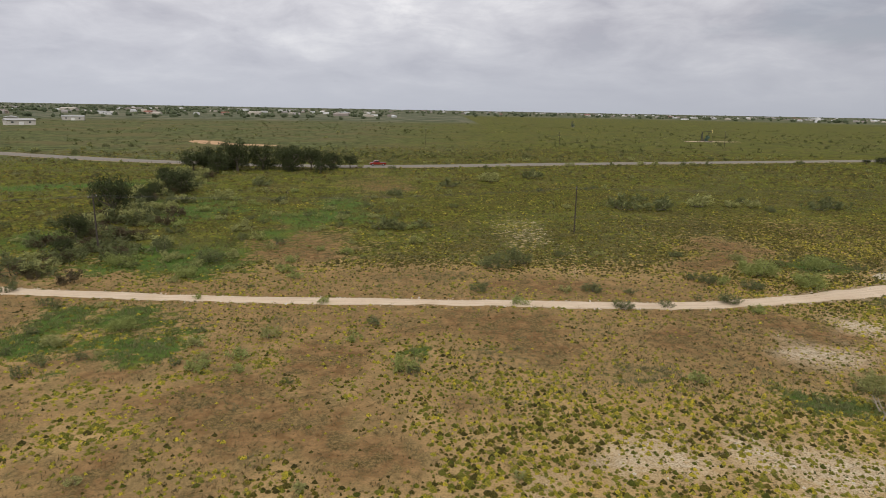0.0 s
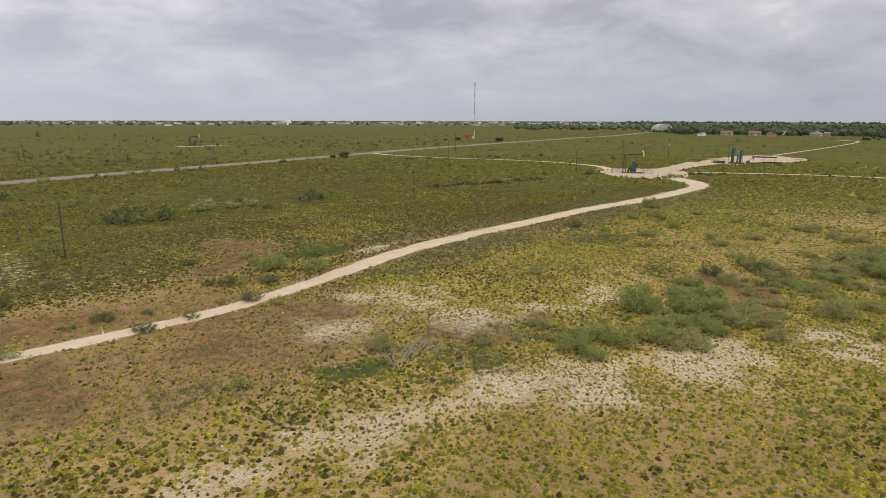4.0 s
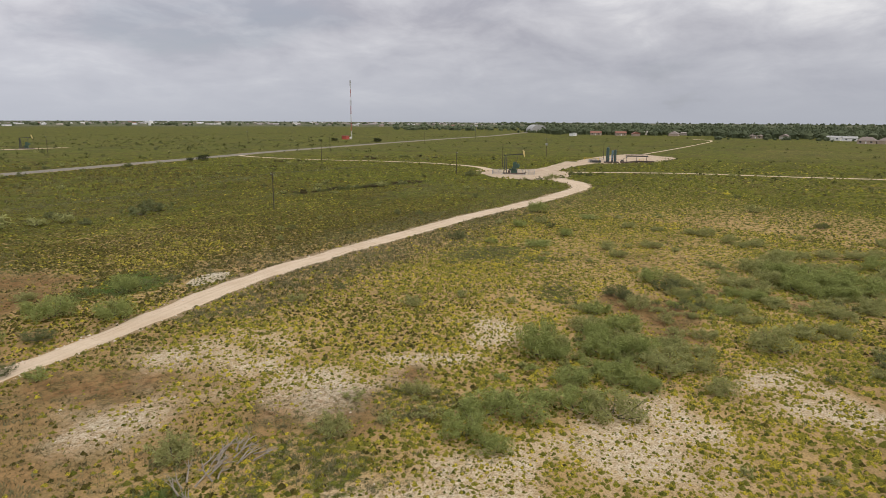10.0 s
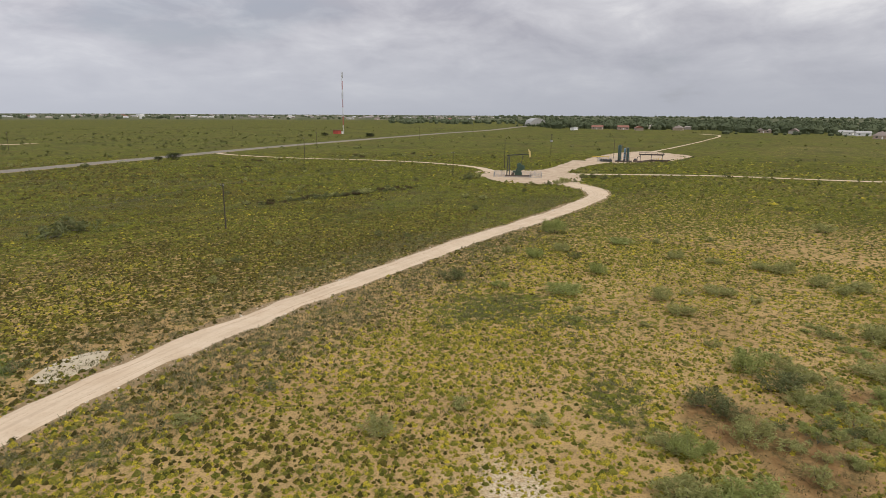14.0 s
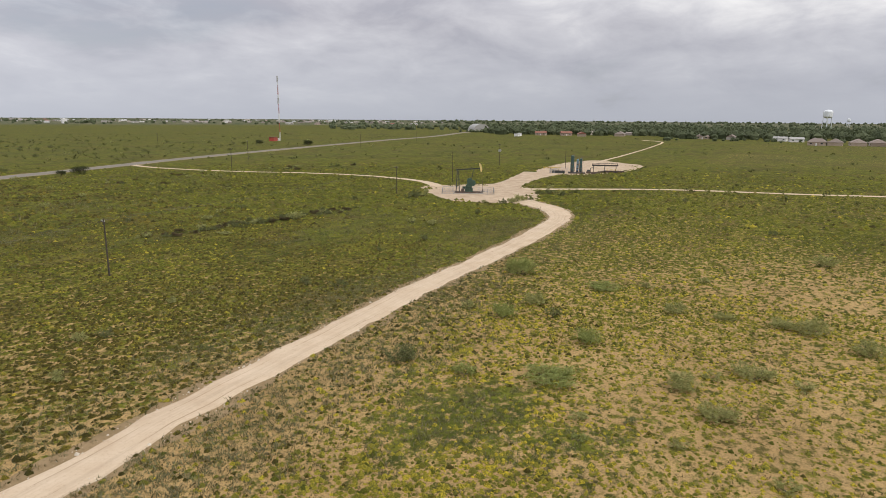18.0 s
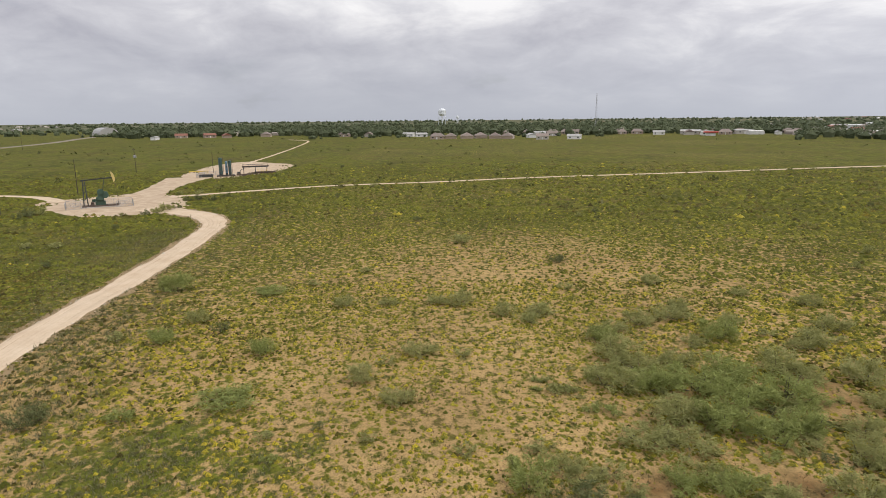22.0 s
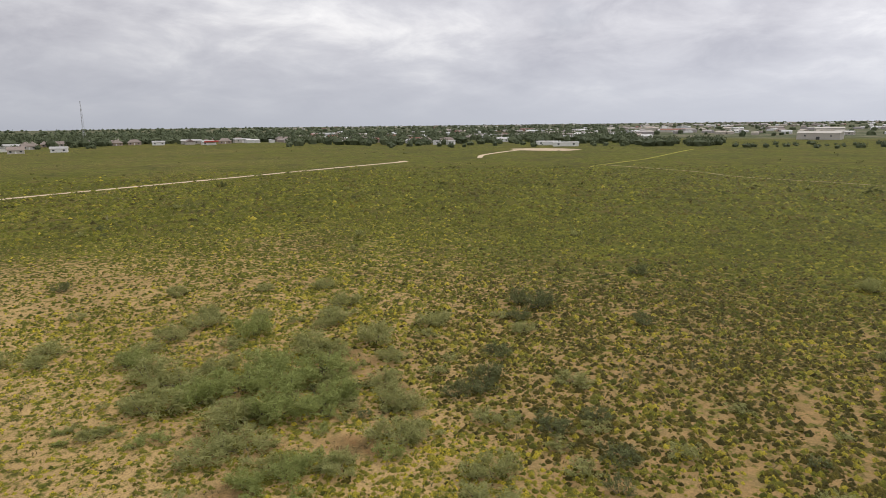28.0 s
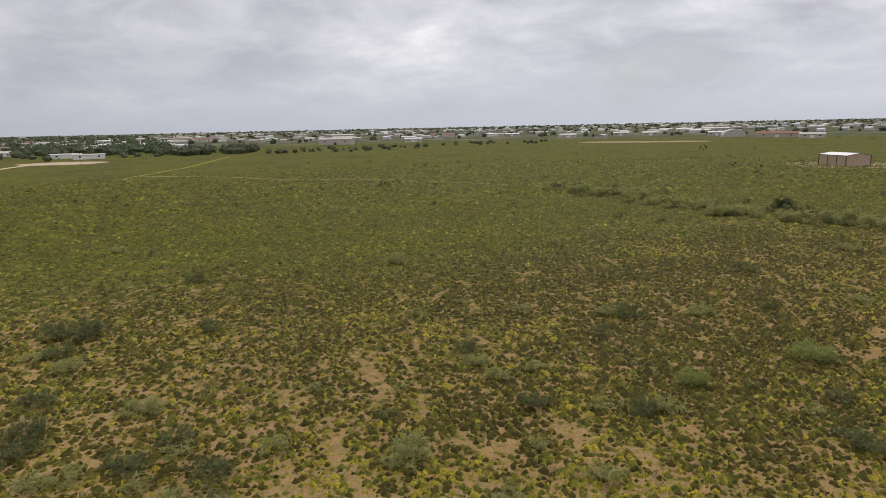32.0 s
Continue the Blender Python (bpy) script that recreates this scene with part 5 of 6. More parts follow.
def make_brush_pile(x, y):
    """A heap of bleached mesquite limbs, dragged together and left."""
    rng = random.Random(23)
    top = thing("brush_pile", pose(x, y, float(ground_z(x, y)), 0, 0, 22), "heap of bleached dead branches on the ground", "brush pile")
    for _ in range(26):
        bm = bmesh.new()
        p = Vector((rng.uniform(-3.2, 2.6), rng.gauss(0, 0.55), rng.uniform(0.02, 0.25)))
        a, rise, long = rng.gauss(0.1, 0.7), rng.uniform(0.0, 0.4), rng.uniform(0.8, 1.9)
        q = p + Vector((math.cos(a) * long, math.sin(a) * long, rise * long))
        bend = p.lerp(q, 0.5) + Vector((rng.gauss(0, 0.1), rng.gauss(0, 0.1), rng.uniform(0, 0.16)))
        tube(bm, p, bend, 0.055, 0.04, 5, False)
        tube(bm, bend, q, 0.04, 0.015, 5, False)
        for _ in range(3):
            b = a + rng.uniform(-1.1, 1.1)
            e = bend + Vector((math.cos(b), math.sin(b), rng.uniform(0.1, 0.6))) * rng.uniform(0.35, 0.8)
            tube(bm, bend, e, 0.025, 0.008, 4, False)
        part("branch", bm, M["deadwood"], top)


make_brush_pile(31.2, 37.9)
OAKS = [make_tree("live_oak", "dark evergreen tree with a dense round crown", "oak", 200 + i, 3.2, 5.2, 1600, 0.34) for i in range(3)]


def build_trees():
    rng = random.Random(11)
    spots = [(-56, 104, 1.05), (-52, 86, 0.62), (-57, 134, 0.95), (-62, 139, 0.7), (-73, 181, 1.0), (-68, 186, 1.1), (-61, 184, 1.25), (-55, 189, 1.2), (-50, 194, 1.35),
             (-46, 188, 1.1), (-41, 192, 1.1), (-35, 197, 0.9), (-64, 176, 0.9), (-30, 199, 0.7), (180, 258, 0.85), (173, 257, 0.5), (411, 357, 1.0), (416, 361, 0.8), (400, 396, 0.9), (390, 402, 0.5),
             (-70, 155, 0.55), (-58, 120, 0.5), (-60, 128, 0.45), (-64, 146, 0.5), (-48, 76, 0.4)]
    for x, y, s in spots:
        put(rng.choice(OAKS), x, y, s, rng, rng.uniform(0.95, 1.3) if x < 0 else 0.62, "trees along the draw" if x < 0 else "trees beside the road")
    # brush in the draw below the trees
    for _ in range(120):
        t = rng.random()
        x, y = -44 - 26 * t + rng.gauss(0, 3.5), 66 + 112 * t + rng.gauss(0, 4)
        put(rng.choice(FAR_DARK + FAR_DARK + FAR + DRY), x, y, rng.uniform(1.0, 2.6), rng, 0.85, "mesquite and shrubs of the prairie")
    for _ in range(46):
        t = rng.random()
        x, y = -43 - 14 * t + rng.gauss(0, 2.0), 64 + 40 * t + rng.gauss(0, 2.5)
        put(rng.choice(DRY + DRY + FAR_DARK), x, y, rng.uniform(0.8, 1.7), rng, 0.8, "mesquite and shrubs of the prairie")
    for _ in range(13):
        put(rng.choice(OAKS), rng.uniform(-72, -32), 190 + rng.gauss(0, 5), rng.uniform(0.45, 0.95), rng, rng.uniform(0.7, 1.3), "trees along the draw")
    # brush along the road and along the shallow gully to the south
    line = smooth_line([(a, b, 0) for a, b in HIGHWAY], 1.0)
    for _ in range(90):
        x, y = line[rng.randrange(180, 620)][:2]
        side = rng.choice((-1, 1))
        put(rng.choice(FAR + FAR_DARK), x + side * 1.5, y + side * rng.uniform(8, 16), rng.uniform(0.7, 1.6), rng, 0.9, "brush along the road")
    for _ in range(110):
        t = rng.random() ** 0.8
        x, y = 42 - 52 * t + rng.gauss(0, 2.5), -140 + 72 * t + rng.gauss(0, 5)
        put(rng.choice(FAR + FAR + FAR_DARK), x, y, rng.uniform(0.8, 2.5), rng, 0.8, "brush along the gully")
    put(OAKS[1], -1, -91, 0.55, rng, 0.9, "brush along the gully")


build_trees()


def leaf_clumps(x, y, h, wide, per, rng, leaf=0.15):
    """Ragged leaf masses round tree crowns: small faces all over each crown, most of them on its outside."""
    n = len(x)
    d = rng.normal(0, 1, (n, per, 3))
    d /= np.linalg.norm(d, axis=-1, keepdims=True)
    d *= rng.uniform(0.7, 1.03, (n, per, 1))
    c = np.stack([x[:, None] + d[..., 0] * wide[:, None], y[:, None] + d[..., 1] * wide[:, None], h[:, None] * (0.5 + 0.5 * d[..., 2])], -1)
    v = c[:, :, None] + rng.normal(0, 1, (n, per, 3, 3)) * (leaf * wide)[:, None, None, None]
    v[..., 2] = np.maximum(v[..., 2], 0.05)
    return v.reshape(-1, 3), np.arange(n * per * 3).reshape(-1, 3)


def far_shrubs():
    """Low dark shrubs dotted over the far prairie."""
    rng = np.random.default_rng(63)
    n = 16000
    az, r = np.radians(rng.uniform(-44, 214, n)), 190 + 620 * rng.uniform(0, 1, n) ** 1.3
    x, y = 40 + r * np.sin(az), 30 + r * np.cos(az)
    beyond = y > 235 + 0.28 * x
    keep = rng.uniform(0, 1, n) < np.where(beyond, 0.8, np.where(y < 0, 0.05, 0.16)) * np.clip(lattice_noise(x, y, 55, 8) * 2.2 - 0.45, 0.05, 1)
    keep &= ~on_lane(x, y)
    x, y = x[keep], y[keep]
    rad = 0.75 * np.exp(rng.normal(0, 0.4, len(x)))
    v, f = leaf_clumps(x, y, rad * 1.0, rad, 20, rng, 0.22)
    tagged(new("far_shrubs", arrays_mesh("far_shrubs", v, f, M["shrub"], False)), "low dark mesquite shrubs dotted over the far prairie", "shrubs", kind="stuff")


far_shrubs()


def town_trees():
    """The wooded belts of the town, too far to tell one tree from the next."""
    rng = np.random.default_rng(31)
    store = []
    # bearing, distance, how many, height; the nearer belts with ragged crowns
    for a0, a1, r0, r1, n, h0, h1, ragged in ((64.5, 80, 820, 1040, 190, 7, 13, 1), (79, 106, 735, 940, 330, 7, 13, 1), (105, 122, 760, 980, 200, 6, 12, 1), (64, 122, 900, 1400, 400, 9, 13.5, 0), (61.5, 65, 930, 970, 22, 3, 5.5, 1), (120, 150, 690, 1000, 230, 5, 9, 1),
                                              (120, 150, 1000, 1700, 260, 6, 11, 0), (149.5, 157.5, 505, 590, 62, 5, 8, 1), (127, 150, 500, 640, 46, 3, 6, 1), (120, 151, 575, 760, 190, 6, 10, 1), (79, 106, 655, 745, 50, 2.5, 5.5, 1), (158, 173, 480, 570, 46, 1.6, 4.2, 1), (174, 184, 570, 650, 24, 2, 4, 1),
                                              (150, 214, 800, 2300, 420, 3.5, 7.5, 0), (-46, -8, 900, 1900, 300, 3.5, 7.5, 0), (50, 66, 1080, 1500, 150, 5, 9, 0), (-46, 8, 1500, 2300, 160, 4, 8, 0), (-46, 64, 1700, 3000, 420, 5, 10, 0),
                                              (60, 150, 1500, 2600, 380, 7, 12, 0), (-46, 60, 2600, 4600, 700, 4, 8, 0), (60, 120, 2800, 4600, 350, 8, 13, 0), (118, 214, 2300, 4700, 1100, 5, 10, 0)):
        az, r = np.radians(rng.uniform(a0, a1, n)), rng.uniform(r0, r1, n)
        x, y, h = 45 + r * np.sin(az), 30 + r * np.cos(az), rng.uniform(h0, h1, n)
        wide = h * rng.uniform(0.5, 0.85, n)
        if ragged:
            store.append(domes(x, y, 0 * x, wide * 0.8, h * 0.8, rng, 6, True, (0.8, 0.95, 0.55)))
            store.append(leaf_clumps(x, y, h, wide, 60, rng, 0.115))
        else:
            store.append(domes(x, y, 0 * x, wide * 0.95, h * 0.9, rng, 6, True, (0.85, 0.9, 0.6)))
            store.append(leaf_clumps(x, y, h, wide, 5, rng, 0.22))
    first = np.cumsum([0] + [len(v) for v, _ in store])
    v, f = np.vstack([v for v, _ in store]), np.vstack([f + o for (_, f), o in zip(store, first)])
    tagged(new("town_trees", arrays_mesh("town_trees", v, f, M["town_leaf"], False)), "dense green trees between the town's houses", "trees", kind="stuff")


town_trees()


# ---------------------------------------------------------------- pumping unit
def make_pumpjack(m, label):
    top = thing("pumpjack", m, label, "pumpjack")
    bm = bmesh.new()
    for s in (-0.75, 0.75):
        box(bm, (0, s, 0.32), (7.6, 0.28, 0.36))
    for x in (-3.6, -1.8, 0, 1.8, 3.6):
        box(bm, (x, 0, 0.3), (0.22, 1.5, 0.26))
    part("skid", bm, M["steel"], top, "rusty steel skid")
    bm = bmesh.new()
    box(bm, (0, 0, 0.09), (8.2, 2.6, 0.2), 0, 0.03)
    part("footing", bm, M["concrete"], top, "concrete footing")
    for s in (-0.8, 0.8):
        bm = bmesh.new()
        tube(bm, (-3.4, s, 0.45), (-3.1, s * 0.35, 6.3), 0.13, 0.11, 8)
        part("post", bm, M["dark"], top)
        bm = bmesh.new()
        tube(bm, (-2.5, s, 0.45), (-2.75, s * 0.35, 6.2), 0.12, 0.10, 8)
        part("brace", bm, M["dark"], top)
        bm = bmesh.new()
        for z in (1.8, 3.4, 5.0):
            tube(bm, (-3.33 + z * 0.045, s * 0.86, z), (-2.35 - z * 0.105, s * 0.86, z + 0.6), 0.045, 0.045, 6)
        part("lattice", bm, M["dark"], top)
    bm = bmesh.new()
    tilt = radians(4)
    mt = Matrix.Translation((-3.1, 0, 6.45)) @ Matrix.Rotation(-tilt, 4, "Y")
    for z, hgt, wid in ((0.0, 0.22, 0.08), (0.12, 0.04, 0.24), (-0.12, 0.04, 0.24)):
        bmesh.ops.create_cube(bm, size=1, matrix=mt @ Matrix.Translation((2.9, 0, z)) @ Matrix.Diagonal((6.6, wid, hgt, 1)))
    beam = part("walking_beam", bm, M["dark"], top, "dark steel walking beam")
    bm = bmesh.new()
    # curved head: a half-moon plate with its bow to the front
    bow = [(0.62 * math.cos(radians(a)) ** 0.8, 1.25 * math.sin(radians(a))) for a in range(-88, 89, 16)]
    ring = []
    for y in (-0.16, 0.16):
        ring.append([bm.verts.new(mt @ Matrix.Translation((6.15, 0, 0.15)) @ Matrix.Rotation(radians(-8), 4, "Y") @ Vector((px, y, pz))) for px, pz in bow])
        bm.faces.new(ring[-1] if y > 0 else ring[-1][::-1])
    for i in range(len(bow)):
        j = (i + 1) % len(bow)
        bm.faces.new((ring[0][i], ring[0][j], ring[1][j], ring[1][i]))
    part("horse_head", bm, M["cream"], beam, "cream-yellow curved horse head")
    tip = mt @ Vector((6.65, 0, -0.8))
    bm = bmesh.new()
    for s in (-0.12, 0.12):
        tube(bm, (tip.x, s, tip.z), (3.9, s, 2.5), 0.03, 0.03, 5)
    box(bm, (3.9, 0, 2.45), (0.2, 0.5, 0.14))
    part("bridle", bm, M["steel"], beam)
    bm = bmesh.new()
    tube(bm, (3.9, 0, 0.0), (3.9, 0, 2.45), 0.035, 0.035, 6)
    tube(bm, (3.9, 0, 0.0), (3.9, 0, 0.9), 0.16, 0.14, 10)
    tube(bm, (3.5, 0, 0.6), (4.4, 0, 0.6), 0.08, 0.08, 8)
    tube(bm, (3.9, 0, 0.9), (3.9, 0, 1.25), 0.10, 0.10, 8)
    part("wellhead", bm, M["steel"], top, "rusty wellhead with polished rod")
    bm = bmesh.new()
    box(bm, (0.1, 0, 0.95), (2.2, 1.1, 1.0), 0, 0.05)
    part("pedestal", bm, M["green"], top)
    bm = bmesh.new()
    box(bm, (0.1, 0, 1.95), (1.7, 1.2, 1.0), 0, 0.16)
    tube(bm, (0.1, -1.15, 2.0), (0.1, 1.15, 2.0), 0.16, 0.16, 10)
    part("gearbox", bm, M["green"], top, "green painted gearbox")
    end = mt @ Vector((4.4, 0, -0.2))
    for s in (-1.0, 1.0):
        bm = bmesh.new()
        a = radians(62)
        c, d = Vector((0.1, s, 2.0)), Vector((math.cos(a), 0, math.sin(a)))
        bmesh.ops.create_cube(bm, size=1, matrix=Matrix.Translation(c + d * 0.75) @ Matrix.Rotation(-a, 4, "Y") @ Matrix.Diagonal((2.1, 0.16, 0.30, 1)))
        crank = part("crank", bm, M["green"], top)
        bm = bmesh.new()
        for k, side in ((1.4, 0.5), (1.3, -0.6), (0.5, 0.0)):
            q = c + d * k + Vector((-d.z, 0, d.x)) * side
            tube(bm, q + Vector((0, 0.18, 0)), q - Vector((0, 0.18, 0)), 0.74, 0.74, 14)
        part("counterweight", bm, M["green"], crank, "green cast counterweight")
        bm = bmesh.new()
        q = c + d * -0.3 + Vector((0.55, s * 0.1, 0.1))
        tube(bm, q, (end.x, s * 0.8, end.z), 0.06, 0.06, 8)
        part("pitman_arm", bm, M["dark"], top)
    bm = bmesh.new()
    tube(bm, (end.x, -0.95, end.z), (end.x, 0.95, end.z), 0.10, 0.10, 8)
    part("equalizer", bm, M["dark"], top)
    bm = bmesh.new()
    box(bm, (-1.6, 0, 0.65), (0.8, 0.9, 0.3))
    tube(bm, (-1.95, 0, 1.05), (-1.2, 0, 1.05), 0.28, 0.28, 12)
    part("motor", bm, M["steel"], top, "dusty electric motor")
    bm = bmesh.new()
    box(bm, (-0.7, 0.72, 1.5), (1.9, 0.12, 0.7), 0, 0.05)
    part("belt_guard", bm, M["green"], top)
    return top


PJ = pose(203.5, 115, 0.03, 0, 0, -62.7)
jack = make_pumpjack(PJ, "dark green pumpjack with a cream-yellow horse head")
_far = copy_thing(jack, pose(178, 430, 0.03, 0, 0, -35))
tagged(_far, "dark far pumpjack on a pale pad")
_far = copy_thing(jack, pose(150, 745, 0.0, 0, 0, 60))
tagged(_far, "dark far pumpjack on a pale pad")


def make_fence_panel(m, length, label, high=1.55):
    top = thing("fence_panel", m, label, "fence", "wire fence panels")
    post = bmesh.new()
    tube(post, (0, 0, 0), (0, 0, high), 0.045, 0.045, 6)
    me = mesh_of("post", post, M["galv"])
    n = max(2, int(length / 1.8) + 1)
    for i in range(n):
        shared("post", me, top, pose(i * length / (n - 1), 0, 0))
    for z in (0.15, high - 0.04):
        bm = bmesh.new()
        tube(bm, (0, 0, z), (length, 0, z), 0.03, 0.03, 6)
        part("rail", bm, M["galv"], top)
    bm = bmesh.new()
    for i in range(int(length / 0.22)):
        tube(bm, (i * 0.22 + 0.11, 0, 0.15), (i * 0.22 + 0.11, 0, high - 0.04), 0.012, 0.012, 4)
    for i in range(5):
        tube(bm, (0, 0, 0.35 + i * 0.24), (length, 0, 0.35 + i * 0.24), 0.012, 0.012, 4)
    part("wire_mesh", bm, M["galv"], top)
    return top


for _x, _y, _turn, _len in ((-7.2, -2.6, 0, 3.2), (3.4, -2.6, 0, 3.6), (-7.2, 2.8, 0, 14.2), (-7.2, -2.6, 90, 5.4), (7.0, -2.6, 90, 5.4)):
    make_fence_panel(PJ @ pose(_x, _y, 0, 0, 0, _turn), _len, "grey wire mesh fence panel round the pumpjack")


# ---------------------------------------------------------------- separator vessels and pipework
TB = pose(283, 110, 0.04, 0, 0, -72.0)


def make_vessel(m, radius, high, mat, label):
    top = thing("separator_vessel", m, label, "pressure vessel", "separator vessels")
    bm = bmesh.new()
    tube(bm, (0, 0, 0.7), (0, 0, high - radius * 0.5), radius, radius, 20)
    part("shell", bm, M[mat], top)
    bm = bmesh.new()
    bmesh.ops.create_uvsphere(bm, u_segments=20, v_segments=8, radius=radius, matrix=Matrix.Translation((0, 0, high - radius * 0.5)) @ Matrix.Diagonal((1, 1, 0.5, 1)))
    part("domed_head", bm, M[mat], top)
    bm = bmesh.new()
    tube(bm, (0, 0, 0.1), (0, 0, 0.72), radius * 0.96, radius * 0.96, 20)
    part("skirt", bm, M["dark"], top)
    bm = bmesh.new()
    tube(bm, (0, 0, high - 0.1), (0, 0, high + 0.35), 0.07, 0.07, 8)
    tube(bm, (0, 0, high + 0.3), (radius + 0.25, 0, high + 0.3), 0.06, 0.06, 8)
    tube(bm, (radius + 0.25, 0, high + 0.3), (radius + 0.25, 0, 0.6), 0.06, 0.06, 8)
    part("vent_pipe", bm, M["steel"], top)
    for z in (1.5, 3.0):
        bm = bmesh.new()
        tube(bm, (0, -radius, z), (0, -radius - 0.3, z), 0.12, 0.12, 10)
        tube(bm, (0, -radius - 0.3, z), (0, -radius - 0.36, z), 0.2, 0.2, 10)
        part("nozzle", bm, M["steel"], top)
    bm = bmesh.new()
    for z in np.arange(1.4, high - radius, 1.6):
        tube(bm, (0, 0, float(z)), (0, 0, float(z) + 0.07), radius * 1.02, radius * 1.02, 20)
    part("weld_band", bm, M["dark"], top)
    return top


make_vessel(TB @ pose(-1.5, 0, 0.35), 0.66, 6.4, "teal", "tall dark teal separator vessel on the gravel pad")
make_vessel(TB @ pose(0.5, 0.9, 0.35), 0.44, 5.0, "blue", "slim pale blue separator vessel on the gravel pad")
make_vessel(TB @ pose(1.7, 0.1, 0.35), 0.5, 5.3, "teal", "dark teal separator vessel on the gravel pad")


def make_skid(m, sx, sy, sz, label, mat="steel"):
    top = thing("equipment_skid", m, label, "skid")
    bm = bmesh.new()
    box(bm, (0, 0, sz / 2), (sx, sy, sz), 0, 0.04)
    part("frame", bm, M[mat], top)
    bm = bmesh.new()
    for s in (-1, 1):
        box(bm, (0, s * sy * 0.5, sz + 0.04), (sx, 0.16, 0.1))
    part("edge_beam", bm, M["dark"], top)
    bm = bmesh.new()
    for i in range(3):
        x = -sx * 0.35 + i * sx * 0.35
        tube(bm, (x, -sy * 0.3, sz), (x, -sy * 0.3, sz + 0.55), 0.07, 0.07, 8)
        tube(bm, (x, -sy * 0.3, sz + 0.5), (x, sy * 0.3, sz + 0.5), 0.06, 0.06, 8)
    part("piping", bm, M["steel"], top)
    return top


make_skid(TB @ pose(0.2, 0.2, 0), 6.4, 3.6, 0.36, "low steel skid under the separator vessels")
make_skid(TB @ pose(-6.6, -0.6, 0), 4.8, 2.2, 0.8, "dark low equipment skid beside the separators", "dark")


def make_pipe_rack():
    top = thing("pipe_rack", TB @ pose(6.6, 5.0, 0), "dark raised pipe rack on steel legs", "pipe rack")
    for x in (0, 4.2, 8.4):
        for s in (-0.5, 0.5):
            bm = bmesh.new()
            tube(bm, (x, s, 0), (x, s, 2.6), 0.09, 0.09, 8)
            part("leg", bm, M["dark"], top)
    bm = bmesh.new()
    box(bm, (4.2, 0, 2.7), (9.4, 1.2, 0.2))
    part("deck", bm, M["dark"], top)
    for s in (-0.35, 0.0, 0.35):
        bm = bmesh.new()
        tube(bm, (-0.6, s, 2.98), (9.2, s, 2.98), 0.16, 0.16, 10)
        part("pipe", bm, M["steel"], top)
    bm = bmesh.new()
    for s in (-0.6, 0.6):
        tube(bm, (-0.6, s, 3.6), (9.0, s, 3.6), 0.035, 0.035, 6)
        for i in range(5):
            tube(bm, (-0.4 + i * 2.3, s, 2.8), (-0.4 + i * 2.3, s, 3.6), 0.03, 0.03, 6)
    part("handrail", bm, M["dark"], top)
    top = thing("pump_unit", TB @ pose(4.6, 1.6, 0), "rusty transfer pump with a vertical pipe", "pump")
    bm = bmesh.new()
    box(bm, (0, 0, 0.35), (1.5, 1.0, 0.7), 0, 0.06)
    part("base", bm, M["steel"], top)
    bm = bmesh.new()
    tube(bm, (-0.5, 0, 1.0), (0.6, 0, 1.0), 0.36, 0.36, 14)
    part("motor", bm, M["dark"], top)
    bm = bmesh.new()
    tube(bm, (0.8, 0, 0.2), (0.8, 0, 2.0), 0.1, 0.1, 8)
    tube(bm, (0.8, 0, 1.9), (2.2, 1.8, 2.4), 0.1, 0.1, 8)
    part("outlet_pipe", bm, M["dark"], top)
    top = thing("containment_wall", TB @ pose(7.2, -1.8, 0), "low rusty steel containment wall on gravel", "wall")
    for a, b in (((0, 0), (3.8, 8.6)), ((3.8, 8.6), (11, 8.0)), ((-1.8, -0.6), (0, 0))):
        d = Vector((b[0] - a[0], b[1] - a[1], 0))
        bm = bmesh.new()
        box(bm, ((a[0] + b[0]) / 2, (a[1] + b[1]) / 2, 0.4), (d.length, 0.14, 0.8), math.atan2(d.y, d.x), 0.02)
        part("wall_panel", bm, M["steel"], top)
    for x, y in ((13, 7), (13.8, 8.4), (12, 9.6), (15, 9)):
        b = thing("bollard", TB @ pose(x, y, 0), "yellow steel bollard on the gravel pad", "bollard", "yellow bollards")
        bm = bmesh.new()
        tube(bm, (0, 0, 0), (0, 0, 1.25), 0.11, 0.11, 10)
        part("post", bm, M["yellow"], b)
        bm = bmesh.new()
        bmesh.ops.create_uvsphere(bm, u_segments=10, v_segments=6, radius=0.11, matrix=Matrix.Translation((0, 0, 1.25)))
        part("cap", bm, M["yellow"], b)
    f = thing("pipe_barrier", TB @ pose(-13, 16, 0), "yellow horizontal pipe barrier beyond the pad", "barrier")
    bm = bmesh.new()
    tube(bm, (0, 0, 0.9), (7, 0, 0.9), 0.14, 0.14, 8)
    part("rail", bm, M["yellow"], f)
    for x in (0.3, 3.5, 6.7):
        bm = bmesh.new()
        tube(bm, (x, 0, 0), (x, 0, 0.9), 0.1, 0.1, 8)
        part("post", bm, M["yellow"], f)


make_pipe_rack()
for _x, _y, _turn, _len in ((-9.8, -2.4, 0, 1.8), (-9.8, -2.4, 75, 9.5), (-7.4, 6.8, 0, 6.0)):
    make_fence_panel(TB @ pose(_x, _y, 0, 0, 0, _turn), _len, "pale wire fence panel beside the separators")


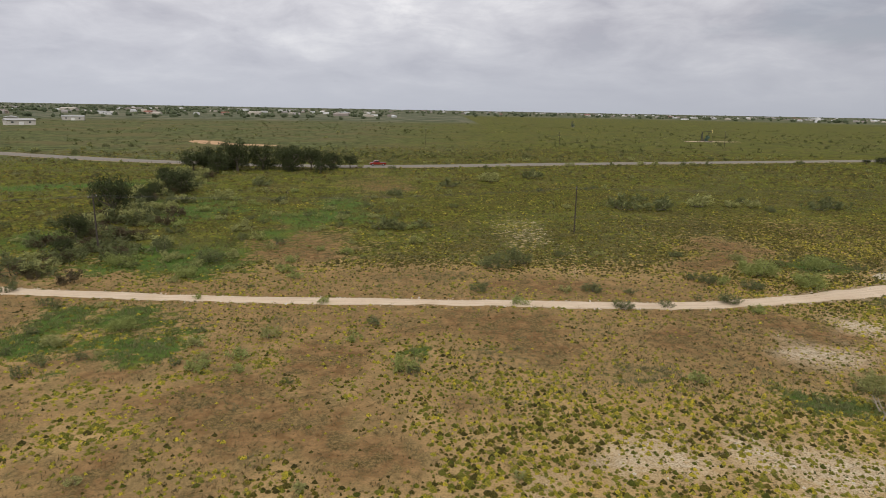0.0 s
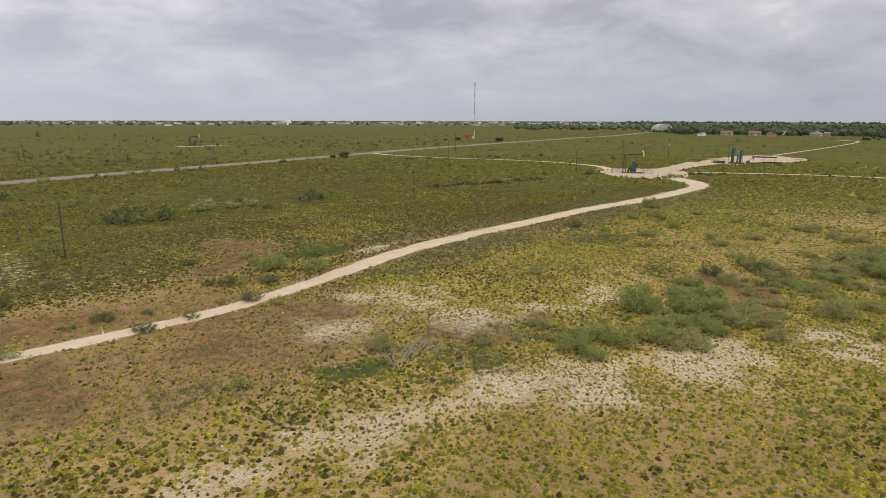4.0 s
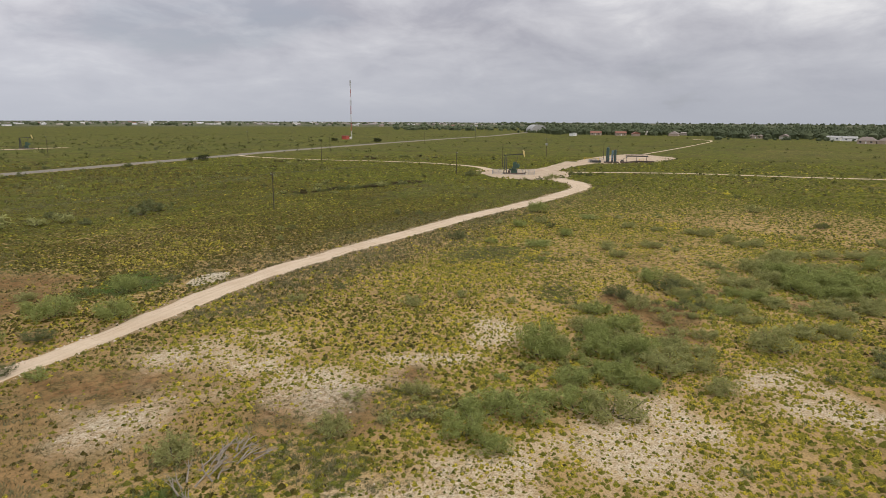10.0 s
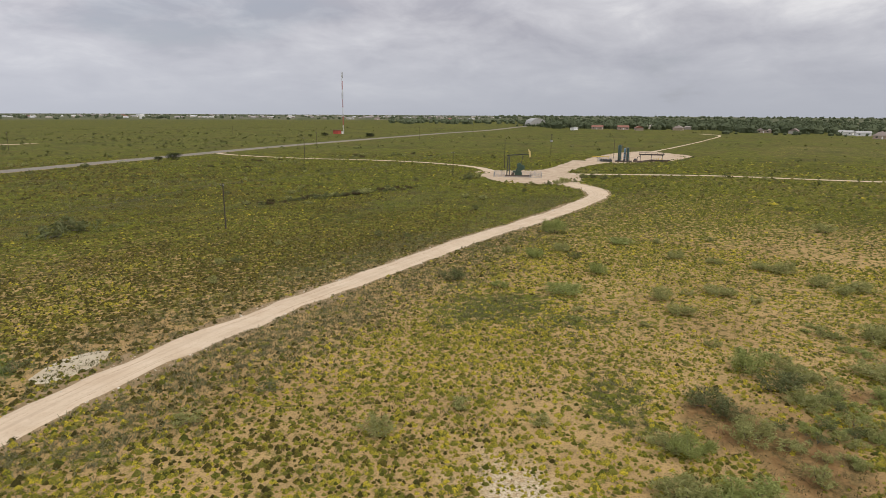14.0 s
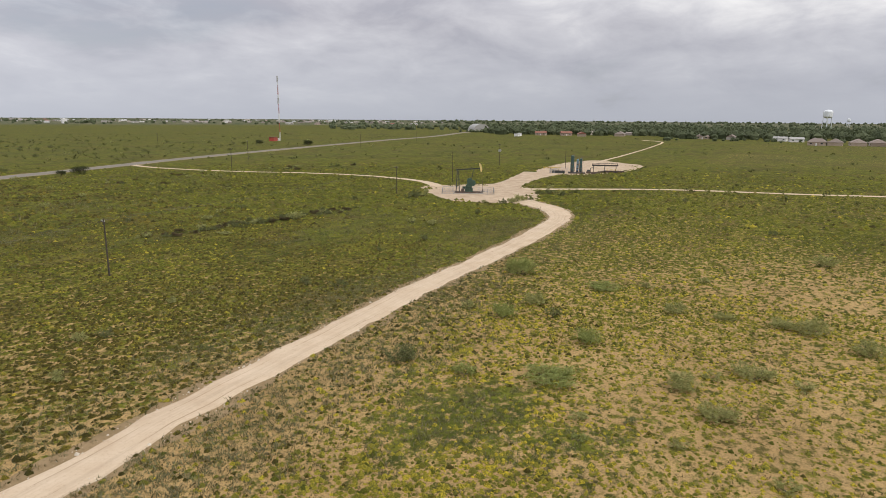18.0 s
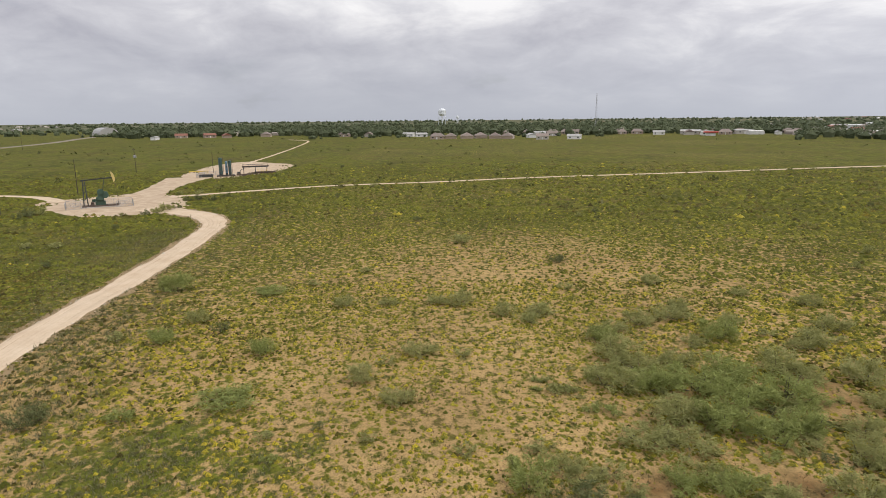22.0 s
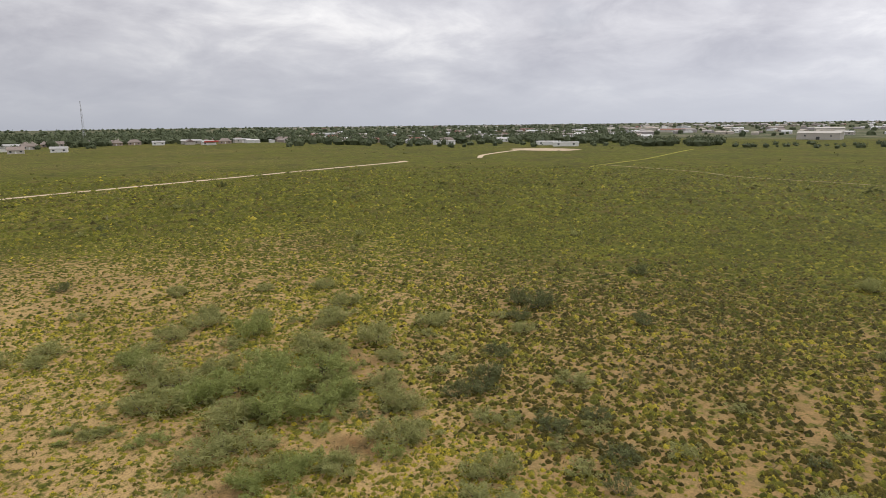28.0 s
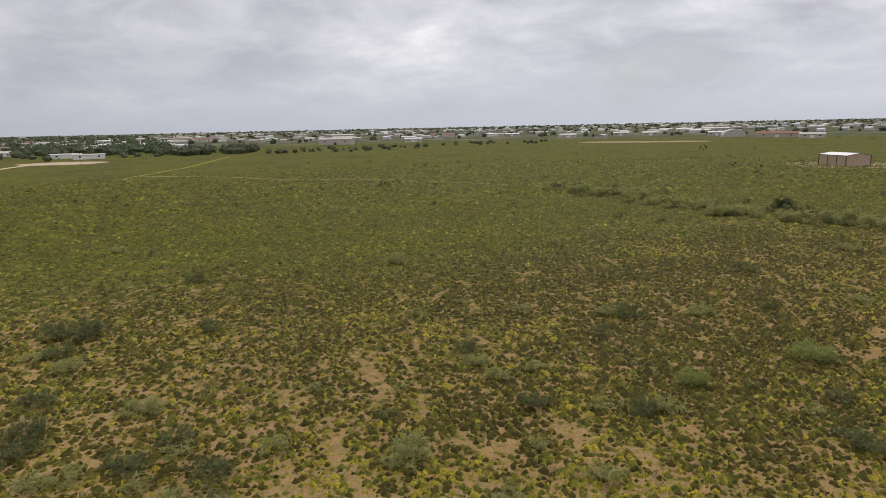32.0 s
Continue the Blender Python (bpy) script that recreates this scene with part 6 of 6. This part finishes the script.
# ---------------------------------------------------------------- poles and wires
def make_pole(x, y, high, label, arm=True, cans=0, turn=75):
    top = thing("utility_pole", pose(x, y, float(ground_z(x, y)), 0, 0, turn), label, "utility pole", "utility poles")
    bm = bmesh.new()
    tube(bm, (0, 0, -0.2), (0, 0, high), 0.115, 0.08, 10)
    part("pole", bm, M["pole"], top)
    if arm:
        bm = bmesh.new()
        box(bm, (0, 0.12, high - 0.45), (1.5, 0.09, 0.11))
        part("crossarm", bm, M["pole"], top)
        for s in (-0.65, 0.65, 0.0):
            bm = bmesh.new()
            tube(bm, (s, 0.1, high - 0.4), (s, 0.1, high - 0.2), 0.05, 0.035, 8)
            part("insulator", bm, M["galv"], top)
    for i in range(cans):
        bm = bmesh.new()
        a = i * 2.1
        tube(bm, (math.cos(a) * 0.42, math.sin(a) * 0.42, high * 0.62), (math.cos(a) * 0.42, math.sin(a) * 0.42, high * 0.62 + 0.95), 0.27, 0.27, 12)
        part("transformer", bm, M["galv"], top, "grey transformer can")
    return top


POLES = [(-117, 58, 7.6), (-45, 79, 7.6), (21, 98, 7.5), (98, 113, 7.6), (192, 131, 7.6)]
for _x, _y, _h in POLES:
    make_pole(_x, _y, _h, "thin dark wooden utility pole in the field")
make_pole(229, 134, 9.8, "tall dark wooden pole behind the pumpjack", False)
make_pole(305, 152, 9.5, "wooden utility pole with grey transformer cans", True, 3)
make_pole(300, 120, 8.0, "thin wooden pole beside the separators", False)
for _x, _y in ((213, 218), (57, 314), (165, 372), (268, 268), (400, 300), (520, 330), (-10, 330), (330, 420)):
    make_pole(_x, _y, 9.0, "distant dark wooden utility pole beyond the road")


def make_wire(a, b, sag):
    bm = bmesh.new()
    n = 10
    pts = [Vector(a).lerp(Vector(b), i / n) - Vector((0, 0, sag * 4 * (i / n) * (1 - i / n))) for i in range(n + 1)]
    side = (Vector(b) - Vector(a)).cross(Vector((0, 0, 1))).normalized() * 0.012
    rows = [[bm.verts.new(p + o) for o in (side, Vector((0, 0, 0.016)), -side)] for p in pts]
    for p, q in zip(rows, rows[1:]):
        for i in range(3):
            bm.faces.new((p[i], p[(i + 1) % 3], q[(i + 1) % 3], q[i]))
    tagged(new("power_line", mesh_of("power_line", bm, M["wire"])), "thin sagging power line between poles", "cable", "power lines")


for (xa, ya, ha), (xb, yb, hb) in zip(POLES, POLES[1:]):
    for _s in (-0.65, 0.65):
        make_wire((xa + _s * 0.26, ya + _s * 0.97, ha - 0.2), (xb + _s * 0.26, yb + _s * 0.97, hb - 0.2), 0.9)


# ---------------------------------------------------------------- masts and water towers
def make_mast(x, y, high, foot, head, label, banded, guys):
    top = thing("radio_mast", pose(x, y, 0), label, "radio mast")
    n = 7 if banded else 1
    for k in range(n):
        z0, z1 = high * k / n, high * (k + 1) / n
        w0, w1 = foot + (head - foot) * k / n, foot + (head - foot) * (k + 1) / n
        bm = bmesh.new()
        for i in range(3):
            a = i * 2.0944
            tube(bm, (math.cos(a) * w0, math.sin(a) * w0, z0), (math.cos(a) * w1, math.sin(a) * w1, z1), 0.10, 0.10, 6, False)
        steps = int((z1 - z0) / 1.6)
        for j in range(steps):
            for i in range(3):
                a, b = (i + j) * 2.0944, (i + j + 1) * 2.0944
                p, q = w0 + (w1 - w0) * j / steps, w0 + (w1 - w0) * (j + 1) / steps
                tube(bm, (math.cos(a) * p, math.sin(a) * p, z0 + j * 1.6), (math.cos(b) * q, math.sin(b) * q, z0 + (j + 1) * 1.6), 0.05, 0.05, 4, False)
        part("mast_section", bm, M["mast_white" if banded and k % 2 == 0 else "mast_red" if banded else "galv"], top)
    if banded:
        for f, r in ((0.95, 0.35), (0.62, 0.35), (0.30, 0.2)):
            for i in range(3):
                a = i * 2.0944 + 0.4
                bm = bmesh.new()
                box(bm, (math.cos(a) * (head + r), math.sin(a) * (head + r), high * f), (0.22, 0.3, 5.0 if f > 0.5 else 2.0), a)
                part("antenna_panel", bm, M["galv"], top)
    for i in range(3 if guys else 0):
        a = i * 2.0944 + 0.5
        for f in (0.5, 0.95):
            bm = bmesh.new()
            tube(bm, (0, 0, high * f), (math.cos(a) * high * 0.5, math.sin(a) * high * 0.5, 0), 0.02, 0.02, 4, False)
            part("guy_wire", bm, M["wire"], top)
    return top


make_mast(452, 425, 54, 0.5, 0.34, "red and white lattice radio mast with antennas", True, False)
make_mast(922, -199, 51, 2.2, 0.35, "grey lattice radio mast behind the trees", False, False)


def make_hut(x, y):
    top = thing("equipment_hut", pose(x, y, 0, 0, 0, 20), "small red-roofed hut at the foot of the mast", "hut")
    bm = bmesh.new()
    box(bm, (0, 0, 1.6), (7, 4.5, 3.2))
    part("wall", bm, M["red"], top)
    bm = bmesh.new()
    box(bm, (0, 0, 3.35), (7.8, 5.2, 0.4), 0, 0.05)
    part("roof", bm, M["redroof"], top)
    bm = bmesh.new()
    box(bm, (5.5, -1.5, 1.0), (3.0, 3.0, 2.0), 0, 0.05)
    part("cabinet", bm, M["white"], top, "white equipment cabinet")


make_hut(446, 427)


def make_water_tower(x, y, s, label):
    top = thing("water_tower", pose(x, y, 0), label, "water tower")
    bm = bmesh.new()
    tube(bm, (0, 0, 30 * s), (0, 0, 36 * s), 7 * s, 7 * s, 24)
    part("tank", bm, M["tank_white"], top, "pale round steel tank")
    bm = bmesh.new()
    bmesh.ops.create_uvsphere(bm, u_segments=24, v_segments=10, radius=7 * s, matrix=Matrix.Translation((0, 0, 36 * s)) @ Matrix.Diagonal((1, 1, 0.62, 1)))
    part("tank_roof", bm, M["tank_white"], top)
    bm = bmesh.new()
    bmesh.ops.create_uvsphere(bm, u_segments=24, v_segments=10, radius=7 * s, matrix=Matrix.Translation((0, 0, 30 * s)) @ Matrix.Diagonal((1, 1, 0.5, 1)))
    part("tank_bottom", bm, M["tank_white"], top)
    for i in range(6):
        a = i * math.pi / 3
        bm = bmesh.new()
        tube(bm, (math.cos(a) * 8 * s, math.sin(a) * 8 * s, 0), (math.cos(a) * 6.6 * s, math.sin(a) * 6.6 * s, 31 * s), 0.42 * s, 0.38 * s, 8)
        part("leg", bm, M["tank_white"], top)
    bm = bmesh.new()
    tube(bm, (0, 0, 0), (0, 0, 28 * s), 0.9 * s, 0.9 * s, 12)
    part("riser", bm, M["tank_white"], top)


make_water_tower(1103, 8, 0.88, "pale water tower on legs above the town trees")
make_water_tower(2250, -77, 0.66, "small distant pale water tower")


def make_storage_tank(x, y, r, h):
    top = thing("storage_tank", pose(x, y, 0), "white cylindrical storage tank on the plain", "tank")
    bm = bmesh.new()
    tube(bm, (0, 0, 0), (0, 0, h), r, r, 24)
    part("shell", bm, M["white"], top)
    bm = bmesh.new()
    tube(bm, (0, 0, h), (0, 0, h + r * 0.15), r, 0.1, 24)
    part("roof", bm, M["white"], top)


make_storage_tank(961, 1642, 6.5, 11.5)


# ---------------------------------------------------------------- houses, sheds and yards
def make_house(m, w, d, h, rise, wall, roof, label, name="house", hip=False, group="houses at the edge of town", door="white"):
    """w across, d deep, walls h high, roof rise; gabled along x, or hipped."""
    top = thing(name, m, label, "house" if name == "house" else "building", group)
    bm = bmesh.new()
    box(bm, (0, 0, h / 2), (w, d, h))
    part("wall", bm, M[wall], top)
    bm = bmesh.new()
    e, k = 0.5, (w * 0.28 if hip else 0.0)
    low = [bm.verts.new(v) for v in ((-w / 2 - e, -d / 2 - e, h - 0.05), (w / 2 + e, -d / 2 - e, h - 0.05), (w / 2 + e, d / 2 + e, h - 0.05), (-w / 2 - e, d / 2 + e, h - 0.05))]
    hi = [bm.verts.new(v) for v in ((-w / 2 - e + k, 0, h + rise), (w / 2 + e - k, 0, h + rise))]
    for f in ((low[0], low[1], hi[1], hi[0]), (low[2], low[3], hi[0], hi[1]), (low[1], low[2], hi[1]), (low[3], low[0], hi[0]), (low[3], low[2], low[1], low[0])):
        bm.faces.new(f)
    part("roof", bm, M[roof], top)
    for s in (-1, 1):
        bm = bmesh.new()
        box(bm, (0, s * (d / 2 + 0.03), 1.05), (1.0 if name == "house" else 3.2, 0.08, 2.1 if name == "house" else min(3.2, h * 0.8)))
        part("door", bm, M[door], top)
        for x in (-0.3, 0.3):
            bm = bmesh.new()
            box(bm, (x * w, s * (d / 2 + 0.03), h * 0.58), (1.5, 0.07, 1.1))
            part("window", bm, M["glass"], top)
    return top


def facing(x, y, extra=0.0):
    """Long side towards the prairie."""
    return pose(x, y, 0, 0, 0, math.degrees(math.atan2(y - 30, x - 45)) + 90 + extra)


HIP = make_house(pose(0, 0, -600), 13, 11, 2.9, 3.0, "brick", "shingle", "tan brick house with a brown hipped roof", hip=True)
GABLE = make_house(pose(0, 0, -600), 11, 9, 2.9, 2.6, "siding", "shingle", "pale house with a brown gabled roof")
WHITE_H = make_house(pose(0, 0, -600), 12, 8, 3.0, 1.6, "white", "metalroof", "white house with a pale metal roof")
RED_H = make_house(pose(0, 0, -600), 13, 9, 3.0, 2.3, "brick", "redroof", "brick house with a red roof")
TRAILER = make_house(pose(0, 0, -600), 20, 5, 3.1, 0.6, "white", "metalroof", "long white mobile home with a flat roof", name="mobile_home")
BARN = make_house(pose(0, 0, -600), 20, 11, 3.9, 1.2, "siding", "metalroof", "pale sheet-metal workshop with a wide door", name="workshop", group="workshops beyond the prairie")
TANB = make_house(pose(0, 0, -600), 36, 18, 6.0, 1.8, "siding", "siding", "large beige sheet-metal hall with dark door", name="hall", group="workshops beyond the prairie", door="dark")
REDB = make_house(pose(0, 0, -600), 40, 12, 3.6, 2.2, "siding", "redroof", "long low building with a red roof", name="long_building", group="workshops beyond the prairie")


def build_town():
    rng = random.Random(17)
    for proto, spots in (
        (HIP, [(782, -96), (767, -185), (713, -402), (549, -405), (770, -353), (662, 25), (666, 12), (672, -4), (677, -18), (666, -31), (655, -42), (780, 129), (783, -161), (787, -195), (825, 229)]),
        (GABLE, [(700, 26), (626, -70), (613, -398), (486, -396), (770, 100), (727, -99)]),
        (WHITE_H, [(747, -100), (735, -368), (595, -384), (469, -461), (693, -252), (760, 55), (744, 41), (679, -69), (625, -99), (747, -364), (521, -380), (483, -476), (843, -377), (763, -92)]),
        (RED_H, [(794, 319), (804, 290), (784, 264)]),
        (TRAILER, [(665, -398), (465, -372), (687, -365), (738, 326), (371, -403), (344, -389), (609, -358), (680, -369), (700, -330)]),
        (BARN, [(150, -690), (129, -797), (173, -824), (-33, -751), (-62, -679), (251, -830), (-401, 585), (-340, 505), (-385, 656), (-112, -820), (-141, -787), (-64, -977), (-201, -718), (-230, -560), (30, -900), (-20, -1000)]),
        (TANB, [(228, -641), (305, -985), (-260, -900)]),
        (REDB, [(540, -994), (-222, -610), (141, -990)]),
    ):
        for x, y in spots:
            copy_thing(proto, facing(x, y, rng.choice((0, 0, 90)) + rng.uniform(-14, 14)))
    # the street that faces the prairie
    street = smooth_line([(792, -70, 0), (778, -180, 0), (705, -250, 0), (755, -335, 0), (690, -368, 0), (600, -388, 0), (545, -402, 0), (480, -400, 0)], 17.0)
    for x, y, _ in street:
        if rng.random() < 0.9:
            copy_thing(rng.choice((WHITE_H, GABLE, HIP, GABLE, HIP, RED_H)), facing(x + rng.uniform(-9, 9), y + rng.uniform(-9, 9), rng.choice((0, 90)) + rng.uniform(-15, 15)))
    # the streets behind
    for a0, a1, r0, r1, n in ((-45, -8, 950, 1700, 9), (3, 60, 1700, 2600, 20), (112, 150, 740, 1300, 36), (148, 214, 1000, 2000, 36), (62, 112, 900, 1500, 12)):
        for _ in range(n):
            a, r = radians(rng.uniform(a0, a1)), rng.uniform(r0, r1)
            proto = rng.choice((HIP, GABLE, WHITE_H, WHITE_H, TRAILER, BARN, BARN, RED_H) if r > 700 else (GABLE, WHITE_H, TRAILER))
            copy_thing(proto, facing(45 + r * math.sin(a), 30 + r * math.cos(a), rng.uniform(-40, 40)))


build_town()


def far_roofs():
    """The town's roofs beyond the first streets, a few of them bright, as one spread of gabled blocks."""
    rng = np.random.default_rng(77)
    store = []
    for a0, a1, r0, r1, n in ((-46, -6, 1100, 2600, 90), (-6, 62, 2000, 3600, 220), (66, 118, 780, 1300, 60), (112, 152, 720, 1500, 170), (146, 214, 900, 2600, 380), (120, 214, 2600, 4200, 300)):
        az, r = np.radians(rng.uniform(a0, a1, n)), rng.uniform(r0, r1, n)
        big = np.where(rng.uniform(0, 1, n) < 0.10, 2.1, 1.0)
        w, d, h, e = rng.uniform(4, 8, n) * big, rng.uniform(3.5, 5.5, n) * big, rng.uniform(2.4, 3.4, n) * big**0.6, rng.uniform(0.5, 2.0, n)
        t = az + rng.normal(0, 0.5, n)
        loc = np.array([(-1, -1, 0), (1, -1, 0), (1, 1, 0), (-1, 1, 0), (-1, -1, 1), (1, -1, 1), (1, 1, 1), (-1, 1, 1), (-1, 0, 2), (1, 0, 2)], float)
        u, q = loc[None, :, 0] * w[:, None], loc[None, :, 1] * d[:, None]
        z = np.where(loc[None, :, 2] > 1, h[:, None] + e[:, None], loc[None, :, 2] * h[:, None])
        store.append(np.stack([45 + r[:, None] * np.sin(az)[:, None] + u * np.cos(t)[:, None] + q * np.sin(t)[:, None], 30 + r[:, None] * np.cos(az)[:, None] - u * np.sin(t)[:, None] + q * np.cos(t)[:, None], z], -1))
    v = np.concatenate(store)
    f = np.array([(0, 1, 5), (0, 5, 4), (1, 2, 6), (1, 6, 5), (2, 3, 7), (2, 7, 6), (3, 0, 4), (3, 4, 7), (4, 5, 9), (4, 9, 8), (6, 7, 8), (6, 8, 9), (5, 6, 9), (7, 4, 8)])
    f = (f[None] + 10 * np.arange(len(v))[:, None, None]).reshape(-1, 3)
    tagged(new("town_roofs", arrays_mesh("town_roofs", v.reshape(-1, 3), f, M["town_wall"])), "pale low buildings of the far town", "buildings", kind="stuff")


far_roofs()


def make_hangar(x, y, w, d, label, high=6.0):
    """A barrel-roofed hall."""
    top = thing("hangar", facing(x, y, 15), label, "building", "workshops beyond the prairie")
    bm = bmesh.new()
    n = 12
    rows = []
    for s in (-d / 2, d / 2):
        rows.append([bm.verts.new((-w / 2 * math.cos(math.pi * i / n), s, 2.0 + high * math.sin(math.pi * i / n))) for i in range(n + 1)])
    for i in range(n):
        bm.faces.new((rows[0][i], rows[0][i + 1], rows[1][i + 1], rows[1][i]))
    for r in rows:
        bm.faces.new(r)
    part("roof", bm, M["metalroof"], top)
    bm = bmesh.new()
    box(bm, (0, 0, 1.0), (w, d, 2.0))
    part("wall", bm, M["siding"], top)
    bm = bmesh.new()
    box(bm, (0, -d / 2 - 0.05, 1.9), (4, 0.1, 3.8))
    part("door", bm, M["dark"], top)


make_hangar(940, 478, 25, 36, "pale barrel-roofed hangar at the edge of town", 9.6)
make_hangar(-190, -640, 22, 12, "grey barrel-roofed hall beyond the prairie")


def make_red_stand(x, y):
    top = thing("roadside_stand", facing(x, y), "red-roofed shelter at the edge of town", "building", "houses at the edge of town")
    bm = bmesh.new()
    box(bm, (0, 0, 1.4), (9, 6, 2.8))
    part("wall", bm, M["white"], top)
    bm = bmesh.new()
    box(bm, (0, 0, 3.6), (14, 9, 1.6), 0, 0.3)
    part("roof", bm, M["red"], top)


make_red_stand(678, -249)


def make_shed():
    """The tan metal shed that stands alone in the south."""
    top = thing("metal_shed", pose(-76.5, -214, 0, 0, 0, 12), "tan sheet-metal shed with a pale roof", "shed")
    w, d, h, e = 10.0, 14.0, 4.1, 0.75
    bm = bmesh.new()
    front = [(-w / 2, 0), (w / 2, 0), (w / 2, h), (0, h + e), (-w / 2, h)]
    rows = [[bm.verts.new((x, s * d / 2, z)) for x, z in front] for s in (-1, 1)]
    for r in rows:
        bm.faces.new(r)
    for i in range(5):
        bm.faces.new((rows[0][i], rows[0][(i + 1) % 5], rows[1][(i + 1) % 5], rows[1][i]))
    part("wall", bm, M["tanmetal"], top)
    for s in (-1, 1):
        bm = bmesh.new()
        box(bm, (0, 0, 0), (math.hypot(w / 2 + 0.15, e), d + 0.3, 0.08))
        bmesh.ops.transform(bm, matrix=pose(s * (w / 4 + 0.04), 0, h + e / 2 + 0.05, 0, s * math.degrees(math.atan2(e, w / 2)), 0), verts=bm.verts)
        part("roof", bm, M["white"], top, "pale sheet-metal roof slope")
    rib = bmesh.new()
    box(rib, (0, 0, h / 2), (0.06, 0.06, h))
    me = mesh_of("rib", rib, M["tanmetal"])
    for s in (-1, 1):
        for i in range(11):
            shared("rib", me, top, pose(s * (w / 2 + 0.02), -d / 2 + 0.3 + i * (d - 0.6) / 10, 0))
        for i in range(8):
            shared("rib", me, top, pose(-w / 2 + 0.3 + i * (w - 0.6) / 7, s * (d / 2 + 0.02), 0))
        for y in (-d / 6, d / 6):
            bm = bmesh.new()
            box(bm, (s * (w / 2 + 0.06), y, h / 2), (0.1, 0.24, h))
            part("door_frame", bm, M["dark"], top)
        bm = bmesh.new()
        box(bm, (s * (w / 2 + 0.14), 0, h - 0.02), (0.12, d + 0.3, 0.16))
        part("gutter", bm, M["dark"], top)
        for q in (-1, 1):
            bm = bmesh.new()
            tube(bm, (s * (w / 2 + 0.1), q * (d / 2 + 0.12), h), (0, q * (d / 2 + 0.12), h + e + 0.02), 0.08, 0.08, 4)
            part("gable_trim", bm, M["dark"], top)
    for x, y in ((-w / 2, -d / 2), (w / 2, -d / 2), (w / 2, d / 2), (-w / 2, d / 2)):
        bm = bmesh.new()
        box(bm, (x, y, h / 2), (0.24, 0.24, h))
        part("corner_trim", bm, M["dark"], top)


make_shed()


# ---------------------------------------------------------------- the car on the road
def make_car(x, y, turn):
    top = thing("pickup_truck", pose(x, y, 0.2, 0, 0, turn), "red pickup truck on the asphalt road", "pickup truck")
    bm = bmesh.new()
    box(bm, (0, 0, 0.75), (5.4, 1.85, 0.62), 0, 0.12)
    body = part("body", bm, M["carred"], top)
    bm = bmesh.new()
    vs = [(-0.6, 1.04), (-0.3, 1.72), (1.0, 1.72), (1.7, 1.04)]
    a = [bm.verts.new((px, -0.82, pz)) for px, pz in vs]
    b = [bm.verts.new((px, 0.82, pz)) for px, pz in vs]
    bm.faces.new(a)
    bm.faces.new(b[::-1])
    for i in range(4):
        bm.faces.new((a[i], b[i], b[(i + 1) % 4], a[(i + 1) % 4]))
    part("cab", bm, M["carred"], top)
    for s in (-1, 1):
        bm = bmesh.new()
        box(bm, (0.42, s * 0.825, 1.38), (1.5, 0.03, 0.42))
        part("side_window", bm, M["glass"], top)
    for px in (-1.75, 1.75):
        for s in (-1, 1):
            bm = bmesh.new()
            tube(bm, (px, s * 0.70, 0.38), (px, s * 0.95, 0.38), 0.38, 0.38, 16)
            wheel = part("tyre", bm, M["rubber"], top)
            bm = bmesh.new()
            tube(bm, (px, s * 0.94, 0.38), (px, s * 0.965, 0.38), 0.2, 0.2, 12)
            part("rim", bm, M["galv"], wheel)
    for s in (-1, 1):
        bm = bmesh.new()
        box(bm, (2.7, s * 0.68, 0.85), (0.06, 0.36, 0.18))
        part("headlight", bm, M["white"], body)
    bm = bmesh.new()
    box(bm, (-1.7, 0, 1.08), (1.9, 1.5, 0.05))
    part("bed_cover", bm, M["dark"], top)


make_car(-22, 206.5, 193)

for _o in HIP, GABLE, WHITE_H, RED_H, TRAILER, BARN, TANB, REDB, *BIG, *BIG_GREEN, *BIG_DARK, *SMALL, *SMALL_GREEN, *SMALL_DARK, *FAR, *FAR_DARK, *DRY, *OAKS:
    for _c in (*_o.children_recursive, _o):
        bpy.data.objects.remove(_c)
